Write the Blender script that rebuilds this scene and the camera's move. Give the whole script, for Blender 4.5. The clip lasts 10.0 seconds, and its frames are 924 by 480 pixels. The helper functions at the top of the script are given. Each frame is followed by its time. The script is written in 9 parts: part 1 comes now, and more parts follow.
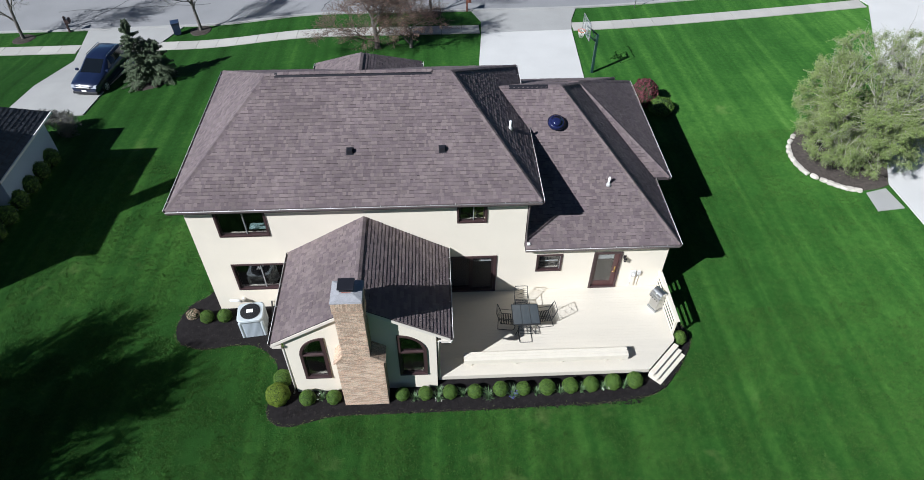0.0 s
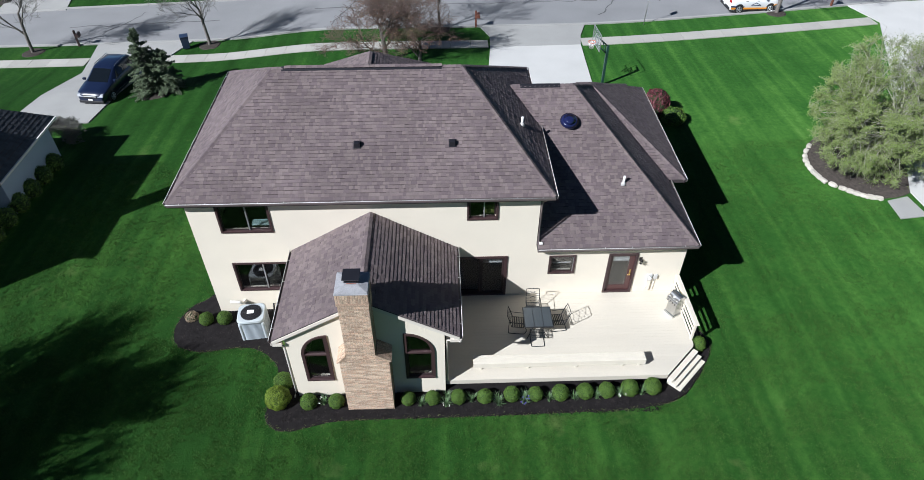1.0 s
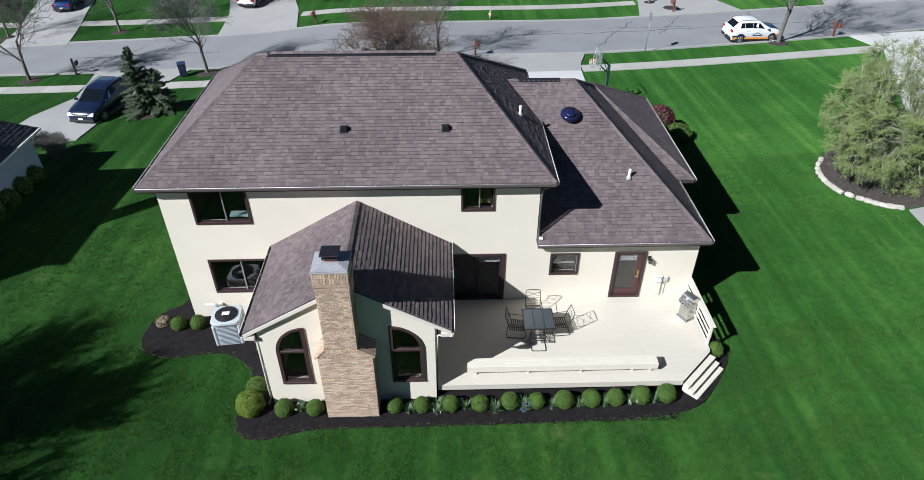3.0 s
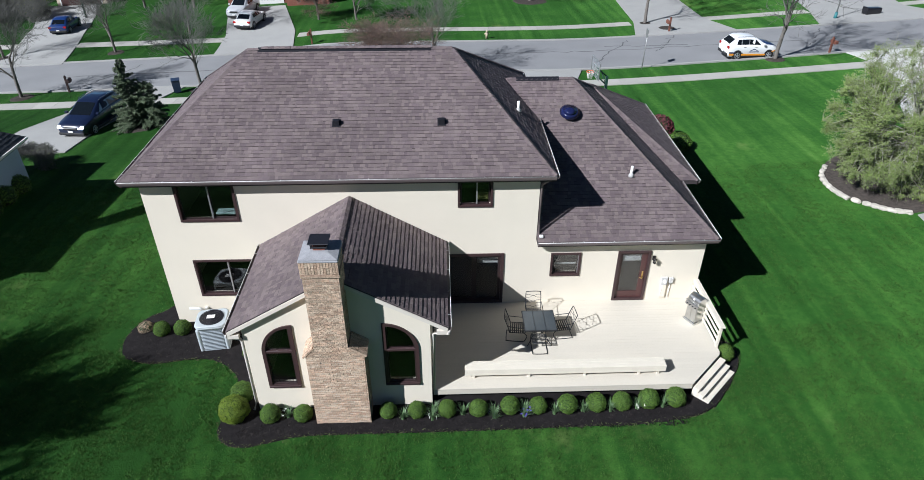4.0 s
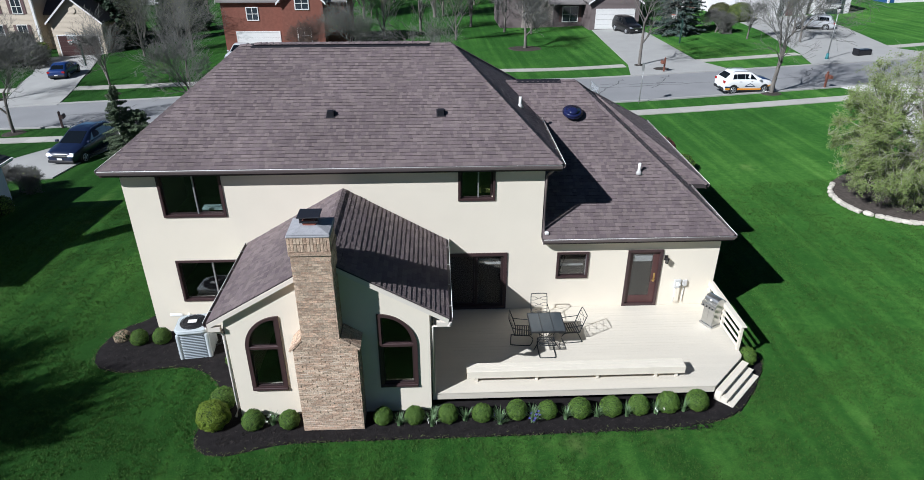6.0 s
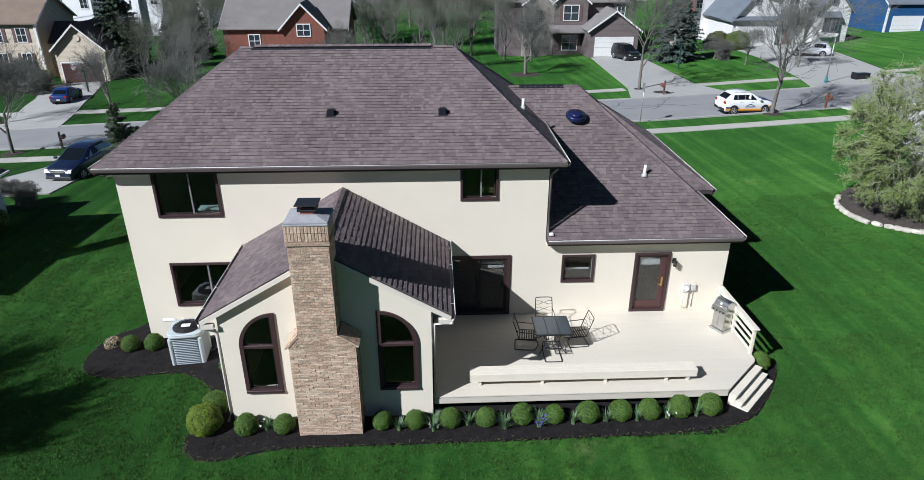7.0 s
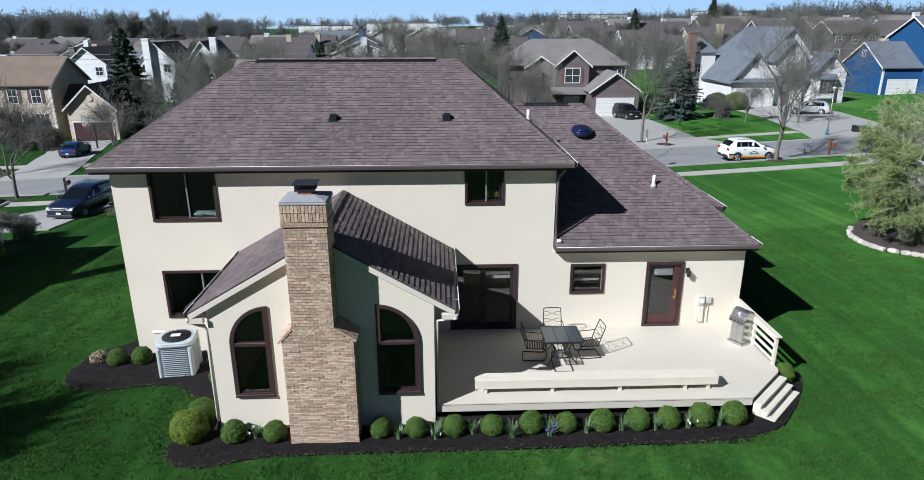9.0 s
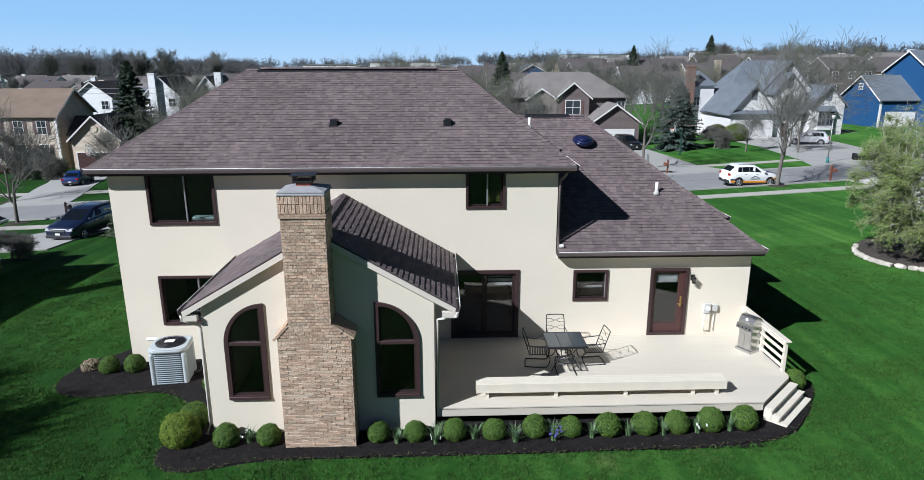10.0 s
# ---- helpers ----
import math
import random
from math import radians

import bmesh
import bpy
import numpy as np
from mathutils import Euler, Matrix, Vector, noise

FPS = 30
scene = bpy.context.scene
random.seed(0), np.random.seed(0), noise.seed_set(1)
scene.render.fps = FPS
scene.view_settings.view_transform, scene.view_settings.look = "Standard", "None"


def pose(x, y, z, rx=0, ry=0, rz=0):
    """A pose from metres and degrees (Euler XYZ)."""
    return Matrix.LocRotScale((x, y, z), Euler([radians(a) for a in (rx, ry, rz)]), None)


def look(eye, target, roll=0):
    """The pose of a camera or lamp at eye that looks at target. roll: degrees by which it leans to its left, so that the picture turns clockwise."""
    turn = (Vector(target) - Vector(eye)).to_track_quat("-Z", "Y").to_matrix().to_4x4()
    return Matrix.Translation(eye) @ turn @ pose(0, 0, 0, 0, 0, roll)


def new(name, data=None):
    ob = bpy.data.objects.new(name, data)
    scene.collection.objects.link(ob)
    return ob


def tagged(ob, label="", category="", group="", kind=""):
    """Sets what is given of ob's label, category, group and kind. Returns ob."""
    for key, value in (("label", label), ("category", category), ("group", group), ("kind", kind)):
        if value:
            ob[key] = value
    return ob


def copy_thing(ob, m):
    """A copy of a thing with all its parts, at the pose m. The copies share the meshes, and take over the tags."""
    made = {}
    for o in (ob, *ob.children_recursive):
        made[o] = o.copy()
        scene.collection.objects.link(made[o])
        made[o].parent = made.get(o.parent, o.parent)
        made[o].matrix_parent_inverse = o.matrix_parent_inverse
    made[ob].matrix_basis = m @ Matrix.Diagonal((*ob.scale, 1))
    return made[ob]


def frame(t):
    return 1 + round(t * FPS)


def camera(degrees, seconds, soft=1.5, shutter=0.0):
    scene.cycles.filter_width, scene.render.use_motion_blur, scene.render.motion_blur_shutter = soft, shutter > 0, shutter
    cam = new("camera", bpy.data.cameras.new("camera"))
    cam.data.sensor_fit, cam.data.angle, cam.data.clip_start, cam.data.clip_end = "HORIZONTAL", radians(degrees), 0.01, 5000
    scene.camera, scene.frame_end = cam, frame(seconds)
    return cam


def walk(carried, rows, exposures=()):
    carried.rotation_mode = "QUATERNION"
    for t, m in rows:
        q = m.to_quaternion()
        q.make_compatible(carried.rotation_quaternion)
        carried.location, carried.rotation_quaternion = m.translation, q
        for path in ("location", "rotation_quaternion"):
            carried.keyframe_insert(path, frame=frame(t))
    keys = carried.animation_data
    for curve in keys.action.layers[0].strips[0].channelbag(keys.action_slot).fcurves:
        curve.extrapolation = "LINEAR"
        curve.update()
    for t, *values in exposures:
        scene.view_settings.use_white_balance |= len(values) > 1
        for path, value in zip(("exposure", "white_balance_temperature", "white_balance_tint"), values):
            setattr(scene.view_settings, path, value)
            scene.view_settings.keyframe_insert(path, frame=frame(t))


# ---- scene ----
cam = camera(71.1, 10.0, 0.3)
PATH = [
    (0, (-1.228, -18.272, 21.965), (-1.162, -16.857, 20.553), 0.2),
    (0.5, (-1.387, -18.376, 21.169), (-1.325, -16.927, 19.792), 0.2),
    (1, (-1.429, -18.531, 20.339), (-1.375, -17.044, 19.002), 0.2),
    (1.5, (-1.328, -18.594, 19.588), (-1.278, -17.076, 18.288), 0.1),
    (2, (-1.243, -18.695, 18.741), (-1.198, -17.143, 17.481), 0.1),
    (2.5, (-1.108, -18.733, 18.0), (-1.064, -17.153, 16.774), 0.1),
    (4, (-1.074, -18.626, 15.685), (-1.016, -16.959, 14.582), 0.1),
    (4.5, (-1.125, -18.625, 15.036), (-1.065, -16.933, 13.971), 0.1),
    (5, (-1.128, -18.636, 14.328), (-1.062, -16.916, 13.308), 0.0),
    (5.5, (-1.171, -18.649, 13.724), (-1.099, -16.906, 12.746), 0.0),
    (7, (-1.311, -18.599, 11.969), (-1.234, -16.786, 11.128), -0.0),
    (7.5, (-1.266, -18.635, 11.42), (-1.19, -16.801, 10.627), -0.0),
    (8, (-1.305, -18.658, 10.867), (-1.229, -16.802, 10.127), -0.1),
    (8.5, (-1.344, -18.662, 10.332), (-1.269, -16.786, 9.644), -0.1),
    (9, (-1.334, -18.665, 9.809), (-1.265, -16.769, 9.176), -0.1),
    (9.5, (-1.348, -18.658, 9.306), (-1.28, -16.745, 8.728), -0.1),
    (10, (-1.321, -18.667, 8.782), (-1.255, -16.737, 8.26), -0.1),
]
walk(cam, [(t, look(eye, target, roll)) for t, eye, target, roll in PATH], [(0.0, 0.56, 5720, 10), (10.0, 0.38, 5680, 10)])


# ---- light ----
SUN_ELEV, SUN_AZ = 37.6, 235.6
world = bpy.data.worlds.new("world")
scene.world = world
world.use_nodes = True
wn = world.node_tree.nodes
sky = wn.new("ShaderNodeTexSky")
sky.sky_type = "NISHITA"
sky.sun_disc = False
sky.sun_elevation, sky.sun_rotation = radians(SUN_ELEV), radians(SUN_AZ)
sky.air_density, sky.dust_density, sky.ozone_density = 1.0, 0.1, 4.5
wn["Background"].inputs["Strength"].default_value = 0.021
world.node_tree.links.new(sky.outputs[0], wn["Background"].inputs["Color"])
sun = new("sun", bpy.data.lights.new("sun", "SUN"))
sun.data.energy, sun.data.angle, sun.data.color = 5.0, radians(0.55), (1.0, 0.965, 0.92)
sun.matrix_basis = look((0, 0, 0), (3.27, 2.24, -3.05))


# ---- helpers of this scene ----
def sat(v, a, L):
    return v if v < a else a + L * math.tanh((v - a) / L)


def soft(v, k=3.0):
    return 0.5 * (v + math.sqrt(v * v + k * k))


def base_z(x, y):
    gx = 0.045 * sat(soft(x - 11), 45, 30) - 0.05 * sat(soft(-x - 8.5), 45, 30)
    far = min(1.0, max(0.0, (y - 85) / 70))
    return gx - 0.043 * sat(soft(y - 6), 55, 25) + 0.03 + 4.2 * far * far * (3 - 2 * far)


def ramp(v):
    v = min(1.0, max(0.0, v))
    return v * v * (3 - 2 * v)


def ground_z(x, y):
    """The lawn's surface, with a shallow fall to the street beside the neighbour's drive."""
    return base_z(x, y) - 0.5 * ramp((-x - 10) / 9) * ramp((y - 20.5) / 6) * (1 - ramp((y - 40) / 12))


def box(bm, x0, x1, y0, y1, z0, z1):
    v = [bm.verts.new(p) for p in ((x0, y0, z0), (x1, y0, z0), (x1, y1, z0), (x0, y1, z0), (x0, y0, z1), (x1, y0, z1), (x1, y1, z1), (x0, y1, z1))]
    for f in ((3, 2, 1, 0), (4, 5, 6, 7), (0, 1, 5, 4), (1, 2, 6, 5), (2, 3, 7, 6), (3, 0, 4, 7)):
        bm.faces.new([v[i] for i in f])
    return bm


def rbox(bm, x0, x1, y0, y1, z0, z1, r=0.01, seg=1):
    """A box with bevelled edges, added to bm."""
    b = bmesh.new()
    box(b, x0, x1, y0, y1, z0, z1)
    bmesh.ops.bevel(b, geom=list(b.edges), offset=r, segments=seg, affect="EDGES", profile=0.5)
    merge(bm, b)
    return bm


def merge(bm, other, m=None):
    if m is not None:
        other.transform(m)
    vs = [bm.verts.new(v.co) for v in other.verts]
    other.verts.index_update()
    for f in other.faces:
        nf = bm.faces.new([vs[v.index] for v in f.verts])
        nf.smooth = f.smooth
    other.free()


def tube(bm, p, q, r0, r1=None, n=8, caps=True):
    """A tapered round bar from p to q."""
    r1 = r0 if r1 is None else r1
    p, q = Vector(p), Vector(q)
    d = (q - p).normalized()
    a = d.orthogonal().normalized()
    b = d.cross(a)
    rings = []
    for c, r in ((p, r0), (q, r1)):
        rings.append([bm.verts.new(c + r * (math.cos(2 * math.pi * i / n) * a + math.sin(2 * math.pi * i / n) * b)) for i in range(n)])
    for i in range(n):
        f = bm.faces.new((rings[0][i], rings[0][(i + 1) % n], rings[1][(i + 1) % n], rings[1][i]))
        f.smooth = True
    if caps:
        bm.faces.new(rings[0][::-1])
        bm.faces.new(rings[1])
    return bm


def pipe(bm, pts, r, n=6, closed=False):
    pts = [Vector(p) for p in pts]
    k = len(pts)
    rings = []
    for i, p in enumerate(pts):
        prev = pts[(i - 1) % k] if (closed or i > 0) else p
        nxt = pts[(i + 1) % k] if (closed or i < k - 1) else p
        d = (nxt - prev).normalized()
        a = d.cross(Vector((0.03, 0.02, 1)))
        if a.length < 0.06:
            a = d.cross(Vector((0, 1, 0)))
        a.normalize()
        b = d.cross(a)
        rings.append([bm.verts.new(p + r * (math.cos(2 * math.pi * j / n) * a + math.sin(2 * math.pi * j / n) * b)) for j in range(n)])
    for i in range(k if closed else k - 1):
        r0, r1 = rings[i], rings[(i + 1) % k]
        for j in range(n):
            f = bm.faces.new((r0[j], r0[(j + 1) % n], r1[(j + 1) % n], r1[j]))
            f.smooth = True
    if not closed:
        bm.faces.new(rings[0][::-1])
        bm.faces.new(rings[-1])
    return bm


def prism(bm, pts, off):
    """A flat outline pts (3D, in order) thickened by the vector off."""
    off = Vector(off)
    a = [bm.verts.new(p) for p in pts]
    b = [bm.verts.new(Vector(p) + off) for p in pts]
    bm.faces.new(a[::-1])
    bm.faces.new(b)
    n = len(pts)
    for i in range(n):
        bm.faces.new((a[i], a[(i + 1) % n], b[(i + 1) % n], b[i]))
    return bm


def mesh_of(name, bm, material):
    bmesh.ops.recalc_face_normals(bm, faces=list(bm.faces))
    me = bpy.data.meshes.new(name)
    bm.to_mesh(me)
    bm.free()
    me.materials.append(material)
    return me


def part(name, bm, material, parent=None, label=""):
    ob = new(name, mesh_of(name, bm, material))
    ob.parent = parent
    return tagged(ob, label)


def piece(name, me, parent, m=None):
    ob = new(name, me)
    ob.parent = parent
    if m is not None:
        ob.matrix_basis = m
    return ob


def thing(name, label, category, m=None, group="", kind=""):
    ob = new(name)
    ob.empty_display_size = 0.3
    if m is not None:
        ob.matrix_basis = m
    return tagged(ob, label, category, group, kind)


def at_ground(x, y, rz=0, dz=0.0):
    return pose(x, y, ground_z(x, y) + dz, 0, 0, rz)


# ---- materials ----
def surface(name, color, rough=0.7, vary=0.15, scale=6.0, fine=60.0, bump=0.15, metal=0.0, island=0.0, per_object=0.0, hue=0.0, spec=0.5, stretch=(1, 1, 1), second=None):
    """A surface with coarse stains, fine grain and relief. island / per_object: brightness changes from piece to piece."""
    m = bpy.data.materials.new(name)
    m.use_nodes = True
    nt = m.node_tree
    n, l = nt.nodes, nt.links
    bsdf = n["Principled BSDF"]
    tc = n.new("ShaderNodeTexCoord")
    mp = n.new("ShaderNodeMapping")
    mp.inputs["Scale"].default_value = stretch
    l.new(tc.outputs["Object"], mp.inputs["Vector"])
    big, small = n.new("ShaderNodeTexNoise"), n.new("ShaderNodeTexNoise")
    big.inputs["Scale"].default_value, big.inputs["Detail"].default_value = scale, 5
    small.inputs["Scale"].default_value, small.inputs["Detail"].default_value = fine, 4
    for t in (big, small):
        l.new(mp.outputs[0], t.inputs["Vector"])
    add = n.new("ShaderNodeMath")
    add.operation = "ADD"
    l.new(big.outputs["Fac"], add.inputs[0])
    l.new(small.outputs["Fac"], add.inputs[1])
    val = n.new("ShaderNodeMapRange")
    val.inputs["From Min"].default_value, val.inputs["From Max"].default_value = 0.6, 1.4
    val.inputs["To Min"].default_value, val.inputs["To Max"].default_value = 1 - vary, 1 + vary
    l.new(add.outputs[0], val.inputs["Value"])
    last = val.outputs[0]
    for amount, source in ((island, "island"), (per_object, "object")):
        if amount:
            if source == "island":
                g = n.new("ShaderNodeNewGeometry").outputs["Random Per Island"]
            else:
                g = n.new("ShaderNodeObjectInfo").outputs["Random"]
            r = n.new("ShaderNodeMapRange")
            r.inputs["To Min"].default_value, r.inputs["To Max"].default_value = 1 - amount, 1 + amount
            l.new(g, r.inputs["Value"])
            mul = n.new("ShaderNodeMath")
            mul.operation = "MULTIPLY"
            l.new(last, mul.inputs[0])
            l.new(r.outputs[0], mul.inputs[1])
            last = mul.outputs[0]
    hsv = n.new("ShaderNodeHueSaturation")
    hsv.inputs["Color"].default_value = (*color, 1)
    if second:
        mx = n.new("ShaderNodeMix")
        mx.data_type = "RGBA"
        mx.inputs["A"].default_value, mx.inputs["B"].default_value = (*color, 1), (*second, 1)
        src = n.new("ShaderNodeNewGeometry").outputs["Random Per Island"] if island else (n.new("ShaderNodeObjectInfo").outputs["Random"] if per_object else big.outputs["Fac"])
        ramp = n.new("ShaderNodeMapRange")
        ramp.inputs["From Min"].default_value, ramp.inputs["From Max"].default_value = (0.1, 0.9) if (island or per_object) else (0.35, 0.65)
        if island or per_object:
            w = n.new("ShaderNodeMath")
            w.operation = "PINGPONG"
            w.inputs[1].default_value = 0.31
            l.new(src, w.inputs[0])
            sc = n.new("ShaderNodeMath")
            sc.operation = "MULTIPLY"
            sc.inputs[1].default_value = 3.2
            l.new(w.outputs[0], sc.inputs[0])
            src = sc.outputs[0]
        l.new(src, ramp.inputs["Value"])
        l.new(ramp.outputs[0], mx.inputs["Factor"])
        l.new(mx.outputs["Result"], hsv.inputs["Color"])
    l.new(last, hsv.inputs["Value"])
    if hue:
        hr = n.new("ShaderNodeMapRange")
        hr.inputs["To Min"].default_value, hr.inputs["To Max"].default_value = 0.5 - hue, 0.5 + hue
        l.new(big.outputs["Fac"], hr.inputs["Value"])
        l.new(hr.outputs[0], hsv.inputs["Hue"])
    l.new(hsv.outputs[0], bsdf.inputs["Base Color"])
    bsdf.inputs["Roughness"].default_value = rough
    bsdf.inputs["Metallic"].default_value = metal
    bsdf.inputs["Specular IOR Level"].default_value = spec
    if bump:
        bp = n.new("ShaderNodeBump")
        bp.inputs["Strength"].default_value, bp.inputs["Distance"].default_value = bump, 0.02
        l.new(small.outputs["Fac"], bp.inputs["Height"])
        l.new(bp.outputs[0], bsdf.inputs["Normal"])
    return m


def clapboard(name, color, pitch=0.15):
    """Painted horizontal boards: a ridge every pitch metres."""
    m = surface(name, color, 0.6, 0.08, 1.5, 40, 0.05)
    nt = m.node_tree
    n, l = nt.nodes, nt.links
    tc = n.new("ShaderNodeTexCoord")
    sep = n.new("ShaderNodeSeparateXYZ")
    l.new(tc.outputs["Object"], sep.inputs[0])
    saw = n.new("ShaderNodeMath")
    saw.operation = "WRAP"
    saw.inputs[1].default_value, saw.inputs[2].default_value = pitch, 0.0
    l.new(sep.outputs["Z"], saw.inputs[0])
    bp = n.new("ShaderNodeBump")
    bp.inputs["Strength"].default_value, bp.inputs["Distance"].default_value = 1.0, 0.35
    bp.invert = True
    l.new(saw.outputs[0], bp.inputs["Height"])
    l.new(bp.outputs[0], n["Principled BSDF"].inputs["Normal"])
    return m


def lawn(name):
    """Mown grass: blades' grain, tufts, broad patches, dry spots and faint mowing stripes."""
    m = bpy.data.materials.new(name)
    m.use_nodes = True
    nt = m.node_tree
    n, l = nt.nodes, nt.links
    bsdf = n["Principled BSDF"]
    geo = n.new("ShaderNodeNewGeometry")
    def noise_tex(scale, detail=4, stretch=None, rough=0.5):
        t = n.new("ShaderNodeTexNoise")
        t.inputs["Scale"].default_value, t.inputs["Detail"].default_value, t.inputs["Roughness"].default_value = scale, detail, rough
        if stretch:
            mp = n.new("ShaderNodeMapping")
            mp.inputs["Rotation"].default_value = (0, 0, radians(stretch[0]))
            mp.inputs["Scale"].default_value = stretch[1]
            l.new(geo.outputs["Position"], mp.inputs["Vector"])
            l.new(mp.outputs[0], t.inputs["Vector"])
        else:
            l.new(geo.outputs["Position"], t.inputs["Vector"])
        return t.outputs["Fac"]
    blades, clumps, patches, broad = noise_tex(26, 6, None, 0.65), noise_tex(4.2, 7, None, 0.6), noise_tex(0.35, 5), noise_tex(0.06, 3)
    stripes = noise_tex(1.0, 3, (-9, (1.5, 0.03, 0.1)))
    ramp = n.new("ShaderNodeValToRGB")
    els = ramp.color_ramp.elements
    els[0].position, els[0].color = 0.33, (0.007, 0.026, 0.003, 1)
    els[1].position, els[1].color = 0.68, (0.10, 0.188, 0.042, 1)
    for at, c in ((0.5, (0.022, 0.075, 0.012, 1)), (0.585, (0.046, 0.123, 0.020, 1))):
        els.new(at).color = c
    def mixin(a, b, f):
        mx = n.new("ShaderNodeMix")
        mx.inputs["Factor"].default_value = f
        l.new(a, mx.inputs["A"])
        l.new(b, mx.inputs["B"])
        return mx.outputs["Result"]
    v = mixin(blades, clumps, 0.40)
    v = mixin(v, patches, 0.26)
    v = mixin(v, broad, 0.26)
    v = mixin(v, stripes, 0.25)
    # turf drier and paler towards +x; the sun's hot spot is painted in too
    sep = n.new("ShaderNodeSeparateXYZ")
    l.new(geo.outputs["Position"], sep.inputs[0])
    pale = n.new("ShaderNodeMapRange")
    pale.interpolation_type = "SMOOTHSTEP"
    pale.inputs["From Min"].default_value, pale.inputs["From Max"].default_value = 5.0, 19.0
    pale.inputs["To Max"].default_value = 0.042
    l.new(sep.outputs["X"], pale.inputs["Value"])
    add = n.new("ShaderNodeMath")
    add.operation = "ADD"
    l.new(v, add.inputs[0])
    l.new(pale.outputs[0], add.inputs[1])
    l.new(add.outputs[0], ramp.inputs["Fac"])
    # thin dry spots
    dry = n.new("ShaderNodeMapRange")
    dry.inputs["From Min"].default_value, dry.inputs["From Max"].default_value = 0.60, 0.78
    l.new(mixin(noise_tex(0.45, 8, None, 0.65), broad, 0.4), dry.inputs["Value"])
    mx = n.new("ShaderNodeMix")
    mx.data_type = "RGBA"
    mx.inputs["B"].default_value = (0.15, 0.19, 0.06, 1)
    l.new(dry.outputs[0], mx.inputs["Factor"])
    l.new(ramp.outputs[0], mx.inputs["A"])
    l.new(mx.outputs["Result"], bsdf.inputs["Base Color"])
    bsdf.inputs["Roughness"].default_value = 0.9
    bsdf.inputs["Specular IOR Level"].default_value = 0.08
    bsdf.inputs["Diffuse Roughness"].default_value = 1.0
    bp = n.new("ShaderNodeBump")
    bp.inputs["Strength"].default_value, bp.inputs["Distance"].default_value = 0.9, 0.09
    l.new(mixin(blades, clumps, 0.35), bp.inputs["Height"])
    l.new(bp.outputs[0], bsdf.inputs["Normal"])
    return m


M_LAWN = lawn("mown grass")
M_STUCCO = surface("cream stucco", (0.765, 0.695, 0.57), 0.9, 0.05, 0.7, 90, 0.25, spec=0.2)
M_TRIM = surface("cream trim", (0.70, 0.64, 0.55), 0.55, 0.05, 2, 50, 0.04)
M_DECK = surface("cream deck paint", (0.60, 0.55, 0.455), 0.6, 0.07, 1.2, 60, 0.1, per_object=0.015, stretch=(0.25, 1, 1))
M_RAIL = surface("cream rail paint", (0.68, 0.625, 0.515), 0.55, 0.06, 3, 50, 0.06)
M_SHINGLE = surface("brown asphalt shingle", (0.190, 0.153, 0.147), 0.92, 0.26, 0.5, 70, 1.0, island=0.15, second=(0.142, 0.112, 0.115), spec=0.25)
M_SHINGLE1 = surface("brown asphalt shingle tab", (0.190, 0.153, 0.147), 0.92, 0.26, 0.5, 70, 1.0, per_object=0.15, second=(0.142, 0.112, 0.115), spec=0.25)
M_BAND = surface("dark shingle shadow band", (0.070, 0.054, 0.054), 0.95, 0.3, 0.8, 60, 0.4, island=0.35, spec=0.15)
M_ROOFBASE = surface("dark roof felt", (0.05, 0.04, 0.04), 0.95, 0.2, 3, 60, 0.2)
M_BROWN = surface("dark brown frame paint", (0.050, 0.028, 0.028), 0.45, 0.15, 4, 60, 0.05)
M_BRICK = surface("tan brick", (0.58, 0.45, 0.33), 0.92, 0.6, 22, 70, 1.0, per_object=0.23, second=(0.49, 0.345, 0.245), spec=0.2)
M_BRICKS = surface("tan brick mass", (0.58, 0.45, 0.33), 0.92, 0.6, 22, 70, 1.0, island=0.23, second=(0.49, 0.345, 0.245), spec=0.2)
M_MORTAR = surface("buff mortar", (0.64, 0.56, 0.46), 0.95, 0.12, 5, 80, 0.3)
M_CONCRETE = surface("pale concrete", (0.35, 0.345, 0.325), 0.9, 0.1, 0.6, 30, 0.15, spec=0.25)
M_DRIVE = surface("bright new concrete", (0.55, 0.54, 0.51), 0.9, 0.08, 0.5, 30, 0.12, spec=0.25)
M_ROAD = surface("worn grey road", (0.25, 0.25, 0.25), 0.92, 0.12, 0.35, 25, 0.2, spec=0.2)
M_CAP = surface("weathered concrete", (0.30, 0.30, 0.31), 0.9, 0.25, 5, 50, 0.3)
M_MULCH = surface("black mulch", (0.016, 0.014, 0.014), 0.95, 0.5, 5, 70, 1.0, spec=0.15)
M_GUTTER = surface("white aluminium gutter", (0.74, 0.73, 0.70), 0.4, 0.06, 3, 30, 0.03)
M_BARK = surface("grey bark", (0.15, 0.135, 0.118), 0.95, 0.3, 8, 50, 0.8, stretch=(1, 1, 0.3))
M_LEAF = surface("clipped boxwood leaf", (0.060, 0.128, 0.018), 0.6, 0.2, 4, 20, 0.0, island=0.45, second=(0.096, 0.160, 0.024), spec=0.3)


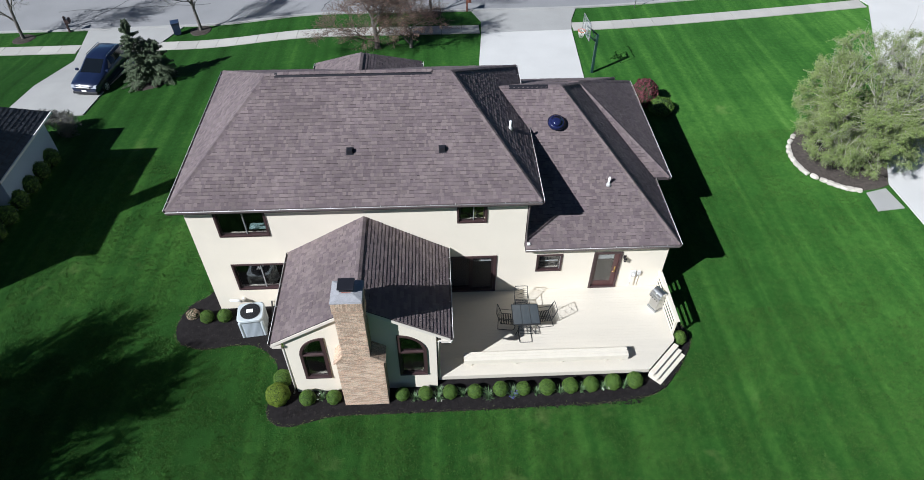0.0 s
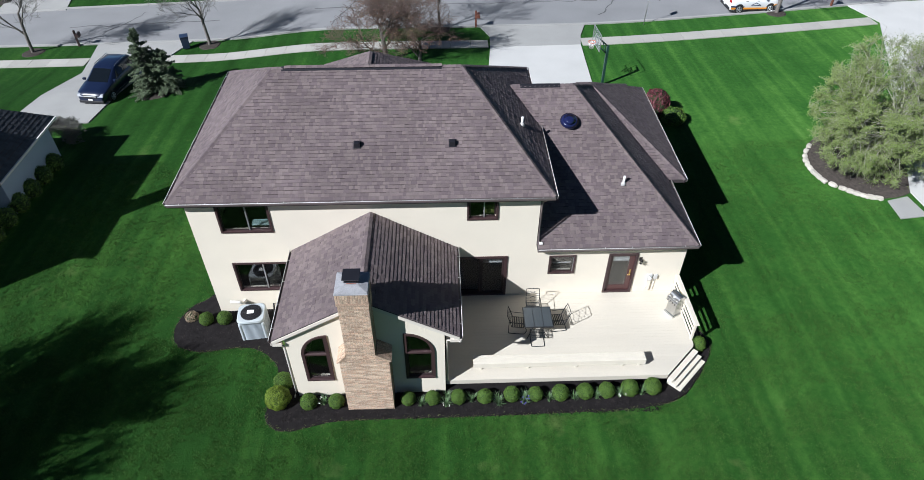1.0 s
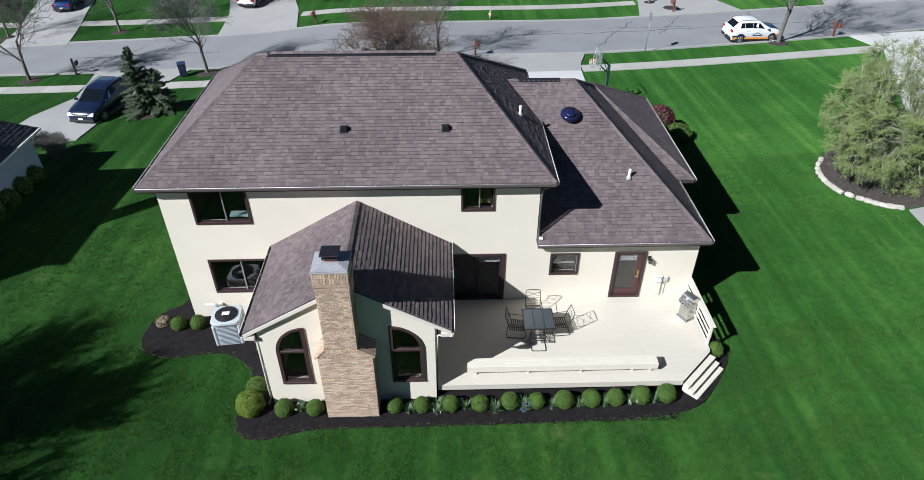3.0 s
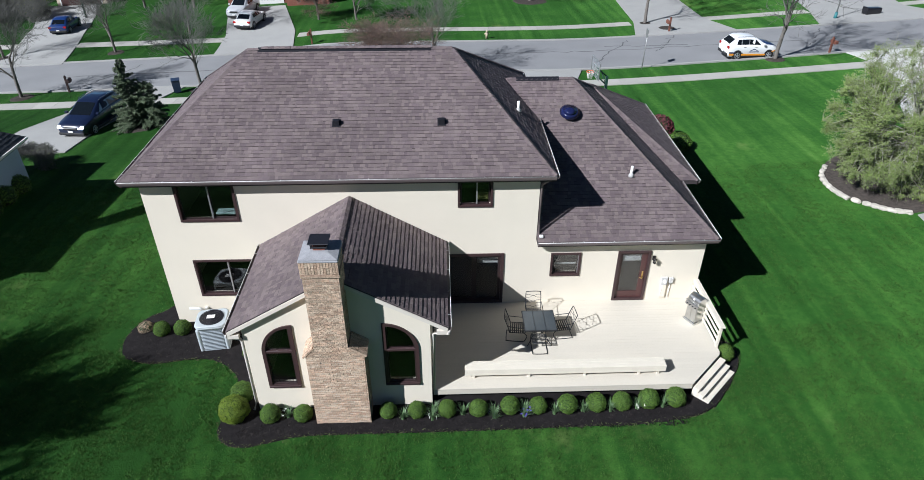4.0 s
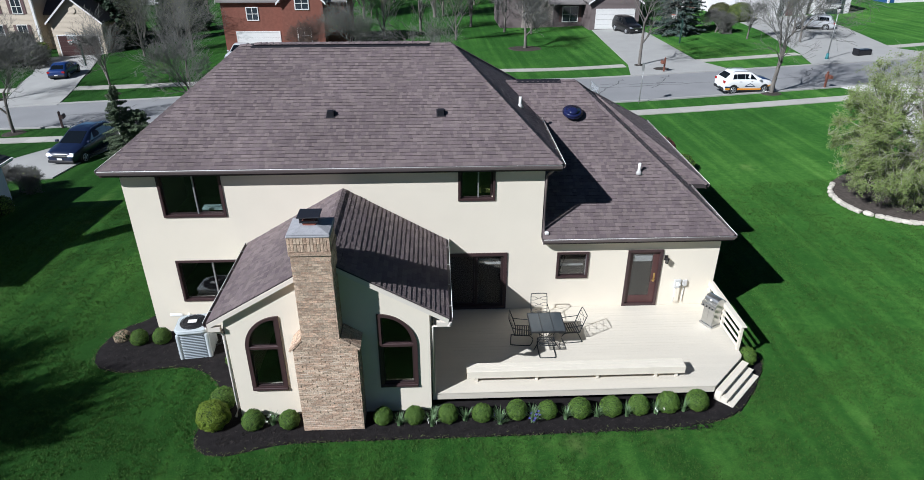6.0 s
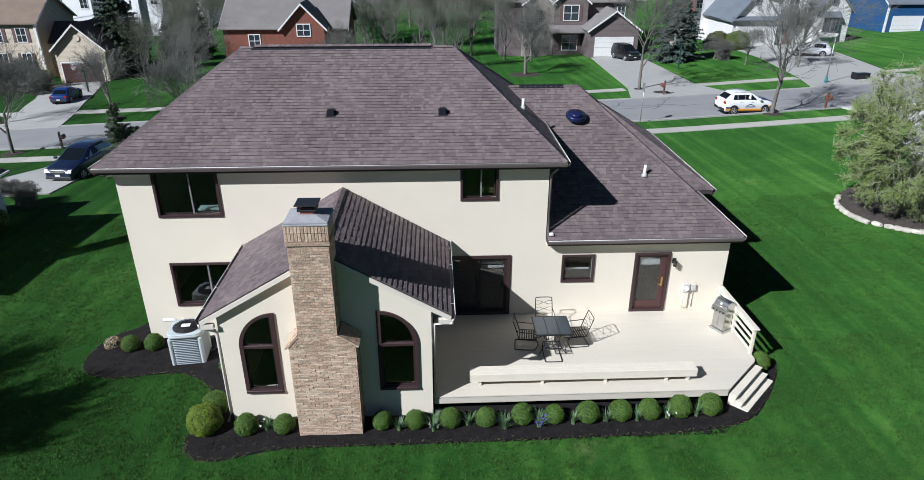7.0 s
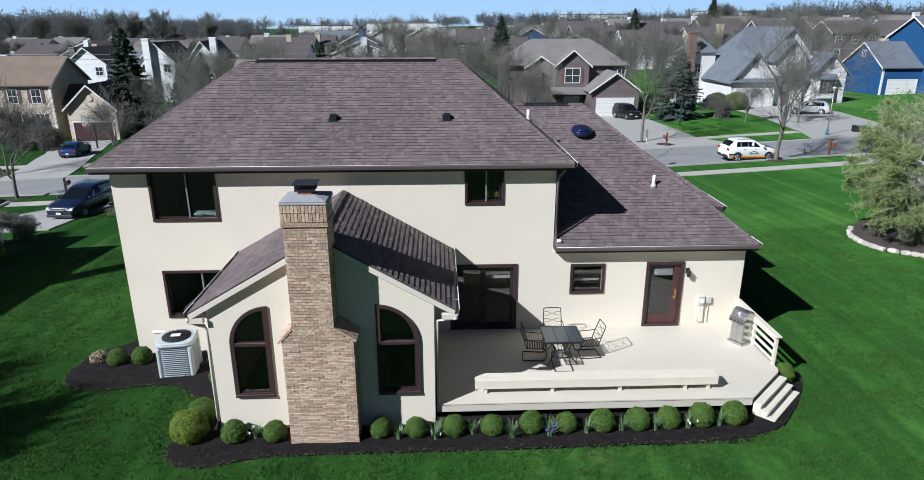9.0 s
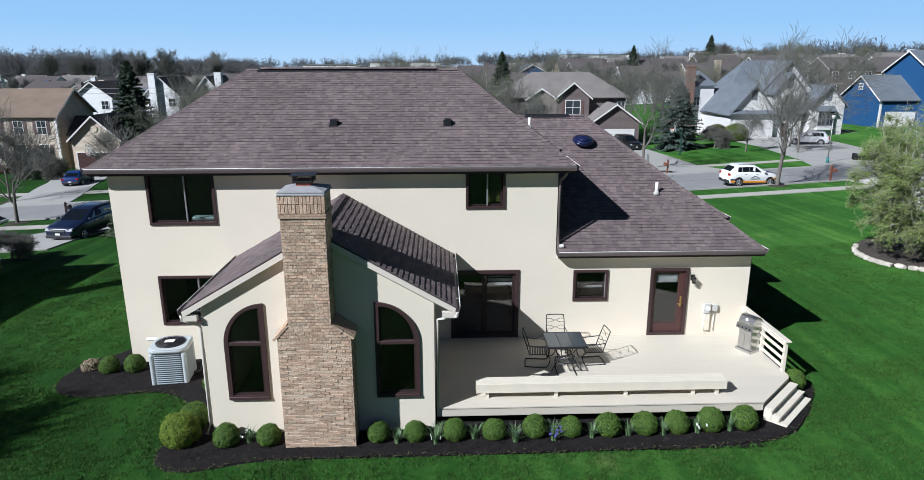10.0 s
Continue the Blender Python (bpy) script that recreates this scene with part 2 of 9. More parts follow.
# ---- ground ----
def ground_sheet():
    """One sheet to the horizon: fine near the house, coarse far away."""
    def steps(a, b, d, far):
        s = list(np.arange(a, b + 0.01, d))
        w, out, hi, lo = d, [], b, a
        left, right = [], []
        while hi < far:
            w *= 1.35
            hi += w
            lo -= w
            right.append(hi)
            left.append(lo)
        return left[::-1] + s + right
    xs, ys = steps(-60, 60, 1.5, 2600), steps(-30, 75, 1.5, 2600)
    verts = [(x, y, ground_z(x, y)) for y in ys for x in xs]
    nx = len(xs)
    faces = [(j * nx + i, j * nx + i + 1, (j + 1) * nx + i + 1, (j + 1) * nx + i) for j in range(len(ys) - 1) for i in range(nx - 1)]
    me = bpy.data.meshes.new("ground")
    me.from_pydata(verts, [], faces)
    me.materials.append(M_LAWN)
    me.polygons.foreach_set("use_smooth", [True] * len(me.polygons))
    return tagged(new("ground", me), "mown green lawn rolling gently to the horizon", "lawn", kind="structure")


ground_sheet()


def strip(name, label, category, material, pts, dz, depth=0.25, step=1.5):
    """A paved area: an outline given as pairs (left, right) along its run, draped over the ground with a real edge."""
    bm = bmesh.new()
    rows = []
    for (a, b), (c, d) in zip(pts, pts[1:]):
        k = max(1, int((Vector(c) - Vector(a)).length / step))
        for i in range(k + (1 if (c, d) == pts[-1] else 0)):
            f = i / k
            rows.append((Vector(a).lerp(Vector(c), f), Vector(b).lerp(Vector(d), f)))
    grid = []
    for p, q in rows:
        m = max(1, int((q - p).length / step))
        grid.append([p.lerp(q, j / m) for j in range(m + 1)])
    def vert(p, low=0.0):
        return bm.verts.new((p.x, p.y, ground_z(p.x, p.y) + dz - low))
    m = min(len(r) for r in grid)
    grid = [[p.lerp(q, j / max(1, m - 1)) for j in range(m)] for p, q in rows] if m > 1 else [[p, q] for p, q in rows]
    top = [[vert(p) for p in r] for r in grid]
    low = [[vert(p, depth) for p in r] for r in grid]
    for i in range(len(top) - 1):
        for j in range(len(top[0]) - 1):
            bm.faces.new((top[i][j], top[i][j + 1], top[i + 1][j + 1], top[i + 1][j]))
        bm.faces.new((top[i][0], top[i + 1][0], low[i + 1][0], low[i][0]))
        bm.faces.new((top[i][-1], low[i][-1], low[i + 1][-1], top[i + 1][-1]))
    for r, lo in ((top[0], low[0]), (top[-1], low[-1])):
        for j in range(len(r) - 1):
            bm.faces.new((r[j], r[j + 1], lo[j + 1], lo[j]))
    return tagged(part(name, bm, material), label, category, kind="structure")


def near_kerb(x):
    return 30.2 + 0.0013 * x * x


def near_walk(x):
    return 26.65 + 0.0013 * x * x


def far_kerb(x):
    return 39.2 + 0.0006 * x * x


def far_walk(x):
    return 44.0 + 0.0013 * x * x


XS = [-70, -60, -50, -40, -32, -24, -16, -8, 0, 8, 16, 24, 32, 40, 50, 60, 70]
strip("road", "worn grey concrete residential street with cracks", "road", M_ROAD, [((x, near_kerb(x)), (x, far_kerb(x))) for x in XS], 0.02)
strip("kerb", "pale concrete kerb along the street", "kerb", M_CONCRETE, [((x, near_kerb(x) - 0.28), (x, near_kerb(x))) for x in XS], 0.10)
strip("kerb", "pale concrete kerb along the street", "kerb", M_CONCRETE, [((x, far_kerb(x)), (x, far_kerb(x) + 0.28)) for x in XS], 0.10)
strip("driveway", "bright concrete driveway in front of the house", "driveway", M_DRIVE, [((1.6, 12.6), (8.75, 12.6)), ((1.75, 21.4), (8.5, 19)), ((2.2, 26.0), (8.9, 26.2))], 0.07)
strip("driveway_apron", "greyer concrete driveway apron at the street", "driveway", M_CONCRETE, [((2.2, 26.03), (8.9, 26.23)), ((2.3, 28.0), (9.2, 28.0)), ((1.6, 30.1), (9.9, 30.1))], 0.066)
strip("driveway", "pale concrete driveway of the neighbouring house", "driveway", M_CONCRETE, [((-28.9, 17.0), (-23.4, 17.0)), ((-28.4, 21.3), (-22.9, 22.3)), ((-27.6, 25.6), (-22.2, 27.0)), ((-28.6, 31.1), (-20.8, 30.8))], 0.07)


# ---- the house ----
EAVE, RIDGE, RY = 5.98, 8.64, 4.6
house = thing("house", "two-storey cream stucco house with brown hip roofs", "house")


def holed_wall(bm, x0, x1, z0, z1, y0, y1, holes):
    """A wall in the plane y with rectangular holes (x0, x1, z0, z1) right through it."""
    xs = sorted({x0, x1, *[h[0] for h in holes], *[h[1] for h in holes]})
    zs = sorted({z0, z1, *[h[2] for h in holes], *[h[3] for h in holes]})
    def solid(i, k):
        if i < 0 or k < 0 or i >= len(xs) - 1 or k >= len(zs) - 1:
            return False
        cx, cz = (xs[i] + xs[i + 1]) / 2, (zs[k] + zs[k + 1]) / 2
        return not any(h[0] < cx < h[1] and h[2] < cz < h[3] for h in holes)
    def quad(*p):
        bm.faces.new([bm.verts.new(q) for q in p])
    for i in range(len(xs) - 1):
        for k in range(len(zs) - 1):
            if not solid(i, k):
                continue
            a, b, c, d = xs[i], xs[i + 1], zs[k], zs[k + 1]
            quad((a, y0, c), (b, y0, c), (b, y0, d), (a, y0, d))
            quad((a, y1, c), (a, y1, d), (b, y1, d), (b, y1, c))
            if not solid(i - 1, k):
                quad((a, y0, c), (a, y0, d), (a, y1, d), (a, y1, c))
            if not solid(i + 1, k):
                quad((b, y0, c), (b, y1, c), (b, y1, d), (b, y0, d))
            if not solid(i, k - 1):
                quad((a, y0, c), (a, y1, c), (b, y1, c), (b, y0, c))
            if not solid(i, k + 1):
                quad((a, y0, d), (b, y0, d), (b, y1, d), (a, y1, d))
    bmesh.ops.remove_doubles(bm, verts=list(bm.verts), dist=0.0005)
    return bm


WUL, WUM, WLL = (-9.74, -7.89, 4.32, 5.78), (-0.52, 0.55, 4.72, 5.78), (-9.72, -7.6, 1.2, 2.68)
SLIDER, WS, DOOR = (-0.98, 1.0, 0.6, 2.73), (2.77, 3.75, 1.79, 2.71), (5.17, 6.24, 0.6, 2.72)
T = 0.25
bm = holed_wall(bmesh.new(), -10.85, 2.15, -1.0, 5.84, 0.0, T, [WUL, WUM, WLL, SLIDER])
part("wall", bm, M_STUCCO, house, "cream stucco back wall")
bm = holed_wall(bmesh.new(), 2.15, 8.2, -1.0, 3.28, 0.0, T, [WS, DOOR])
part("wall", bm, M_STUCCO, house, "cream stucco back wall of the wing")
for x0, x1, y0, y1, z1 in ((-10.85, -10.6, T + 0.002, 9.2, 5.84), (1.9, 2.15, T + 0.002, 9.2, 5.84), (-10.598, 1.898, 8.95, 9.2, 5.84), (7.95, 8.2, T + 0.002, 4.3, 3.28),
                           (8.6, 8.85, 4.3, 11.75, 3.28), (8.2, 8.6, 4.3, 4.55, 3.28), (2.16, 8.598, 11.5, 11.75, 3.28)):
    part("wall", box(bmesh.new(), x0, x1, y0, y1, -1.2, z1), M_STUCCO, house)

# rooms behind the windows; their dimness is put into the dark plaster colour
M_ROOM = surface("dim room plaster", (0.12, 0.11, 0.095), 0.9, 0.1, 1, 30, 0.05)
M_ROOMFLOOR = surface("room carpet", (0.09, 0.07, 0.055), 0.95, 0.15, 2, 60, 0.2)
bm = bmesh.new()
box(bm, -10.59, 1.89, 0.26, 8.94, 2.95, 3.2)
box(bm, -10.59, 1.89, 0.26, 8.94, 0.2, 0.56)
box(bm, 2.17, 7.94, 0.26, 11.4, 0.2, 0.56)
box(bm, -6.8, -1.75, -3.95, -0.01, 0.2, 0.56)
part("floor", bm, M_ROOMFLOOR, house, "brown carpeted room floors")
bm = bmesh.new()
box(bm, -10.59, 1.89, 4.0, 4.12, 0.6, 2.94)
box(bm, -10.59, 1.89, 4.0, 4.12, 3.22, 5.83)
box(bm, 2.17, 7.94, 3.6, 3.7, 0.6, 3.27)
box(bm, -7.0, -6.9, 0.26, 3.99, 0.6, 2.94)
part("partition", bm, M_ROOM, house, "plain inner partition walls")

# family room with its gabled wall and two half-arched windows
FX0, FX1, FY, FTOP = -6.92, -1.5, -4.38, 0.572
ARCH_L = (-6.41, -5.52, 1.04, 2.44, 3.40, 1)
ARCH_R = (-2.86, -1.89, 1.04, 2.42, 3.40, -1)


def arch_z(a, x):
    x0, x1, z0, zs, zt, side = a
    u = (x1 - x) / (x1 - x0) if side > 0 else (x - x0) / (x1 - x0)
    return zs + (zt - zs) * math.sqrt(max(0.0, 1 - u * u))


def gable_z(x):
    return min(3.30 + (x + 7.35) * FTOP, 3.30 + (-1.0 - x) * FTOP) - 0.1


bm = bmesh.new()
cuts = {FX0, FX1, -4.17}
for a in (ARCH_L, ARCH_R):
    n = 14
    for i in range(n + 1):
        th = math.pi / 2 * i / n
        u = math.sin(th)
        cuts.add(round(a[1] - u * (a[1] - a[0]) if a[5] > 0 else a[0] + u * (a[1] - a[0]), 4))
cuts = sorted(cuts)
for xa, xb in zip(cuts, cuts[1:]):
    mid = (xa + xb) / 2
    hole = next((a for a in (ARCH_L, ARCH_R) if a[0] < mid < a[1]), None)
    spans = [((-0.6, -0.6), (gable_z(xa), gable_z(xb)))] if not hole else [((-0.6, -0.6), (hole[2], hole[2])), ((arch_z(hole, xa), arch_z(hole, xb)), (gable_z(xa), gable_z(xb)))]
    for (l0, l1), (h0, h1) in spans:
        prism(bm, [(xa, FY, l0), (xb, FY, l1), (xb, FY, h1), (xa, FY, h0)], (0, 0.25, 0))
bmesh.ops.remove_doubles(bm, verts=list(bm.verts), dist=0.0005)
part("wall", bm, M_STUCCO, house, "cream stucco gabled wall with arched windows")
for x0, x1 in ((FX0, FX0 + 0.25), (FX1 - 0.25, FX1)):
    part("wall", box(bmesh.new(), x0, x1, FY + 0.252, -0.003, -0.6, 3.26), M_STUCCO, house)


M_PANE = bpy.data.materials.new("window glass")
M_PANE.use_nodes = True
pb = M_PANE.node_tree.nodes["Principled BSDF"]
pb.inputs["Base Color"].default_value = (0.30, 0.32, 0.33, 1)
pb.inputs["Roughness"].default_value = 0.02
pb.inputs["Transmission Weight"].default_value = 1.0
pb.inputs["IOR"].default_value = 1.45
pb.inputs["Coat Weight"].default_value = 1.0
pb.inputs["Coat IOR"].default_value = 1.55
pb.inputs["Coat Roughness"].default_value = 0.01
M_SASH = surface("bronze sash", (0.035, 0.022, 0.022), 0.4, 0.15, 4, 60, 0.03)
M_SILVER = surface("grey metal track", (0.42, 0.42, 0.42), 0.4, 0.1, 5, 60, 0.02, metal=0.6)
M_BLIND = surface("white blind", (0.75, 0.74, 0.70), 0.7, 0.05, 3, 30, 0.05)


def pane(x0, x1, z0, z1, y, parent):
    ob = part("pane", box(bmesh.new(), x0, x1, y, y + 0.006, z0, z1), M_PANE, parent, "clear window glass")
    ob.visible_shadow = False
    return ob


def frame_ring(bm, x0, x1, z0, z1, y0, y1, w):
    """A frame round an opening, of one piece."""
    return holed_wall(bm, x0, x1, z0, z1, y0, y1, [(x0 + w, x1 - w, z0 + w, z1 - w)])


def slider_window(h, split=0.5):
    """A brown framed sliding window in the hole h, with two sashes."""
    x0, x1, z0, z1 = h
    w = part("window", frame_ring(bmesh.new(), x0 - 0.05, x1 + 0.05, z0 - 0.04, z1 + 0.04, -0.035, 0.12, 0.075), M_BROWN, house, "dark brown framed sliding window")
    xm = x0 + (x1 - x0) * split
    for a, b, y in ((x0 + 0.05, xm + 0.02, 0.05), (xm - 0.02, x1 - 0.05, 0.09)):
        s = part("sash", frame_ring(bmesh.new(), a, b, z0 + 0.05, z1 - 0.05, y, y + 0.03, 0.04), M_SASH, w)
        pane(a + 0.03, b - 0.03, z0 + 0.08, z1 - 0.08, y + 0.012, w)
    part("mullion", rbox(bmesh.new(), xm - 0.022, xm + 0.022, 0.03, 0.05, z0 + 0.05, z1 - 0.05, 0.004), M_SILVER, w, "pale metal centre bar")
    return w


w = slider_window(WUL, 0.55)
part("blind", rbox(bmesh.new(), -8.7, -7.98, 0.30, 0.6, 4.36, 4.44, 0.01), surface("pale teal ledge", (0.42, 0.58, 0.54), 0.5, 0.1, 3, 30, 0.03), w, "pale teal ledge inside the window")
w = slider_window(WUM, 0.55)
bm = bmesh.new()
for i in range(14):
    rbox(bm, 0.06, 0.46, 0.2, 0.23, 4.86 + i * 0.06, 4.90 + i * 0.06, 0.004)
M_OLIVE = surface("olive blind", (0.16, 0.17, 0.04), 0.8, 0.1, 4, 30, 0.05)
part("blind", bm, M_OLIVE, w, "olive slatted blind")
w = slider_window(WLL, 0.52)
w = slider_window(WS, 0.98)
part("blind", rbox(bmesh.new(), 2.86, 3.68, 0.22, 0.26, 2.1, 2.16, 0.005), M_BLIND, w, "pale bar of a blind")

# sliding patio door
x0, x1, z0, z1 = SLIDER
pd = part("patio_door", frame_ring(bmesh.new(), x0 - 0.05, x1 + 0.06, z0 - 0.02, z1 + 0.05, -0.035, 0.14, 0.11), M_BROWN, house, "dark brown sliding glass patio door")
for a, b, y in ((x0 + 0.06, 0.02, 0.09), (-0.02, x1 - 0.05, 0.04)):
    part("door_leaf", frame_ring(bmesh.new(), a, b, z0 + 0.08, z1 - 0.05, y, y + 0.04, 0.10), M_SASH, pd)
    pane(a + 0.09, b - 0.09, z0 + 0.17, z1 - 0.14, y + 0.016, pd)
bm = bmesh.new()
for i in range(3):
    rbox(bm, 0.12, 0.88, 0.22, 0.25, 2.48 - i * 0.13, 2.57 - i * 0.13, 0.005)
part("blind", bm, M_BLIND, pd, "white blind slats at the top")

# glazed back door
x0, x1, z0, z1 = DOOR
bd = part("door", frame_ring(bmesh.new(), x0 - 0.06, x1 + 0.06, z0 - 0.02, z1 + 0.06, -0.04, 0.14, 0.09), M_BROWN, house, "dark brown glazed back door")
M_DOORWOOD = surface("red brown door stain", (0.075, 0.032, 0.030), 0.4, 0.2, 3, 60, 0.06, stretch=(1, 1, 0.2))
leaf = bmesh.new()
for a, b, c, d in ((x0 + 0.03, x0 + 0.15, z0 + 0.05, z1 - 0.03), (x1 - 0.23, x1 - 0.03, z0 + 0.05, z1 - 0.03), (x0 + 0.15, x1 - 0.23, z0 + 0.05, z0 + 0.36), (x0 + 0.15, x1 - 0.23, z1 - 0.13, z1 - 0.03)):
    rbox(leaf, a, b, 0.04, 0.085, c, d, 0.006)
lf = part("door_leaf", leaf, M_DOORWOOD, bd, "red brown stained door leaf")
pane(x0 + 0.14, x1 - 0.22, z0 + 0.35, z1 - 0.12, 0.06, bd)
M_BRASS = surface("brass plate", (0.62, 0.44, 0.16), 0.3, 0.1, 5, 60, 0.02, metal=1.0)
hb = rbox(bmesh.new(), x1 - 0.15, x1 - 0.09, 0.025, 0.04, 1.50, 1.85, 0.006)
tube(hb, (x1 - 0.12, 0.03, 1.62), (x1 - 0.12, -0.05, 1.62), 0.018)
tube(hb, (x1 - 0.12, -0.05, 1.62), (x1 - 0.24, -0.05, 1.62), 0.014)
part("door_handle", hb, M_BRASS, bd, "brass door handle and plate")
part("blind", rbox(bmesh.new(), x0 + 0.16, x1 - 0.24, 0.1, 0.12, 2.28, 2.56, 0.005), M_BLIND, bd, "white shade rolled up at the top")


def arch_path(a, grow, n=18):
    """The outline of a half-arched window, grown outwards, from the low straight corner round."""
    x0, x1, z0, zs, zt, side = a
    x0, x1, z0, zt = x0 - grow, x1 + grow, z0 - grow, zt + grow
    pts = []
    for i in range(n + 1):
        th = math.pi / 2 * i / n
        u, v = math.cos(th), math.sin(th)
        if side > 0:
            pts.append((x1 - u * (x1 - x0), zs + v * (zt - zs)))
        else:
            pts.append((x0 + u * (x1 - x0), zs + v * (zt - zs)))
    return [(x0, z0) if side > 0 else (x1, z0)] + pts + [(x1, z0) if side > 0 else (x0, z0)]


def loop_frame(bm, outer, inner, y0, y1):
    n = len(outer)
    o0, o1 = [bm.verts.new((x, y0, z)) for x, z in outer], [bm.verts.new((x, y1, z)) for x, z in outer]
    i0, i1 = [bm.verts.new((x, y0, z)) for x, z in inner], [bm.verts.new((x, y1, z)) for x, z in inner]
    for k in range(n):
        j = (k + 1) % n
        for a, b in ((o0, i0), (i0, i1), (i1, o1), (o1, o0)):
            bm.faces.new((a[k], a[j], b[j], b[k]))
    return bm


for a in (ARCH_L, ARCH_R):
    w = part("window", loop_frame(bmesh.new(), arch_path(a, 0.045), arch_path(a, -0.06), FY - 0.045, FY + 0.1), M_BROWN, house, "half-arched dark brown framed window")
    part("sash", loop_frame(bmesh.new(), arch_path(a, -0.06), arch_path(a, -0.10), FY + 0.0, FY + 0.07), M_SASH, w)
    part("transom", rbox(bmesh.new(), a[0] + 0.05, a[1] - 0.05, FY - 0.04, FY + 0.08, a[3] - 0.05, a[3] + 0.04, 0.008), M_BROWN, w)
    part("sill", rbox(bmesh.new(), a[0] - 0.04, a[1] + 0.04, FY - 0.07, FY + 0.02, a[2] - 0.05, a[2] + 0.03, 0.008), M_BROWN, w)
    for lo, hi in ((a[2] + 0.06, a[3] - 0.05), (a[3] + 0.04, None)):
        pts = [(a[0] + 0.07, lo), (a[1] - 0.07, lo), (a[1] - 0.07, hi), (a[0] + 0.07, hi)] if hi else [(x, max(z, lo)) for x, z in arch_path(a, -0.07)]
        ob = part("pane", prism(bmesh.new(), [(x, FY + 0.04, z) for x, z in pts], (0, 0.006, 0)), M_PANE, w, "clear window glass")
        ob.visible_shadow = False

# roofs
TH = 0.16


def hip_faces(x0, x1, y0, y1, z, rz, rx0, rx1, ry):
    e = [Vector(p) for p in ((x0, y0, z), (x1, y0, z), (x1, y1, z), (x0, y1, z))]
    a, b = Vector((rx0, ry, rz)), Vector((rx1, ry, rz))
    return [[e[0], e[1], b, a], [e[1], e[2], b], [e[2], e[3], a, b], [e[3], e[0], a]]


def hip_body(bm, x0, x1, y0, y1, z, rz, rx0, rx1, ry, th=TH):
    e = [bm.verts.new(p) for p in ((x0, y0, z), (x1, y0, z), (x1, y1, z), (x0, y1, z))]
    lo = [bm.verts.new((v.co.x, v.co.y, z - th)) for v in e]
    a, b = bm.verts.new((rx0, ry, rz)), bm.verts.new((rx1, ry, rz))
    for f in ((e[0], e[1], b, a), (e[1], e[2], b), (e[2], e[3], a, b), (e[3], e[0], a)):
        bm.faces.new(f)
    for i in range(4):
        bm.faces.new((lo[i], lo[(i + 1) % 4], e[(i + 1) % 4], e[i]))
    bm.faces.new(lo[::-1])
    return bm


def tab_mesh(width, course=0.145, th=0.019):
    """One shingle tab in its own plane: x along the eave, y up the slope."""
    bm = bmesh.new()
    g = 0.001
    p = [(g, 0, 0), (width - g, 0, 0), (width - g, course + 0.03, 0.003), (g, course + 0.03, 0.003), (g, 0, th), (width - g, 0, th)]
    v = [bm.verts.new(q) for q in p]
    for f in ((4, 5, 2, 3), (0, 1, 5, 4), (0, 4, 3), (1, 2, 5)):
        bm.faces.new([v[i] for i in f])
    return mesh_of("shingle", bm, M_SHINGLE1)


def slope_frame(pts):
    p0 = pts[0]
    u = (pts[1] - p0).normalized()
    n = u.cross(pts[-1] - p0).normalized()
    if n.z < 0:
        n = -n
    v = n.cross(u)
    if v.z < 0:
        v = -v
    return p0, u, v, n


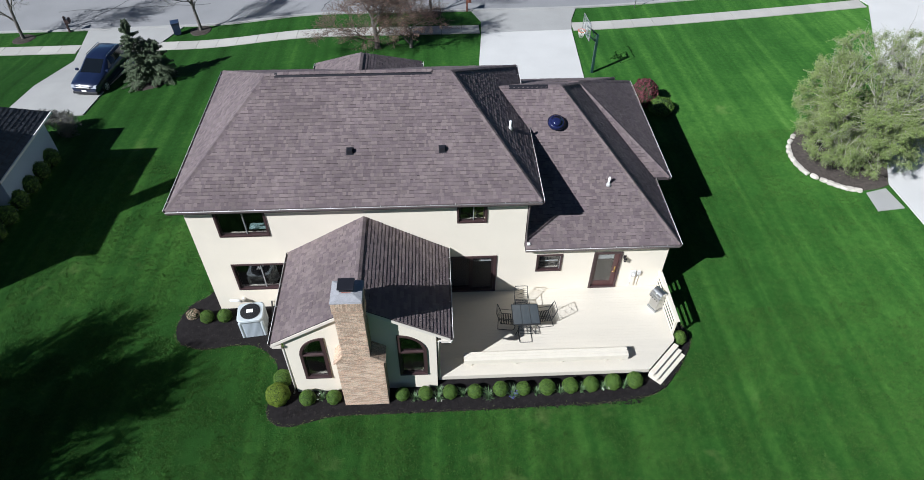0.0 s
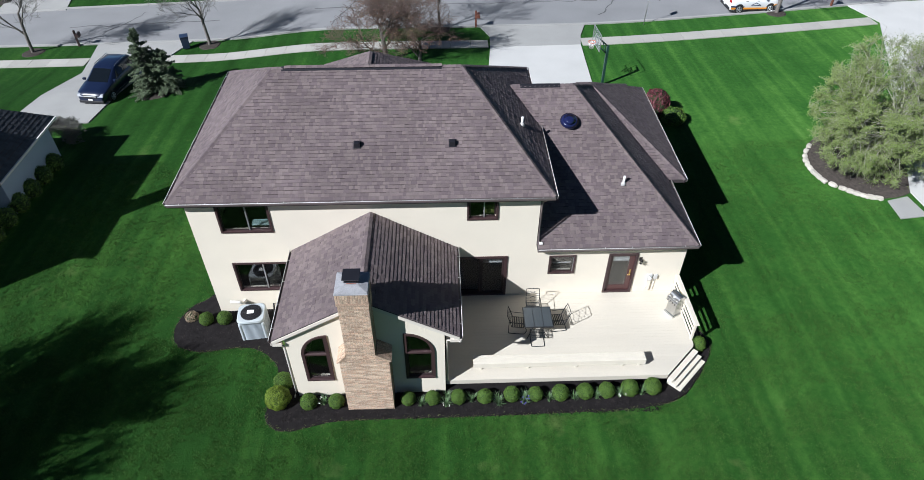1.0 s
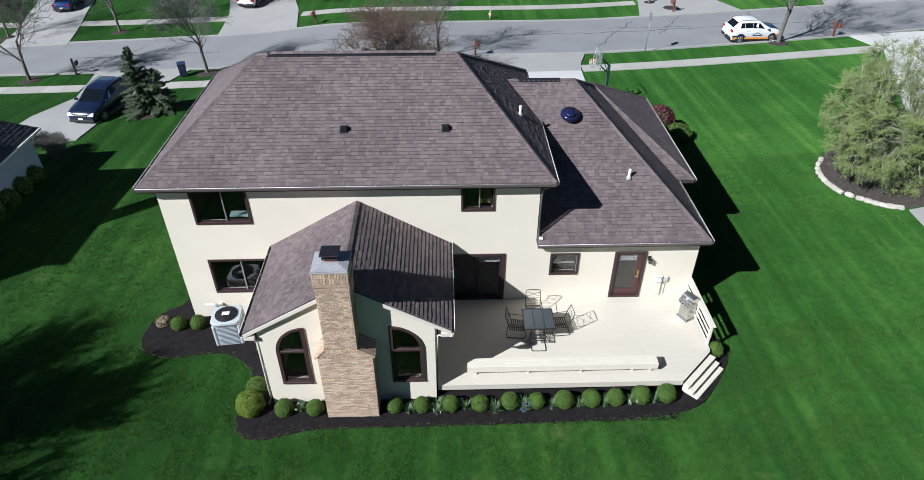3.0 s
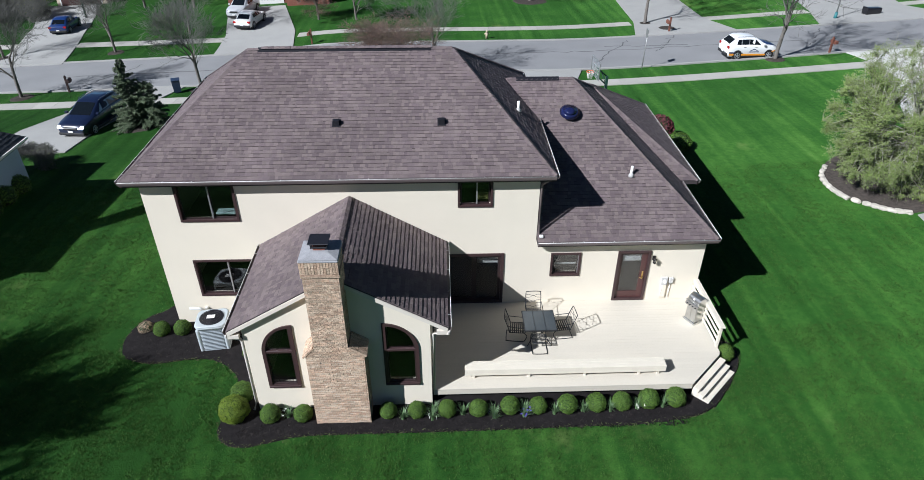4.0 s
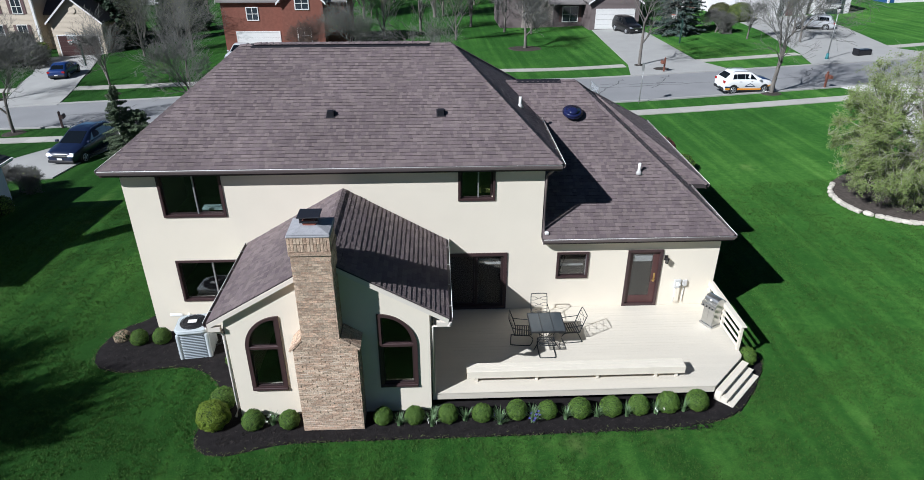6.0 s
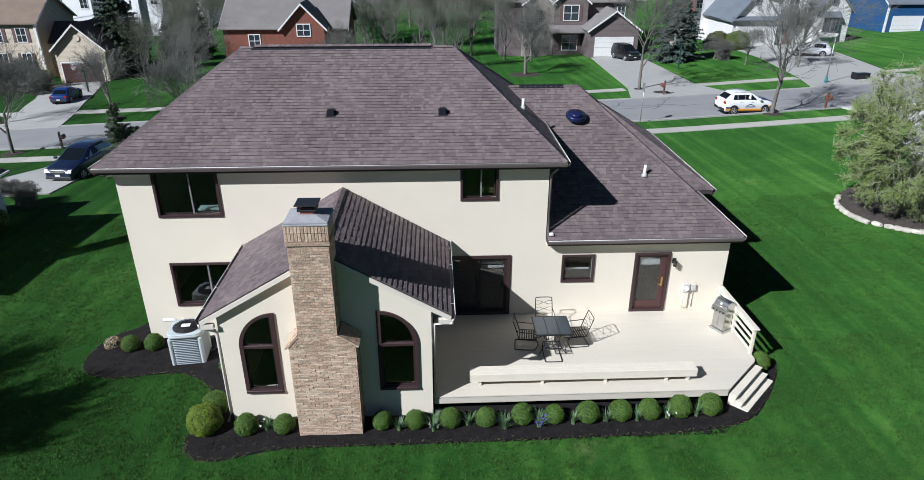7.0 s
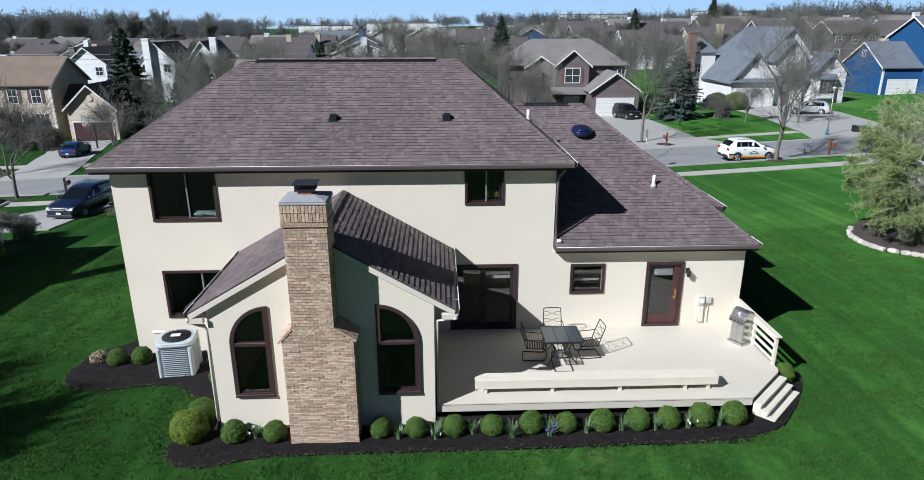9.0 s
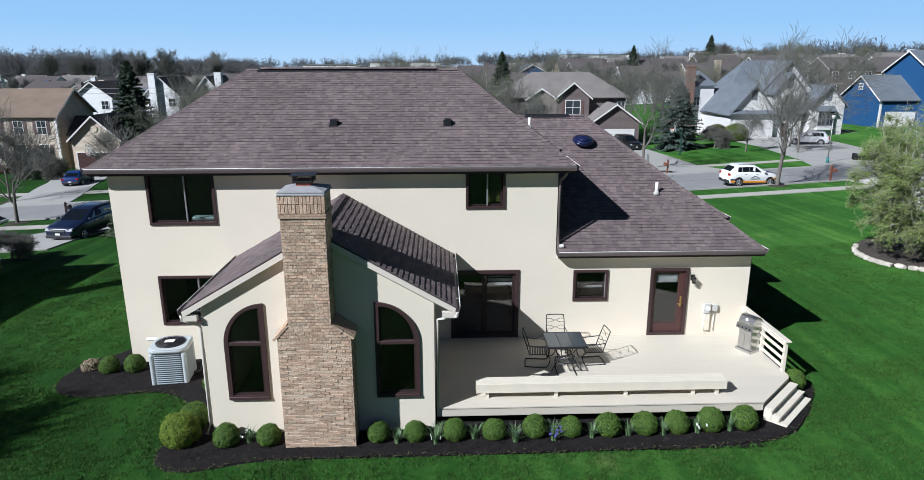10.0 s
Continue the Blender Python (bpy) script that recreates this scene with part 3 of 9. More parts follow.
def shingle_slope(verts, faces, pts, rng, course=0.145, v_from=0.0, skip=None):
    """Courses of shingle tabs over a flat polygon whose first edge is the eave."""
    p0, u, v, n = slope_frame(pts)
    uv = [((p - p0).dot(u), (p - p0).dot(v)) for p in pts]
    top = max(q[1] for q in uv)
    def span(h):
        xs = []
        for (a, b), (c, d) in zip(uv, uv[1:] + uv[:1]):
            if (b - h) * (d - h) < 0:
                xs.append(a + (c - a) * (h - b) / (d - b))
            elif abs(b - h) < 1e-6:
                xs.append(a)
        return (min(xs), max(xs)) if len(xs) > 1 else None
    k = int(round(v_from / course))
    while True:
        v0 = k * course
        v1 = min(v0 + course + 0.03, top - 0.002)
        k += 1
        if v0 > top - 0.02:
            break
        s0, s1 = span(max(v0, 0.001)), span(v1)
        if not s0 or not s1:
            continue
        a = s0[0]
        first = True
        while a < s0[1] - 0.03:
            b = a + (rng.uniform(0.08, 0.3) if first else rng.choice((0.08, 0.10, 0.13, 0.17, 0.22)))
            last = b > s0[1] - 0.1
            if last:
                b = s0[1]
            ta = s1[0] if first else min(max(a, s1[0]), s1[1])
            tb = s1[1] if last else min(max(b, s1[0]), s1[1])
            th = rng.choice((0.017, 0.019, 0.023, 0.028))
            i = len(verts)
            g = rng.uniform(0.70, 0.86)
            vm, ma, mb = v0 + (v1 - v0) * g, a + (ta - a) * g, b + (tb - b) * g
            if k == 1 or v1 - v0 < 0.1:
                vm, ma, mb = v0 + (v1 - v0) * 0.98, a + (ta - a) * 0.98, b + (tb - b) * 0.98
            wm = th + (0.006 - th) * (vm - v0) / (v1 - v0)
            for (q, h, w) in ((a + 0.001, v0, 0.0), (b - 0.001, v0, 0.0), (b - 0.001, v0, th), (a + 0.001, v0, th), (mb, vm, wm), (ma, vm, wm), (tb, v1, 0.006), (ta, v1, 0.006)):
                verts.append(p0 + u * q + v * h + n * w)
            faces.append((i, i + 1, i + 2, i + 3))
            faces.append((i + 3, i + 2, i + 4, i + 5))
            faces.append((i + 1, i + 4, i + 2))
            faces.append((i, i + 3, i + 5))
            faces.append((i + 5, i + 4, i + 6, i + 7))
            a, first = b, False


def shingle_part(parent, polys, seed, course=0.145, material=None):
    verts, faces = [], []
    rng = random.Random(seed)
    for pts in polys:
        shingle_slope(verts, faces, pts, rng, course)
    me = bpy.data.meshes.new("shingles")
    me.from_pydata(verts, [], faces)
    me.materials.append(material or M_SHINGLE)
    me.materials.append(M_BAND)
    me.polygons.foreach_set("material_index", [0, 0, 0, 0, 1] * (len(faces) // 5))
    ob = new("shingles", me)
    ob.parent = parent
    return tagged(ob, "brown asphalt shingle courses", kind="stuff")


def ridge_caps(parent, lines, step=0.2, w=0.115, lift=0.024):
    """Overlapping folded cap shingles along ridges and hips, each a piece."""
    for p, q in lines:
        p, q = Vector(p), Vector(q)
        d = (q - p).normalized()
        side = d.cross(Vector((0, 0, 1))).normalized()
        up = side.cross(d)
        lo, hi, drop = lift + 0.02, lift, 0.055
        a, b = Vector((0, 0, 0)), d * (step + 0.05)
        bm = bmesh.new()
        vs = [bm.verts.new(c) for c in (a - side * w + up * (lo - drop), a + up * lo, a + side * w + up * (lo - drop), b - side * w + up * (hi - drop), b + up * hi, b + side * w + up * (hi - drop),
                                        a - side * w + up * (lo - drop - 0.012), a + up * (lo - 0.014), a + side * w + up * (lo - drop - 0.012))]
        for f in ((0, 1, 4, 3), (1, 2, 5, 4), (0, 6, 7, 1), (1, 7, 8, 2)):
            bm.faces.new([vs[j] for j in f])
        me = mesh_of("ridge_cap", bm, M_SHINGLE1)
        for i in range(int((q - p).length / step)):
            piece("ridge_cap", me, parent, Matrix.Translation(p + d * (i * step)))


MX0, MX1, MY0, MY1, MR0, MR1 = -11.26, 2.6, -0.33, 9.53, -7.9, -0.64
roof_main = part("roof", hip_body(bmesh.new(), MX0, MX1, MY0, MY1, EAVE, RIDGE, MR0, MR1, RY), M_ROOFBASE, house, "brown asphalt shingle hip roof over two storeys")
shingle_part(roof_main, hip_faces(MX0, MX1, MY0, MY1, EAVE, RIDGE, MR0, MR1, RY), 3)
ridge_caps(roof_main, [((MX0, MY0, EAVE), (MR0, RY, RIDGE)), ((MX1, MY0, EAVE), (MR1, RY, RIDGE)), ((MX0, MY1, EAVE), (MR0, RY, RIDGE)), ((MX1, MY1, EAVE), (MR1, RY, RIDGE)), ((MR0 + 0.4, RY, RIDGE), (MR0, RY, RIDGE)), ((MR1, RY, RIDGE), (MR1 - 0.8, RY, RIDGE))])
M_VENT = surface("black roof vent", (0.014, 0.014, 0.018), 0.4, 0.2, 4, 60, 0.04)
bm = bmesh.new()
prism(bm, [(MR0 + 0.35, RY - 0.15, RIDGE - 0.05), (MR0 + 0.35, RY, RIDGE + 0.055), (MR0 + 0.35, RY + 0.15, RIDGE - 0.05), (MR0 + 0.35, RY + 0.15, RIDGE - 0.1), (MR0 + 0.35, RY - 0.15, RIDGE - 0.1)], (MR1 - MR0 - 1.1, 0, 0))
part("ridge_vent", bm, M_VENT, roof_main, "black ridge vent under the caps")
ridge_caps(roof_main, [((MR1 - 0.75, RY, RIDGE + 0.055), (MR0 + 0.35, RY, RIDGE + 0.055))])

# wing roofs: two hips of one pitch that run into each other
WZ, WR = 3.41, 6.93
WA = (2.17, 8.44, -0.3, 12.5)
bm = bmesh.new()
pts = [(2.17, -0.3, WZ), (8.44, -0.3, WZ), (8.44, 12.5, WZ), (2.17, 12.5, WZ)]
e = [bm.verts.new(p) for p in pts]
lo = [bm.verts.new((x, y, z - TH)) for x, y, z in pts]
r0, r1 = bm.verts.new((1.40, 6.12, WR)), bm.verts.new((4.16, 6.12, WR))
vb, vf = bm.verts.new((2.17, 4.85, 6.2337)), bm.verts.new((2.17, 7.4, 6.2238))
for f in ((e[0], e[1], r1, r0, vb), (e[1], e[2], r1), (e[2], e[3], vf, r0, r1), (e[3], e[0], vb, r0, vf)):
    bm.faces.new(f)
for i in range(4):
    bm.faces.new((lo[i], lo[(i + 1) % 4], e[(i + 1) % 4], e[i]))
bm.faces.new(lo[::-1])
roof_wing = part("roof", bm, M_ROOFBASE, house, "brown asphalt shingle hip roof over the wing")
V = Vector
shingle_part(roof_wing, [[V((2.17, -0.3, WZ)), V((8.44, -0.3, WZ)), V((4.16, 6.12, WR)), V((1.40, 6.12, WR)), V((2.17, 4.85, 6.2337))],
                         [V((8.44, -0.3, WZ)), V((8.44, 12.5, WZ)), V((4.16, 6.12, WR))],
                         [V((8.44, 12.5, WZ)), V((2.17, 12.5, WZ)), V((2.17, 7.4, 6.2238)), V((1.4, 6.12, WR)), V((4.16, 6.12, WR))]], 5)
ridge_caps(roof_wing, [((8.44, -0.3, WZ), (4.16, 6.12, WR)), ((8.44, 12.5, WZ), (4.16, 6.12, WR)), ((4.16, 6.12, WR), (1.5, 6.12, WR))])
bm = bmesh.new()
prism(bm, [(1.9, 5.96, WR - 0.05), (1.9, 6.12, WR + 0.06), (1.9, 6.28, WR - 0.05)], (1.7, 0, 0))
part("ridge_vent", bm, M_VENT, roof_wing, "black ridge vent")
BP = (3.0, 9.17, 3.95, 12.1, WZ, 5.99, 4.9, 5.31, 8.02)
roof_side = part("roof", hip_body(bmesh.new(), *BP), M_ROOFBASE, house, "brown shingle hip roof of the garage bay")
shingle_part(roof_side, hip_faces(*BP)[:3], 7)
ridge_caps(roof_side, [((9.17, 3.95, WZ), (5.31, 8.02, 5.99)), ((9.17, 12.1, WZ), (5.31, 8.02, 5.99))])
# small front roof behind the main ridge
FX, FYB, FZ, FRZ = (-6.95, -1.9), (6.2, 10.05), 5.98, 7.62
bm = bmesh.new()
e = [bm.verts.new((x, y, FZ)) for x, y in ((FX[0], FYB[0]), (FX[1], FYB[0]), (FX[1], FYB[1]), (FX[0], FYB[1]))]
lo = [bm.verts.new(v.co - Vector((0, 0, TH))) for v in e]
ra, rb = bm.verts.new((-4.5, 8.0, FRZ)), bm.verts.new((-4.5, FYB[0], FRZ))
for f in ((e[1], e[2], ra, rb), (e[2], e[3], ra), (e[3], e[0], rb, ra), (e[0], e[1], rb), (lo[3], lo[2], lo[1], lo[0])):
    bm.faces.new(f)
for i in range(4):
    bm.faces.new((lo[i], lo[(i + 1) % 4], e[(i + 1) % 4], e[i]))
roof_front = part("roof", bm, M_ROOFBASE, house, "brown shingle front hip roof")
FA, FB = V((-4.5, 8.0, FRZ)), V((-4.5, FYB[0], FRZ))
shingle_part(roof_front, [[V((FX[1], FYB[0], FZ)), V((FX[1], FYB[1], FZ)), FA, FB], [V((FX[1], FYB[1], FZ)), V((FX[0], FYB[1], FZ)), FA], [V((FX[0], FYB[1], FZ)), V((FX[0], FYB[0], FZ)), FB, FA]], 9)
ridge_caps(roof_front, [((FX[0], FYB[1], FZ), FA), ((FX[1], FYB[1], FZ), FA), (FA, FB)])
part("wall", box(bmesh.new(), -6.5, -2.3, 9.21, 9.75, -1.2, 5.84), M_STUCCO, house)

# family room gable roof
GX0, GX1, GR, GZ0, GZ1, GY = -7.31, -0.98, -4.14, 3.33, 5.17, -4.49
bm = bmesh.new()
prism(bm, [(GX0, GY, GZ0), (GR, GY, GZ1), (GX1, GY, GZ0), (GX1, GY, GZ0 - 0.12), (GR, GY, GZ1 - 0.14), (GX0, GY, GZ0 - 0.12)], (0, -GY - 0.004, 0))
roof_family = part("roof", bm, M_ROOFBASE, house, "brown shingle gable roof over the family room")
LEFT = [V((GX0, -0.005, GZ0)), V((GX0, GY, GZ0)), V((GR, GY, GZ1)), V((GR, -0.005, GZ1))]
RIGHT = [V((GX1, GY, GZ0)), V((GX1, -0.005, GZ0)), V((GR, -0.005, GZ1)), V((GR, GY, GZ1))]
shingle_part(roof_family, [LEFT], 11)
p0, uu, vv, nn = slope_frame(RIGHT)
tabs = [tab_mesh(0.308, th=0.024), tab_mesh(0.30, th=0.029)]
half = tab_mesh(0.154, th=0.024)
rng = random.Random(13)
turn = Matrix((uu, vv, nn)).transposed().to_4x4()
deep, rise = -GY - 0.01, (RIGHT[-1] - RIGHT[0]).length
courses = int(rise / 0.145)
for k in range(courses):
    x = 0.0
    if k % 2:
        if k < 20:
            piece("shingle", half, roof_family, Matrix.Translation(p0 + vv * (k * 0.145)) @ turn)
        x = 0.154
    if k >= 20:
        continue
    while x < deep - 0.15:
        piece("shingle", tabs[rng.random() < 0.6] if x + 0.31 < deep else half, roof_family, Matrix.Translation(p0 + uu * x + vv * (k * 0.145)) @ turn)
        x += 0.308
up20 = vv * (20 * 0.145)
shingle_part(roof_family, [[RIGHT[0] + up20, RIGHT[1] + up20, RIGHT[2], RIGHT[3]]], 12)
ridge_caps(roof_family, [((GR, GY, GZ1), (GR, -0.05, GZ1))])
# rake boards and eave returns
for x0, s in ((GX0, 1), (GX1, -1)):
    bm = prism(bmesh.new(), [(x0, GY - 0.025, GZ0 - 0.03), (GR, GY - 0.025, GZ1 - 0.035), (GR, GY - 0.025, GZ1 - 0.18), (x0 + s * 0.02, GY - 0.025, GZ0 - 0.16)], (0, 0.022, 0))
    part("rake_board", bm, M_TRIM, roof_family, "cream rake board along the gable")
bm = bmesh.new()
for x0, s in ((GX0, 1), (GX1, -1)):
    prism(bm, [(x0 + s * 0.05, GY, GZ0 - 0.10), (GR, GY, GZ1 - 0.12), (GR, GY, GZ1 - 0.15), (x0 + s * 0.05, GY, GZ0 - 0.13)], (0, FY - GY - 0.01, 0))
    xa, xb = sorted((x0 + s * 0.01, x0 + s * 0.33))
    box(bm, xa, xb, GY - 0.02, FY - 0.01, GZ0 - 0.26, GZ0 - 0.13)
part("soffit", bm, M_TRIM, roof_family, "cream soffit and boxed eave ends")


M_GUTTERBROWN = surface("brown gutter paint", (0.15, 0.122, 0.118), 0.4, 0.1, 3, 30, 0.03)


def gutter(p, q, parent, out):
    """An open trough gutter from p to q on the eave; out points away from the wall."""
    p, q, out = Vector(p), Vector(q), Vector(out)
    prof = [(0.0, 0.01), (0.0, -0.12), (0.07, -0.12), (0.1, -0.035), (0.1, 0.012), (0.088, 0.012), (0.088, -0.03), (0.065, -0.108), (0.012, -0.108), (0.012, 0.01)]
    bm = bmesh.new()
    prism(bm, [p + out * a + Vector((0, 0, b)) for a, b in prof], q - p)
    g = part("gutter", bm, M_GUTTERBROWN, parent, "dark brown gutter with a white lip")
    bm = bmesh.new()
    tube(bm, p + out * 0.095 + Vector((0, 0, 0.014)), q + out * 0.095 + Vector((0, 0, 0.014)), 0.009, n=6)
    n = max(1, int((q - p).length / 0.9))
    for i in range(n):
        c = p.lerp(q, (i + 0.5) / n)
        a, b = c + out * 0.0 + Vector((0, 0, 0.006)), c + out * 0.095 + Vector((0, 0, 0.012))
        tube(bm, a, b, 0.008, n=4)
    part("lip", bm, M_GUTTER, g, "white gutter lip and hangers")
    return g


def fascia(p, q, parent, out):
    p, q, out = Vector(p), Vector(q), Vector(out)
    bm = prism(bmesh.new(), [p + Vector((0, 0, -0.02)), p + out * -0.03 + Vector((0, 0, -0.02)), p + out * -0.03 + Vector((0, 0, -0.2)), p + Vector((0, 0, -0.2))], q - p)
    return part("fascia", bm, M_BROWN, parent, "dark brown fascia board")


for p, q, par, out in (((MX0, MY0 - 0.003, EAVE), (MX1, MY0 - 0.003, EAVE), roof_main, (0, -1, 0)), ((MX0 - 0.003, MY0, EAVE), (MX0 - 0.003, MY1, EAVE), roof_main, (-1, 0, 0)),
                       ((MX1 + 0.003, MY0, EAVE), (MX1 + 0.003, 4.4, EAVE), roof_main, (1, 0, 0)), ((MX1 + 0.003, 7.8, EAVE), (MX1 + 0.003, MY1, EAVE), roof_main, (1, 0, 0)),
                       ((2.18, -0.303, WZ), (8.44, -0.303, WZ), roof_wing, (0, -1, 0)), ((8.443, -0.3, WZ), (8.443, 3.9, WZ), roof_wing, (1, 0, 0)), ((9.173, 3.95, WZ), (9.173, 12.1, WZ), roof_side, (1, 0, 0)),
                       ((FX[0] - 0.003, 9.66, FZ), (FX[0] - 0.003, FYB[1], FZ), roof_front, (-1, 0, 0)), ((FX[1] + 0.003, 9.66, FZ), (FX[1] + 0.003, FYB[1], FZ), roof_front, (1, 0, 0)),
                       ((GX0 - 0.003, GY, GZ0), (GX0 - 0.003, -0.02, GZ0), roof_family, (-1, 0, 0)), ((GX1 + 0.003, GY, GZ0), (GX1 + 0.003, -0.02, GZ0), roof_family, (1, 0, 0))):
    gutter(p, q, par, out)
    fascia(p, q, par, out)
bm = bmesh.new()
box(bm, -11.2, 2.55, -0.30, -0.004, 5.78, 5.81)
box(bm, -11.2, -10.86, -0.004, 9.4, 5.78, 5.81)
box(bm, 2.16, 8.4, -0.27, -0.004, 3.2, 3.23)
part("soffit", bm, M_TRIM, house, "cream soffit under the eaves")
# downspouts
M_SPOUT = surface("cream downspout", (0.66, 0.62, 0.55), 0.45, 0.06, 3, 30, 0.03)
for pts in ([(-7.37, -4.42, 3.2), (-7.37, -4.42, 3.08), (-7.02, -4.36, 2.94), (-6.98, -4.36, 2.85), (-6.98, -4.36, 0.35), (-7.05, -4.5, 0.12)], [(-0.95, -4.5, 3.2), (-0.95, -4.5, 3.1), (-1.42, -4.3, 2.95), (-1.42, -4.3, 0.62)]):
    part("downspout", pipe(bmesh.new(), pts, 0.045, 6), M_SPOUT, house, "cream rain downspout")

part("downspout", pipe(bmesh.new(), [(2.36, -0.3, 5.84), (2.34, -0.2, 5.72), (2.21, -0.02, 5.5), (2.21, -0.02, 3.62), (2.27, -0.12, 3.55)], 0.045, 6), M_GUTTERBROWN, house, "brown rain downspout at the corner")
part("downspout_outlet", rbox(bmesh.new(), 2.23, 2.36, -0.22, -0.1, 3.52, 3.60, 0.015), M_GUTTER, house, "white downspout outlet on the wing roof")

# roof fittings
def hood_vent(x, z_off=0.0):
    """A square black roof vent with a slanted hood."""
    y = 1.6
    z = EAVE + (y - MY0) * (RIDGE - EAVE) / (RY - MY0)
    bm = bmesh.new()
    s = (RIDGE - EAVE) / (RY - MY0)
    prism(bm, [(x - 0.14, y - 0.14, z - 0.14 * s + 0.03), (x + 0.14, y - 0.14, z - 0.14 * s + 0.03), (x + 0.14, y + 0.14, z + 0.14 * s + 0.03), (x - 0.14, y + 0.14, z + 0.14 * s + 0.03)], (0, 0, 0.012))
    prism(bm, [(x - 0.10, y - 0.11, z - 0.05), (x - 0.10, y - 0.11, z + 0.15), (x - 0.10, y + 0.02, z + 0.18), (x - 0.10, y + 0.11, z + 0.09)], (0.20, 0, 0))
    part("roof_vent", bm, M_VENT, roof_main, "small square black roof vent")


hood_vent(-4.56)
hood_vent(-1.06)
M_PVC = surface("white plastic pipe", (0.80, 0.79, 0.75), 0.45, 0.05, 5, 60, 0.02)
M_FLASH = surface("lead flashing", (0.45, 0.44, 0.42), 0.6, 0.15, 5, 60, 0.1)
for x, y, z, h, par in ((5.79, 2.05, 4.68, 0.38, roof_wing), (1.71, 3.3, 6.72, 0.36, roof_main)):
    part("vent_pipe", tube(bmesh.new(), (x, y, z - 0.1), (x, y, z + h), 0.05, n=12), M_PVC, par, "white plastic vent pipe")
    part("flashing", tube(bmesh.new(), (x, y - 0.02, z - 0.02), (x, y, z + 0.12), 0.13, 0.055, n=12), M_FLASH, par, "pale pipe flashing")
bm = bmesh.new()
x, y, z = 3.82, 4.5, 6.04
tube(bm, (x, y, z - 0.1), (x, y, z + 0.14), 0.26, n=24)
tube(bm, (x, y - 0.02, z + 0.14), (x, y - 0.02, z + 0.19), 0.40, 0.40, n=24)
tube(bm, (x, y - 0.02, z + 0.19), (x, y - 0.02, z + 0.25), 0.40, 0.28, n=24)
tube(bm, (x, y - 0.02, z + 0.25), (x, y - 0.02, z + 0.275), 0.28, 0.1, n=24)
M_SOLAR = surface("blue black dome", (0.012, 0.016, 0.06), 0.18, 0.2, 3, 60, 0.0)
bmesh.ops.rotate(bm, verts=bm.verts, cent=(x, y, z), matrix=Matrix.Rotation(radians(22), 3, "X"))
bmesh.ops.scale(bm, verts=bm.verts, vec=(0.95, 0.95, 1.0), space=Matrix.Translation((-x, -y, -z)))
part("attic_fan", bm, M_SOLAR, roof_wing, "round blue black attic fan")

# chimney
chim = part("chimney", None or bmesh.new(), M_MORTAR, house, "tan brick chimney with sloped shoulders")
core = bmesh.new()
CY0, CY1 = -5.07, -4.2
box(core, -5.02, -3.38, CY0 + 0.012, CY1, -0.4, 2.79)
prism(core, [(-5.02, CY0 + 0.012, 2.79), (-3.38, CY0 + 0.012, 2.79), (-3.81, CY0 + 0.012, 3.1), (-4.75, CY0 + 0.012, 3.1)], (0, 0.75, 0))
box(core, -4.75, -3.81, CY0 + 0.012, CY1 + 0.02, 3.1, 6.1)
core.to_mesh(chim.data)
core.free()
BL, BH, BD, J = 0.192, 0.0625, 0.09, 0.012


def brick_mesh(l, h, d, material, name="brick"):
    bm = rbox(bmesh.new(), 0, l, 0, d, 0, h, 0.004)
    return mesh_of(name, bm, material)


full, short = brick_mesh(BL, BH, BD, M_BRICK), brick_mesh((BL - J) / 2, BH, BD, M_BRICK)
rng = random.Random(21)
pitch, courseh = BL + J, BH + J
mass = bmesh.new()


def brick_row(x0, x1, z, y, odd, single, flip=None):
    """One running-bond course from x0 to x1 on the plane y, as objects or into the mass."""
    x = x0
    first = True
    while x < x1 - 0.02:
        l = (BL - J) / 2 if (odd and first) else BL
        first = False
        if x + l > x1 + 0.005:
            l = x1 - x
        dy = rng.uniform(-0.003, 0.004)
        if single and abs(l - BL) < 0.001:
            piece("brick", full, chim, pose(x + rng.uniform(-0.002, 0.002), y + dy * 2, z, 0, rng.uniform(-0.7, 0.7), rng.uniform(-1.2, 1.2)))
        elif single and abs(l - (BL - J) / 2) < 0.012:
            piece("brick", short, chim, pose(x, y + dy, z))
        else:
            box(mass, x, x + l, y + dy, y + BD, z, z + BH)
        x += l + J


k = 0
z = -0.12
while z < 2.74:
    brick_row(-5.03, -3.37, z, CY0, k % 2, True)
    z += courseh
    k += 1
while z < 5.62:
    if z < 3.1:
        f = max(0.0, (z - 2.79) / 0.31)
        brick_row(-5.03 + 0.27 * f, -3.37 - 0.43 * f, z, CY0, k % 2, False)
    else:
        brick_row(-4.76, -3.80, z, CY0, k % 2, False)
    z += courseh
    k += 1
for zz in (5.62, 5.67):
    box(mass, -4.79, -3.77, CY0 - 0.03, CY1 + 0.04, zz, zz + 0.045)
n = 13
for i in range(n):
    a = -4.79 + 1.02 * i / n
    box(mass, a, a + 1.02 / n - 0.011, CY0 - 0.025 + rng.uniform(-0.004, 0.004), CY0 + 0.07, 5.73, 5.93)
    box(mass, a, a + 1.02 / n - 0.011, CY0 - 0.03 + rng.uniform(-0.004, 0.004), CY0 + 0.07, 5.942, 6.1)
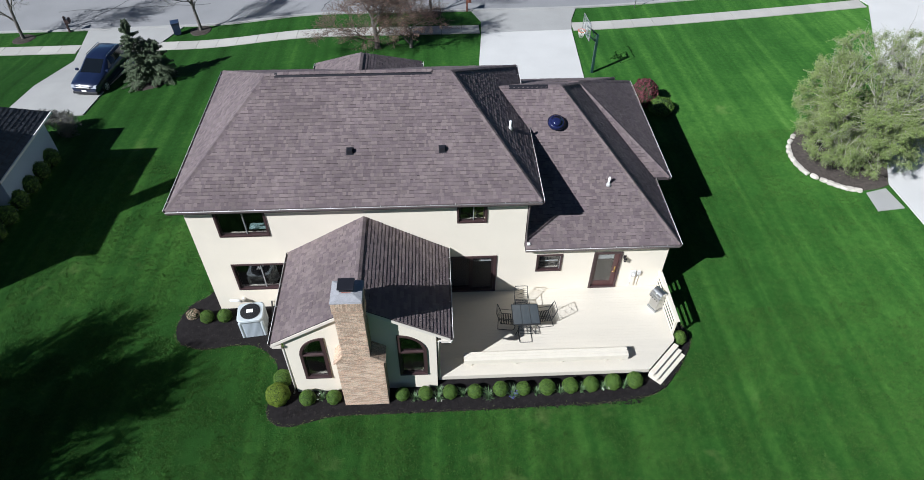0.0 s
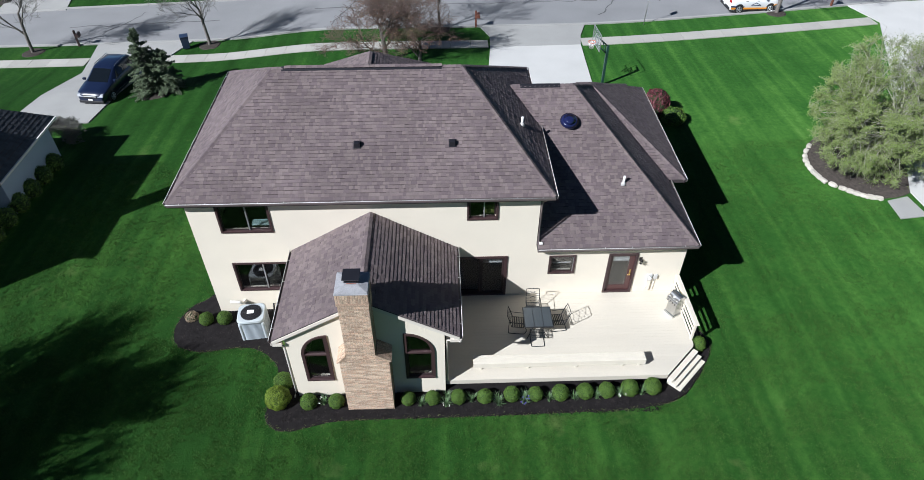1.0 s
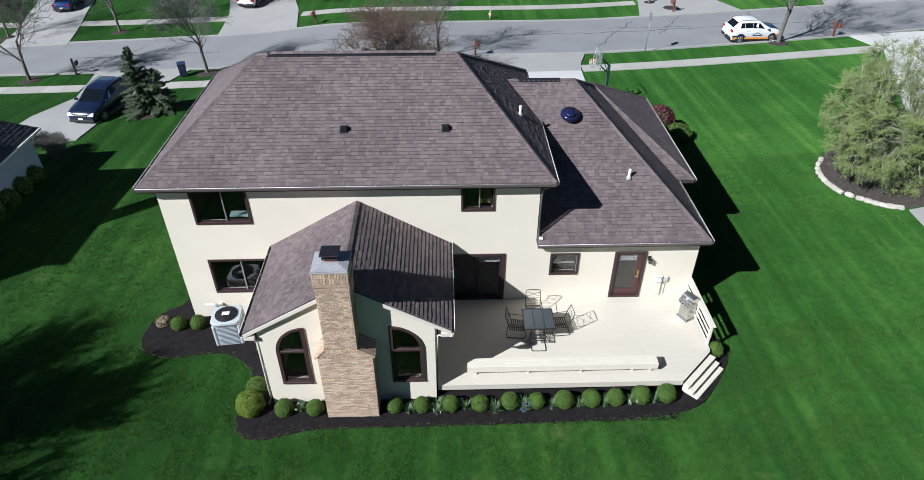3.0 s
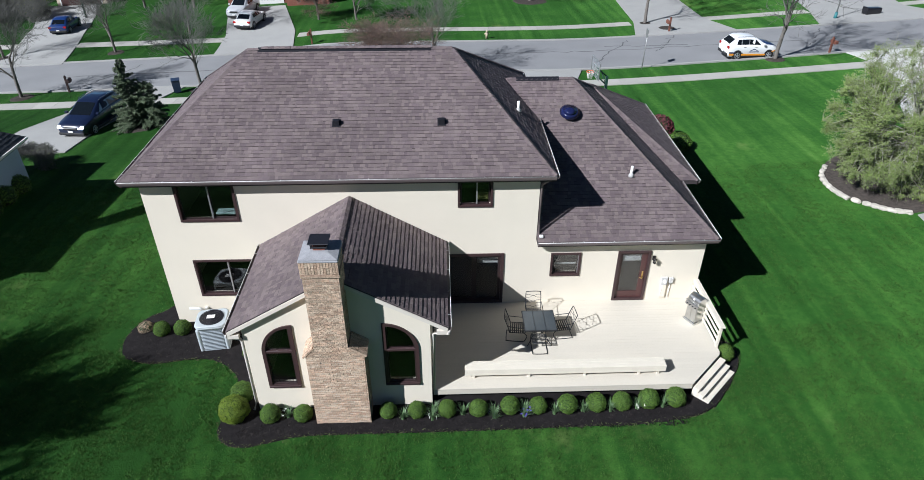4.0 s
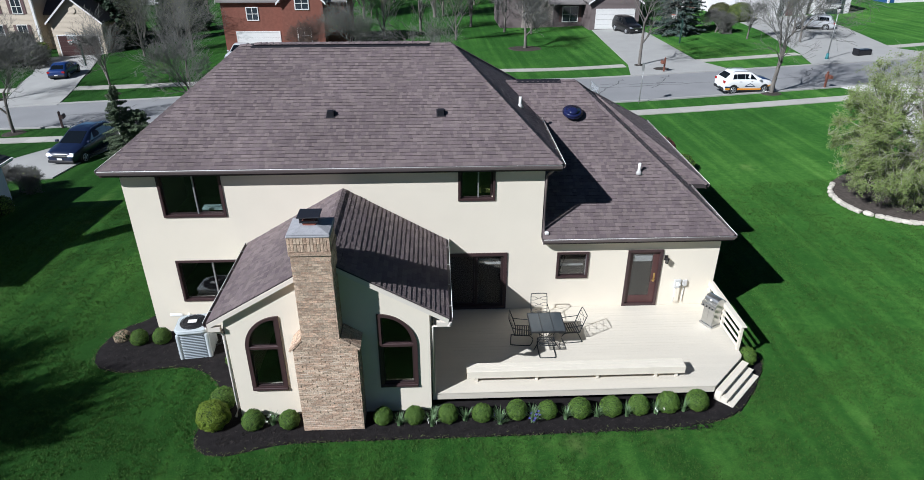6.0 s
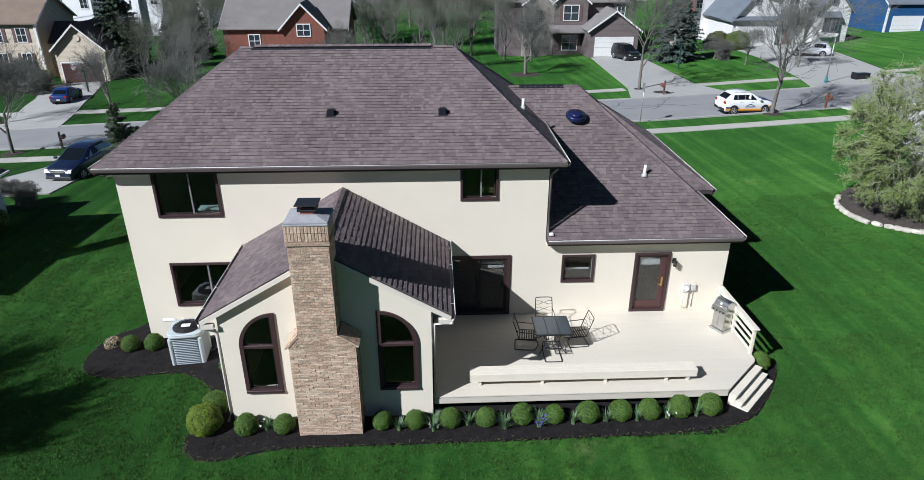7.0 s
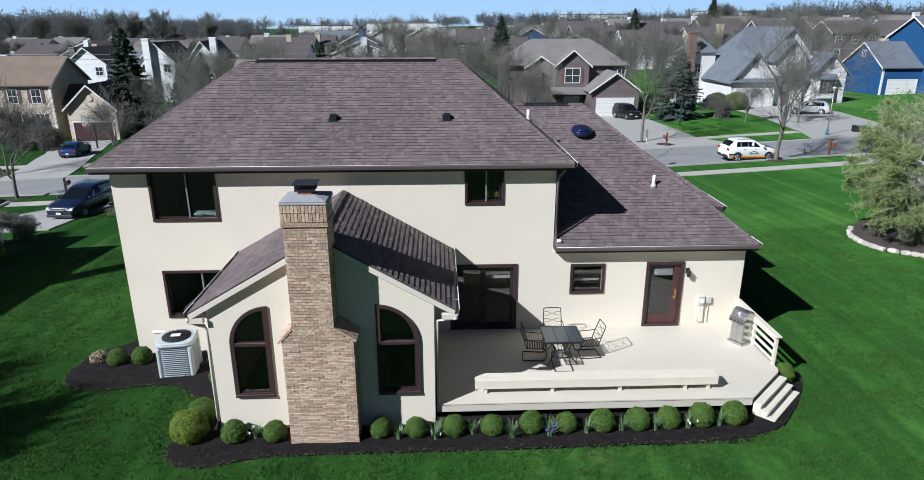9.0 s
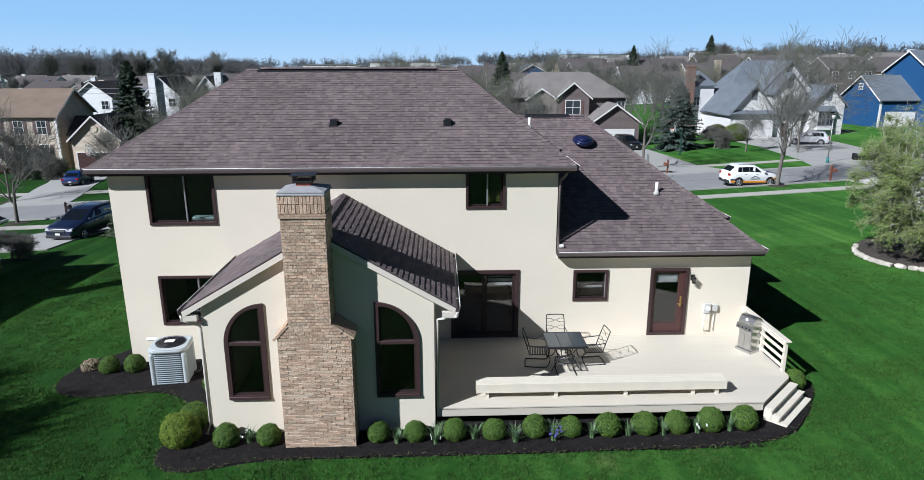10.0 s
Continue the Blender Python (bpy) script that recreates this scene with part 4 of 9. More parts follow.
# side faces
for xs, sgn in ((-5.03, -1), (-3.37, 1), (-4.76, -1), (-3.80, 1)):
    lower = xs in (-5.03, -3.37)
    z = -0.12 if lower else 3.12
    kk = 0
    while z < (2.72 if lower else 6.05):
        y = CY0 + 0.1 if kk % 2 else CY0 + 0.1 + (BL - J) / 2 + J
        if kk % 2 == 0:
            box(mass, min(xs, xs - sgn * 0.05), max(xs, xs - sgn * 0.05), CY0 + 0.1, CY0 + 0.1 + (BL - J) / 2, z, z + BH)
        while y < CY1 - 0.03:
            y1 = min(y + BL, CY1)
            box(mass, min(xs, xs - sgn * 0.05), max(xs, xs - sgn * 0.05), y, y1, z, z + BH)
            y = y1 + J
        z += courseh
        kk += 1
# rowlock bricks on the shoulders
for (xa, za), (xb, zb) in (((-5.09, 2.78), (-4.76, 3.13)), ((-3.80, 3.13), (-3.32, 2.80))):
    d = Vector((xb - xa, 0, zb - za))
    nrm = Vector((-d.z, 0, d.x)).normalized()
    for j in range(10):
        y = CY0 - 0.015 + j * 0.078
        for f0, f1 in ((0.0, 0.49), (0.51, 1.0)):
            a, b = Vector((xa, y, za)) + d * f0, Vector((xa, y, za)) + d * f1
            prism(mass, [a, b, b + nrm * 0.055, a + nrm * 0.055], (0, 0.068, 0))
ob = part("brickwork", mass, M_BRICKS, chim, "tan brick courses")
ob["kind"] = "stuff"
bm = bmesh.new()
rbox(bm, -4.80, -3.76, CY0 - 0.04, CY1 + 0.04, 6.1, 6.165, 0.02)
prism(bm, [(-4.78, CY0 - 0.03, 6.17), (-3.78, CY0 - 0.03, 6.17), (-3.78, CY1 + 0.03, 6.17), (-4.78, CY1 + 0.03, 6.17)], (0, 0, 0.02))
h = [(-4.78, CY0 - 0.03, 6.19), (-3.78, CY0 - 0.03, 6.19), (-3.78, CY1 + 0.03, 6.19), (-4.78, CY1 + 0.03, 6.19)]
t = [(-4.5, CY0 + 0.24, 6.27), (-4.06, CY0 + 0.24, 6.27), (-4.06, CY1 - 0.24, 6.27), (-4.5, CY1 - 0.24, 6.27)]
hv, tv = [bm.verts.new(p) for p in h], [bm.verts.new(p) for p in t]
for i in range(4):
    bm.faces.new((hv[i], hv[(i + 1) % 4], tv[(i + 1) % 4], tv[i]))
bm.faces.new(tv)
part("crown", bm, M_CAP, chim, "weathered grey mortar crown")
M_CLAY = surface("red clay flue", (0.33, 0.11, 0.075), 0.8, 0.2, 6, 60, 0.2)
part("flue", rbox(bmesh.new(), -4.44, -4.12, -4.76, -4.44, 6.2, 6.40, 0.02), M_CLAY, chim, "red clay flue pot")
bm = rbox(bmesh.new(), -4.50, -4.06, -4.80, -4.40, 6.34, 6.38, 0.008)
for i in range(9):
    for yy in (-4.79, -4.41):
        tube(bm, (-4.48 + i * 0.05, yy, 6.38), (-4.48 + i * 0.05, yy, 6.49), 0.006, n=4)
    for xx in (-4.49, -4.07):
        tube(bm, (xx, -4.79 + i * 0.0475, 6.38), (xx, -4.79 + i * 0.0475, 6.49), 0.006, n=4)
rbox(bm, -4.55, -4.01, -4.86, -4.34, 6.49, 6.515, 0.01)
part("flue_cap", bm, M_VENT, chim, "black steel flue cap with mesh")


# ---- deck, rail, bench, steps ----
DZ = 0.58
deck = thing("deck", "cream painted timber deck behind the house", "deck", kind="structure")
rng = random.Random(4)


def deck_end(y):
    """The deck's right end at depth y: cut off slantwise at the steps."""
    return 8.15 if y > -2.95 else 6.79 + (y + 4.28) * (8.15 - 6.79) / 1.33


y = -4.28
bw = 0.139
while y < -0.05:
    y1 = min(y + bw, -0.012)
    bm = bmesh.new()
    xa, xb = (-1.46 if y < -0.01 else 0), 0
    prism(bm, [(-1.46, y, DZ - 0.03), (deck_end(y), y, DZ - 0.03), (deck_end(y1), y1, DZ - 0.03), (-1.46, y1, DZ - 0.03)], (0, 0, 0.03 + rng.uniform(-0.001, 0.001)))
    part("board", bm, M_DECK, deck)
    y = y1 + 0.0018
bm = bmesh.new()
box(bm, -1.46, 6.78, -4.262, -4.225, DZ - 0.24, DZ - 0.032)
prism(bm, [(6.77, -4.265, DZ - 0.032), (8.13, -2.945, DZ - 0.032), (8.13, -2.945, DZ - 0.24), (6.77, -4.265, DZ - 0.24)], (-0.03, 0.03, 0))
box(bm, 8.10, 8.135, -2.94, -0.01, DZ - 0.24, DZ - 0.032)
part("rim_board", bm, M_DECK, deck, "cream painted rim boards")
# joist timber coloured darker to stand for shade below the boards
M_UNDER = surface("shaded joist timber", (0.20, 0.17, 0.13), 0.9, 0.2, 3, 40, 0.2)
bm = bmesh.new()
for i in range(14):
    xx = -1.2 + i * 0.6
    box(bm, xx, xx + 0.04, -4.2 if xx < 6.5 else -2.9, -0.1, DZ - 0.22, DZ - 0.034)
part("joist", bm, M_UNDER, deck, "timber joists under the deck")

railing = thing("railing", "cream painted timber railing at the deck edge", "railing")
for yy in (-2.6, -1.35, -0.09):
    part("post", rbox(bmesh.new(), 8.08, 8.17, yy - 0.045, yy + 0.045, DZ - 0.2 if yy < -0.5 else DZ, 1.46, 0.006), M_RAIL, railing)
part("cap_rail", rbox(bmesh.new(), 8.04, 8.22, -2.72, -0.02, 1.462, 1.5, 0.006), M_RAIL, railing, "flat cream cap rail")
for zz in (0.70, 0.92, 1.14, 1.345):
    part("rail", rbox(bmesh.new(), 8.046, 8.079, -2.64, -0.03, zz, zz + 0.09, 0.005), M_RAIL, railing)

bench = thing("bench", "long low cream painted timber bench on the deck", "bench")
for i in range(3):
    yy = -3.87 + i * 0.125
    part("seat_board", rbox(bmesh.new(), -0.46, 5.98, yy, yy + 0.12, 0.955, 0.995, 0.005), M_RAIL, bench)
bm = bmesh.new()
rbox(bm, -0.46, 5.98, -3.885, -3.872, 0.75, 0.99, 0.003)
rbox(bm, -0.46, 5.98, -3.49, -3.477, 0.60, 0.99, 0.003)
part("apron", bm, M_RAIL, bench, "cream apron board")
for xx in (-0.22, 1.55, 3.35, 5.1, 5.72):
    part("leg", rbox(bmesh.new(), xx, xx + 0.09, -3.83, -3.54, DZ + 0.001, 0.953, 0.006), M_RAIL, bench)

A, B = Vector((6.80, -4.29, 0)), Vector((8.14, -2.99, 0))
along = (B - A).normalized()
outw = Vector((along.y, -along.x, 0))
steps = thing("steps", "three cream painted timber steps down to the lawn", "steps")
for i, zt in enumerate((0.45, 0.30, 0.15)):
    a = A + outw * (0.012 + 0.185 * i)
    bm = prism(bmesh.new(), [a + V((0, 0, zt - 0.035)), a + (B - A) + V((0, 0, zt - 0.035)), a + (B - A) + outw * 0.205 + V((0, 0, zt - 0.035)), a + outw * 0.205 + V((0, 0, zt - 0.035))], (0, 0, 0.035))
    part("tread", bm, M_RAIL, steps)
    r = a + outw * 0.165
    part("riser", prism(bmesh.new(), [r + V((0, 0, -0.05)), r + (B - A) + V((0, 0, -0.05)), r + (B - A) + V((0, 0, zt - 0.036)), r + V((0, 0, zt - 0.036))], outw * 0.02), M_RAIL, steps)
for q in (A, B - along * 0.04):
    pts = [q + V((0, 0, -0.05)), q + V((0, 0, 0.40))]
    for i, zt in enumerate((0.45, 0.30, 0.15)):
        pts += [q + outw * (0.17 + 0.185 * i) + V((0, 0, zt - 0.04)), q + outw * (0.17 + 0.185 * i) + V((0, 0, zt - 0.19))]
    part("stringer", prism(bmesh.new(), [p for p in pts], along * 0.035), M_RAIL, steps)


# ---- things on the deck ----
M_IRON = surface("black wrought iron", (0.018, 0.02, 0.022), 0.45, 0.2, 6, 80, 0.1)
M_TABLETOP = surface("grey tempered glass top", (0.065, 0.075, 0.08), 0.22, 0.15, 3, 60, 0.02, spec=0.5)


def arc_pts(pts, closed=False, sub=4):
    """A smooth line through pts."""
    pts = [Vector(p) for p in pts]
    n = len(pts)
    out = []
    for i in range(n if closed else n - 1):
        p0 = pts[(i - 1) % n] if (closed or i > 0) else pts[i]
        p1, p2 = pts[i], pts[(i + 1) % n]
        p3 = pts[(i + 2) % n] if (closed or i < n - 2) else p2
        for s in range(sub):
            t = s / sub
            out.append(0.5 * ((2 * p1) + (p2 - p0) * t + (2 * p0 - 5 * p1 + 4 * p2 - p3) * t * t + (3 * p1 - p0 - 3 * p2 + p3) * t ** 3))
    if not closed:
        out.append(pts[-1])
    return out


def build_table():
    tb = thing("patio_table", "square patio table with grey glass top and black iron legs", "table", pose(2.13, -1.95, DZ))
    part("tabletop", rbox(bmesh.new(), -0.53, 0.53, -0.5, 0.5, 0.735, 0.752, 0.006), M_TABLETOP, tb, "grey tempered glass tabletop")
    bm = bmesh.new()
    for x0, x1, y0, y1 in ((-0.55, 0.55, -0.52, -0.49), (-0.55, 0.55, 0.49, 0.52), (-0.55, -0.52, -0.49, 0.49), (0.52, 0.55, -0.49, 0.49), (-0.19, -0.17, -0.49, 0.49), (0.17, 0.19, -0.49, 0.49)):
        rbox(bm, x0, x1, y0, y1, 0.70, 0.758, 0.004)
    part("rim", bm, M_IRON, tb, "black iron table rim")
    for sx in (-1, 1):
        for sy in (-1, 1):
            part("leg", pipe(bmesh.new(), arc_pts([(sx * 0.38, sy * 0.36, 0.70), (sx * 0.22, sy * 0.2, 0.42), (sx * 0.26, sy * 0.26, 0.18), (sx * 0.42, sy * 0.46, 0.012)]), 0.014), M_IRON, tb)
    for a in range(8):
        c, s = math.cos(a * math.pi / 4 + 0.3), math.sin(a * math.pi / 4 + 0.3)
        part("scroll_bar", pipe(bmesh.new(), arc_pts([(0.10 * c, 0.10 * s, 0.70), (0.24 * c, 0.24 * s, 0.58), (0.21 * c, 0.21 * s, 0.36), (0.12 * c, 0.12 * s, 0.20), (0.26 * c, 0.26 * s, 0.03)]), 0.009, 5), M_IRON, tb, "curled iron bar")
    part("stretcher", pipe(bmesh.new(), [(0.22 * math.cos(a * math.pi / 8), 0.22 * math.sin(a * math.pi / 8), 0.36) for a in range(16)], 0.010, closed=True), M_IRON, tb, "round iron stretcher ring")


def build_chair(m):
    """A spring chair: sled base, slatted seat, back with wavy wires, arms. It faces -y."""
    ch = thing("patio_chair", "black wrought iron spring chair with slatted seat", "chair", m, "chairs round the patio table")
    w = 0.27
    part("base", pipe(bmesh.new(), arc_pts([(-w, -0.26, 0.40), (-w, -0.36, 0.28), (-w, -0.30, 0.06), (-w, -0.18, 0.015), (-w, 0.28, 0.013), (-w + 0.06, 0.33, 0.013), (w - 0.06, 0.33, 0.013), (w, 0.28, 0.013), (w, -0.18, 0.015), (w, -0.30, 0.06), (w, -0.36, 0.28), (w, -0.26, 0.40)]), 0.016), M_IRON, ch, "black iron sled base")
    bm = pipe(bmesh.new(), [(-w, -0.26, 0.40), (w, -0.26, 0.40)], 0.013)
    pipe(bm, [(-w, -0.26, 0.40), (-w, 0.24, 0.385)], 0.013)
    pipe(bm, [(w, -0.26, 0.40), (w, 0.24, 0.385)], 0.013)
    seat = part("seat", bm, M_IRON, ch, "slatted black iron seat")
    for i in range(7):
        yy = -0.24 + i * 0.07
        part("slat", rbox(bmesh.new(), -w, w, yy, yy + 0.042, 0.40, 0.408, 0.002), M_IRON, seat)
    part("back_frame", pipe(bmesh.new(), arc_pts([(-w, 0.22, 0.39), (-w, 0.30, 0.65), (-w + 0.01, 0.40, 0.93), (-w + 0.06, 0.42, 0.99), (w - 0.06, 0.42, 0.99), (w - 0.01, 0.40, 0.93), (w, 0.30, 0.65), (w, 0.22, 0.39)]), 0.014), M_IRON, ch)
    bm = bmesh.new()
    for i in range(5):
        f = 0.12 + i * 0.18
        c = Vector((0, 0.24 + 0.17 * f, 0.42 + 0.55 * f))
        s = 0.06 if i % 2 else -0.06
        pipe(bm, arc_pts([c + V((-w, 0, 0)), c + V((-w / 2, 0, 0)), c + V((0, 0.01, s)), c + V((w / 2, 0, 0)), c + V((w, 0, 0))]), 0.007, 5)
    part("back_wire", bm, M_IRON, ch, "wavy iron back wires")
    for sx in (-w, w):
        part("arm", pipe(bmesh.new(), arc_pts([(sx, 0.32, 0.66), (sx * 1.06, 0.05, 0.63), (sx * 1.06, -0.24, 0.61), (sx, -0.31, 0.52), (sx, -0.30, 0.40)]), 0.012), M_IRON, ch)
    return ch


build_table()
chair = build_chair(pose(2.08, -1.08, DZ, 0, 0, 0))
copy_thing(chair, pose(1.38, -1.88, DZ, 0, 0, 82))
copy_thing(chair, pose(2.96, -1.80, DZ, 0, 0, -84))


def build_footstool(m):
    """A low backless seat on the same sled base, pushed half under the table."""
    fs = thing("patio_footstool", "black wrought iron slatted footstool under the table", "footstool", m)
    w = 0.25
    part("base", pipe(bmesh.new(), arc_pts([(-w, 0.24, 0.36), (-w, 0.32, 0.22), (-w, 0.26, 0.05), (-w, 0.14, 0.015), (-w, -0.28, 0.013), (-w + 0.06, -0.34, 0.013), (w - 0.06, -0.34, 0.013), (w, -0.28, 0.013), (w, 0.14, 0.015), (w, 0.26, 0.05), (w, 0.32, 0.22), (w, 0.24, 0.36)]), 0.016), M_IRON, fs, "black iron sled base")
    bm = pipe(bmesh.new(), [(-w, -0.2, 0.36), (w, -0.2, 0.36), (w, 0.24, 0.36), (-w, 0.24, 0.36)], 0.013, 6, True)
    seat = part("seat", bm, M_IRON, fs, "slatted black iron seat")
    for i in range(6):
        part("slat", rbox(bmesh.new(), -w, w, -0.18 + i * 0.07, -0.145 + i * 0.07, 0.36, 0.368, 0.002), M_IRON, seat)


build_footstool(pose(2.10, -2.46, DZ))

M_STEEL = surface("brushed stainless steel", (0.55, 0.55, 0.54), 0.32, 0.12, 4, 90, 0.06, metal=1.0, stretch=(0.2, 1, 1))
M_DKSTEEL = surface("dark grill lid steel", (0.25, 0.25, 0.25), 0.3, 0.15, 4, 60, 0.04, metal=0.9)
grill = thing("gas_grill", "stainless steel gas grill with domed lid", "grill", pose(7.78, -1.22, DZ, 0, 0, -62) @ Matrix.Diagonal((0.76, 0.76, 0.88, 1)))
part("cabinet", rbox(bmesh.new(), -0.29, 0.29, -0.25, 0.25, 0.09, 0.80, 0.012), M_STEEL, grill, "stainless cabinet with two doors")
part("base", rbox(bmesh.new(), -0.34, 0.34, -0.31, 0.29, 0.001, 0.09, 0.01), M_STEEL, grill)
for sx in (-0.14, 0.14):
    part("door", rbox(bmesh.new(), sx - 0.13, sx + 0.13, -0.265, -0.252, 0.12, 0.77, 0.004), M_STEEL, grill)
part("firebox", rbox(bmesh.new(), -0.33, 0.33, -0.28, 0.28, 0.802, 0.93, 0.012), M_STEEL, grill)
part("control_panel", prism(bmesh.new(), [(-0.36, -0.37, 0.80), (-0.36, -0.282, 0.80), (-0.36, -0.282, 0.95), (-0.36, -0.33, 0.95)], (0.72, 0, 0)), M_STEEL, grill)
for sx in (-0.24, -0.08, 0.08, 0.24):
    part("knob", tube(bmesh.new(), (sx, -0.352, 0.875), (sx, -0.40, 0.86), 0.028, 0.024, 12), M_IRON, grill, "black control knob")
lid = []
for i in range(11):
    th = math.pi * i / 10
    lid.append((-0.33, -0.28 * math.cos(th), 0.932 + 0.32 * math.sin(th) ** 0.8))
part("lid", prism(bmesh.new(), lid, (0.66, 0, 0)), M_STEEL, grill, "domed polished steel lid")
part("lid_handle", pipe(bmesh.new(), [(-0.26, -0.27, 1.05), (-0.26, -0.35, 1.07), (0.26, -0.35, 1.07), (0.26, -0.27, 1.05)], 0.014), M_STEEL, grill, "steel bar handle")
part("thermometer", tube(bmesh.new(), (0, -0.235, 1.13), (0, -0.262, 1.145), 0.045, n=14), M_PVC, grill, "round lid thermometer")
part("side_shelf", rbox(bmesh.new(), -0.45, -0.335, -0.24, 0.24, 0.90, 0.93, 0.008), M_STEEL, grill)

# wall fittings
M_LAMPIRON = surface("dark lamp metal", (0.02, 0.017, 0.016), 0.4, 0.2, 8, 60, 0.03)
sc = thing("wall_lamp", "small dark lantern lamp on the stucco wall", "lamp", pose(6.42, 0, 2.4))
part("back_plate", rbox(bmesh.new(), -0.06, 0.06, -0.03, -0.001, -0.02, 0.16, 0.008), M_LAMPIRON, sc)
part("arm", pipe(bmesh.new(), arc_pts([(0, -0.03, 0.1), (0, -0.09, 0.15), (0, -0.13, 0.13)]), 0.01), M_LAMPIRON, sc)
bm = bmesh.new()
tube(bm, (0, -0.13, 0.13), (0, -0.13, 0.08), 0.015, 0.085, 8)
for i in range(6):
    a = i * math.pi / 3
    tube(bm, (0.068 * math.cos(a), -0.13 + 0.068 * math.sin(a), 0.08), (0.055 * math.cos(a), -0.13 + 0.055 * math.sin(a), -0.07), 0.006, n=4)
tube(bm, (0, -0.13, -0.07), (0, -0.13, -0.085), 0.06, 0.05, 8)
part("cage", bm, M_LAMPIRON, sc, "dark lantern cage")
part("shade", tube(bmesh.new(), (0, -0.13, 0.075), (0, -0.13, -0.065), 0.055, 0.045, 10), M_PANE, sc, "clear lantern glass")
me_ = thing("electric_meter", "grey electric meter with conduit on the wall", "meter", pose(6.95, 0, 1.45) @ Matrix.Diagonal((0.85, 0.85, 0.85, 1)))
M_GREYBOX = surface("pale grey meter box", (0.55, 0.54, 0.51), 0.5, 0.08, 5, 60, 0.03)
part("meter_box", rbox(bmesh.new(), -0.13, 0.13, -0.11, -0.001, -0.18, 0.2, 0.01), M_GREYBOX, me_)
bm = tube(bmesh.new(), (-0.0, -0.11, 0.03), (-0.0, -0.2, 0.03), 0.085, 0.08, 18)
part("dial", bm, M_PVC, me_, "round glass meter dial")
part("conduit", tube(bmesh.new(), (-0.07, -0.05, -0.18), (-0.07, -0.05, -0.85), 0.025, n=10), M_PVC, me_, "pale conduit down the wall")
part("junction_box", rbox(bmesh.new(), 0.20, 0.38, -0.1, -0.001, -0.10, 0.16, 0.01), M_GREYBOX, me_, "smaller grey box")
part("conduit", tube(bmesh.new(), (0.29, -0.04, -0.10), (0.29, -0.04, -0.85), 0.015, n=8), M_PVC, me_, "thin pale conduit")
part("riser", rbox(bmesh.new(), -0.04, 0.13, -0.08, -0.001, -0.85, -0.2, 0.006), M_STUCCO, me_, "cream painted riser cover")

# air conditioner
M_ACBODY = surface("pale grey painted steel", (0.46, 0.50, 0.51), 0.45, 0.06, 3, 60, 0.03)
M_ACLOUVRE = surface("blue grey louvre paint", (0.30, 0.335, 0.36), 0.45, 0.06, 3, 60, 0.03)
M_ACDARK = surface("dark coil", (0.10, 0.12, 0.135), 0.5, 0.2, 10, 80, 0.2)
ac = thing("air_conditioner", "grey outdoor air conditioner unit on a slab", "air conditioner", pose(-9.14, -1.14, -0.20, 0, 0, 6) @ Matrix.Diagonal((1.12, 1.12, 1.18, 1)))
part("slab", rbox(bmesh.new(), -0.62, 0.62, -0.6, 0.55, -0.12, 0.06, 0.015), M_CONCRETE, ac, "pale concrete slab")
def rounded(r, z0, z1, grow=0.0, w=0.46, d=0.43):
    """A block with round upright corners, flaring by grow towards its top."""
    bm = bmesh.new()
    rings = []
    for z, g in ((z0, 0.0), (z1, grow)):
        ring = []
        for cx, cy, a0 in ((1, 1, 0), (-1, 1, 90), (-1, -1, 180), (1, -1, 270)):
            for i in range(7):
                a = radians(a0 + 15 * i)
                ring.append(bm.verts.new((cx * (w + g - r) + r * math.cos(a), cy * (d + g - r) + r * math.sin(a), z)))
        rings.append(ring)
    n = len(rings[0])
    for i in range(n):
        bm.faces.new((rings[0][i], rings[0][(i + 1) % n], rings[1][(i + 1) % n], rings[1][i])).smooth = True
    bm.faces.new(rings[0][::-1])
    bm.faces.new(rings[1])
    return bm


part("coil", rounded(0.17, 0.12, 0.96, 0, 0.42, 0.39), M_ACDARK, ac, "dark coil behind the louvres")
part("base_pan", rounded(0.18, 0.06, 0.13), M_ACBODY, ac)
bm = rounded(0.19, 0.95, 1.05, 0.02)
merge(bm, rounded(0.19, 1.05, 1.08, -0.04, 0.48, 0.45))
part("housing", bm, M_ACBODY, ac, "pale grey rounded top")
for sx in (-1, 1):
    for sy in (-1, 1):
        part("corner_post", rbox(bmesh.new(), min(sx * 0.33, sx * 0.455), max(sx * 0.33, sx * 0.455), min(sy * 0.30, sy * 0.425), max(sy * 0.30, sy * 0.425), 0.12, 0.96, 0.05, 2), M_ACBODY, ac)
for i in range(15):
    part("louvre", rounded(0.18, 0.165 + i * 0.053, 0.190 + i * 0.053, -0.012, 0.452, 0.422), M_ACLOUVRE, ac, "grey steel louvre")
bm = tube(bmesh.new(), (0, 0, 1.079), (0, 0, 1.092), 0.36, n=32)
part("fan_opening", bm, M_VENT, ac, "black round fan grille")
bm = bmesh.new()
for r in (0.36, 0.28, 0.2, 0.12):
    pipe(bm, [(r * math.cos(a * math.pi / 14), r * math.sin(a * math.pi / 14), 1.105) for a in range(28)], 0.006, 5, True)
for i in range(8):
    a = i * math.pi / 4
    tube(bm, (0, 0, 1.105), (0.36 * math.cos(a), 0.36 * math.sin(a), 1.1), 0.005, n=4)
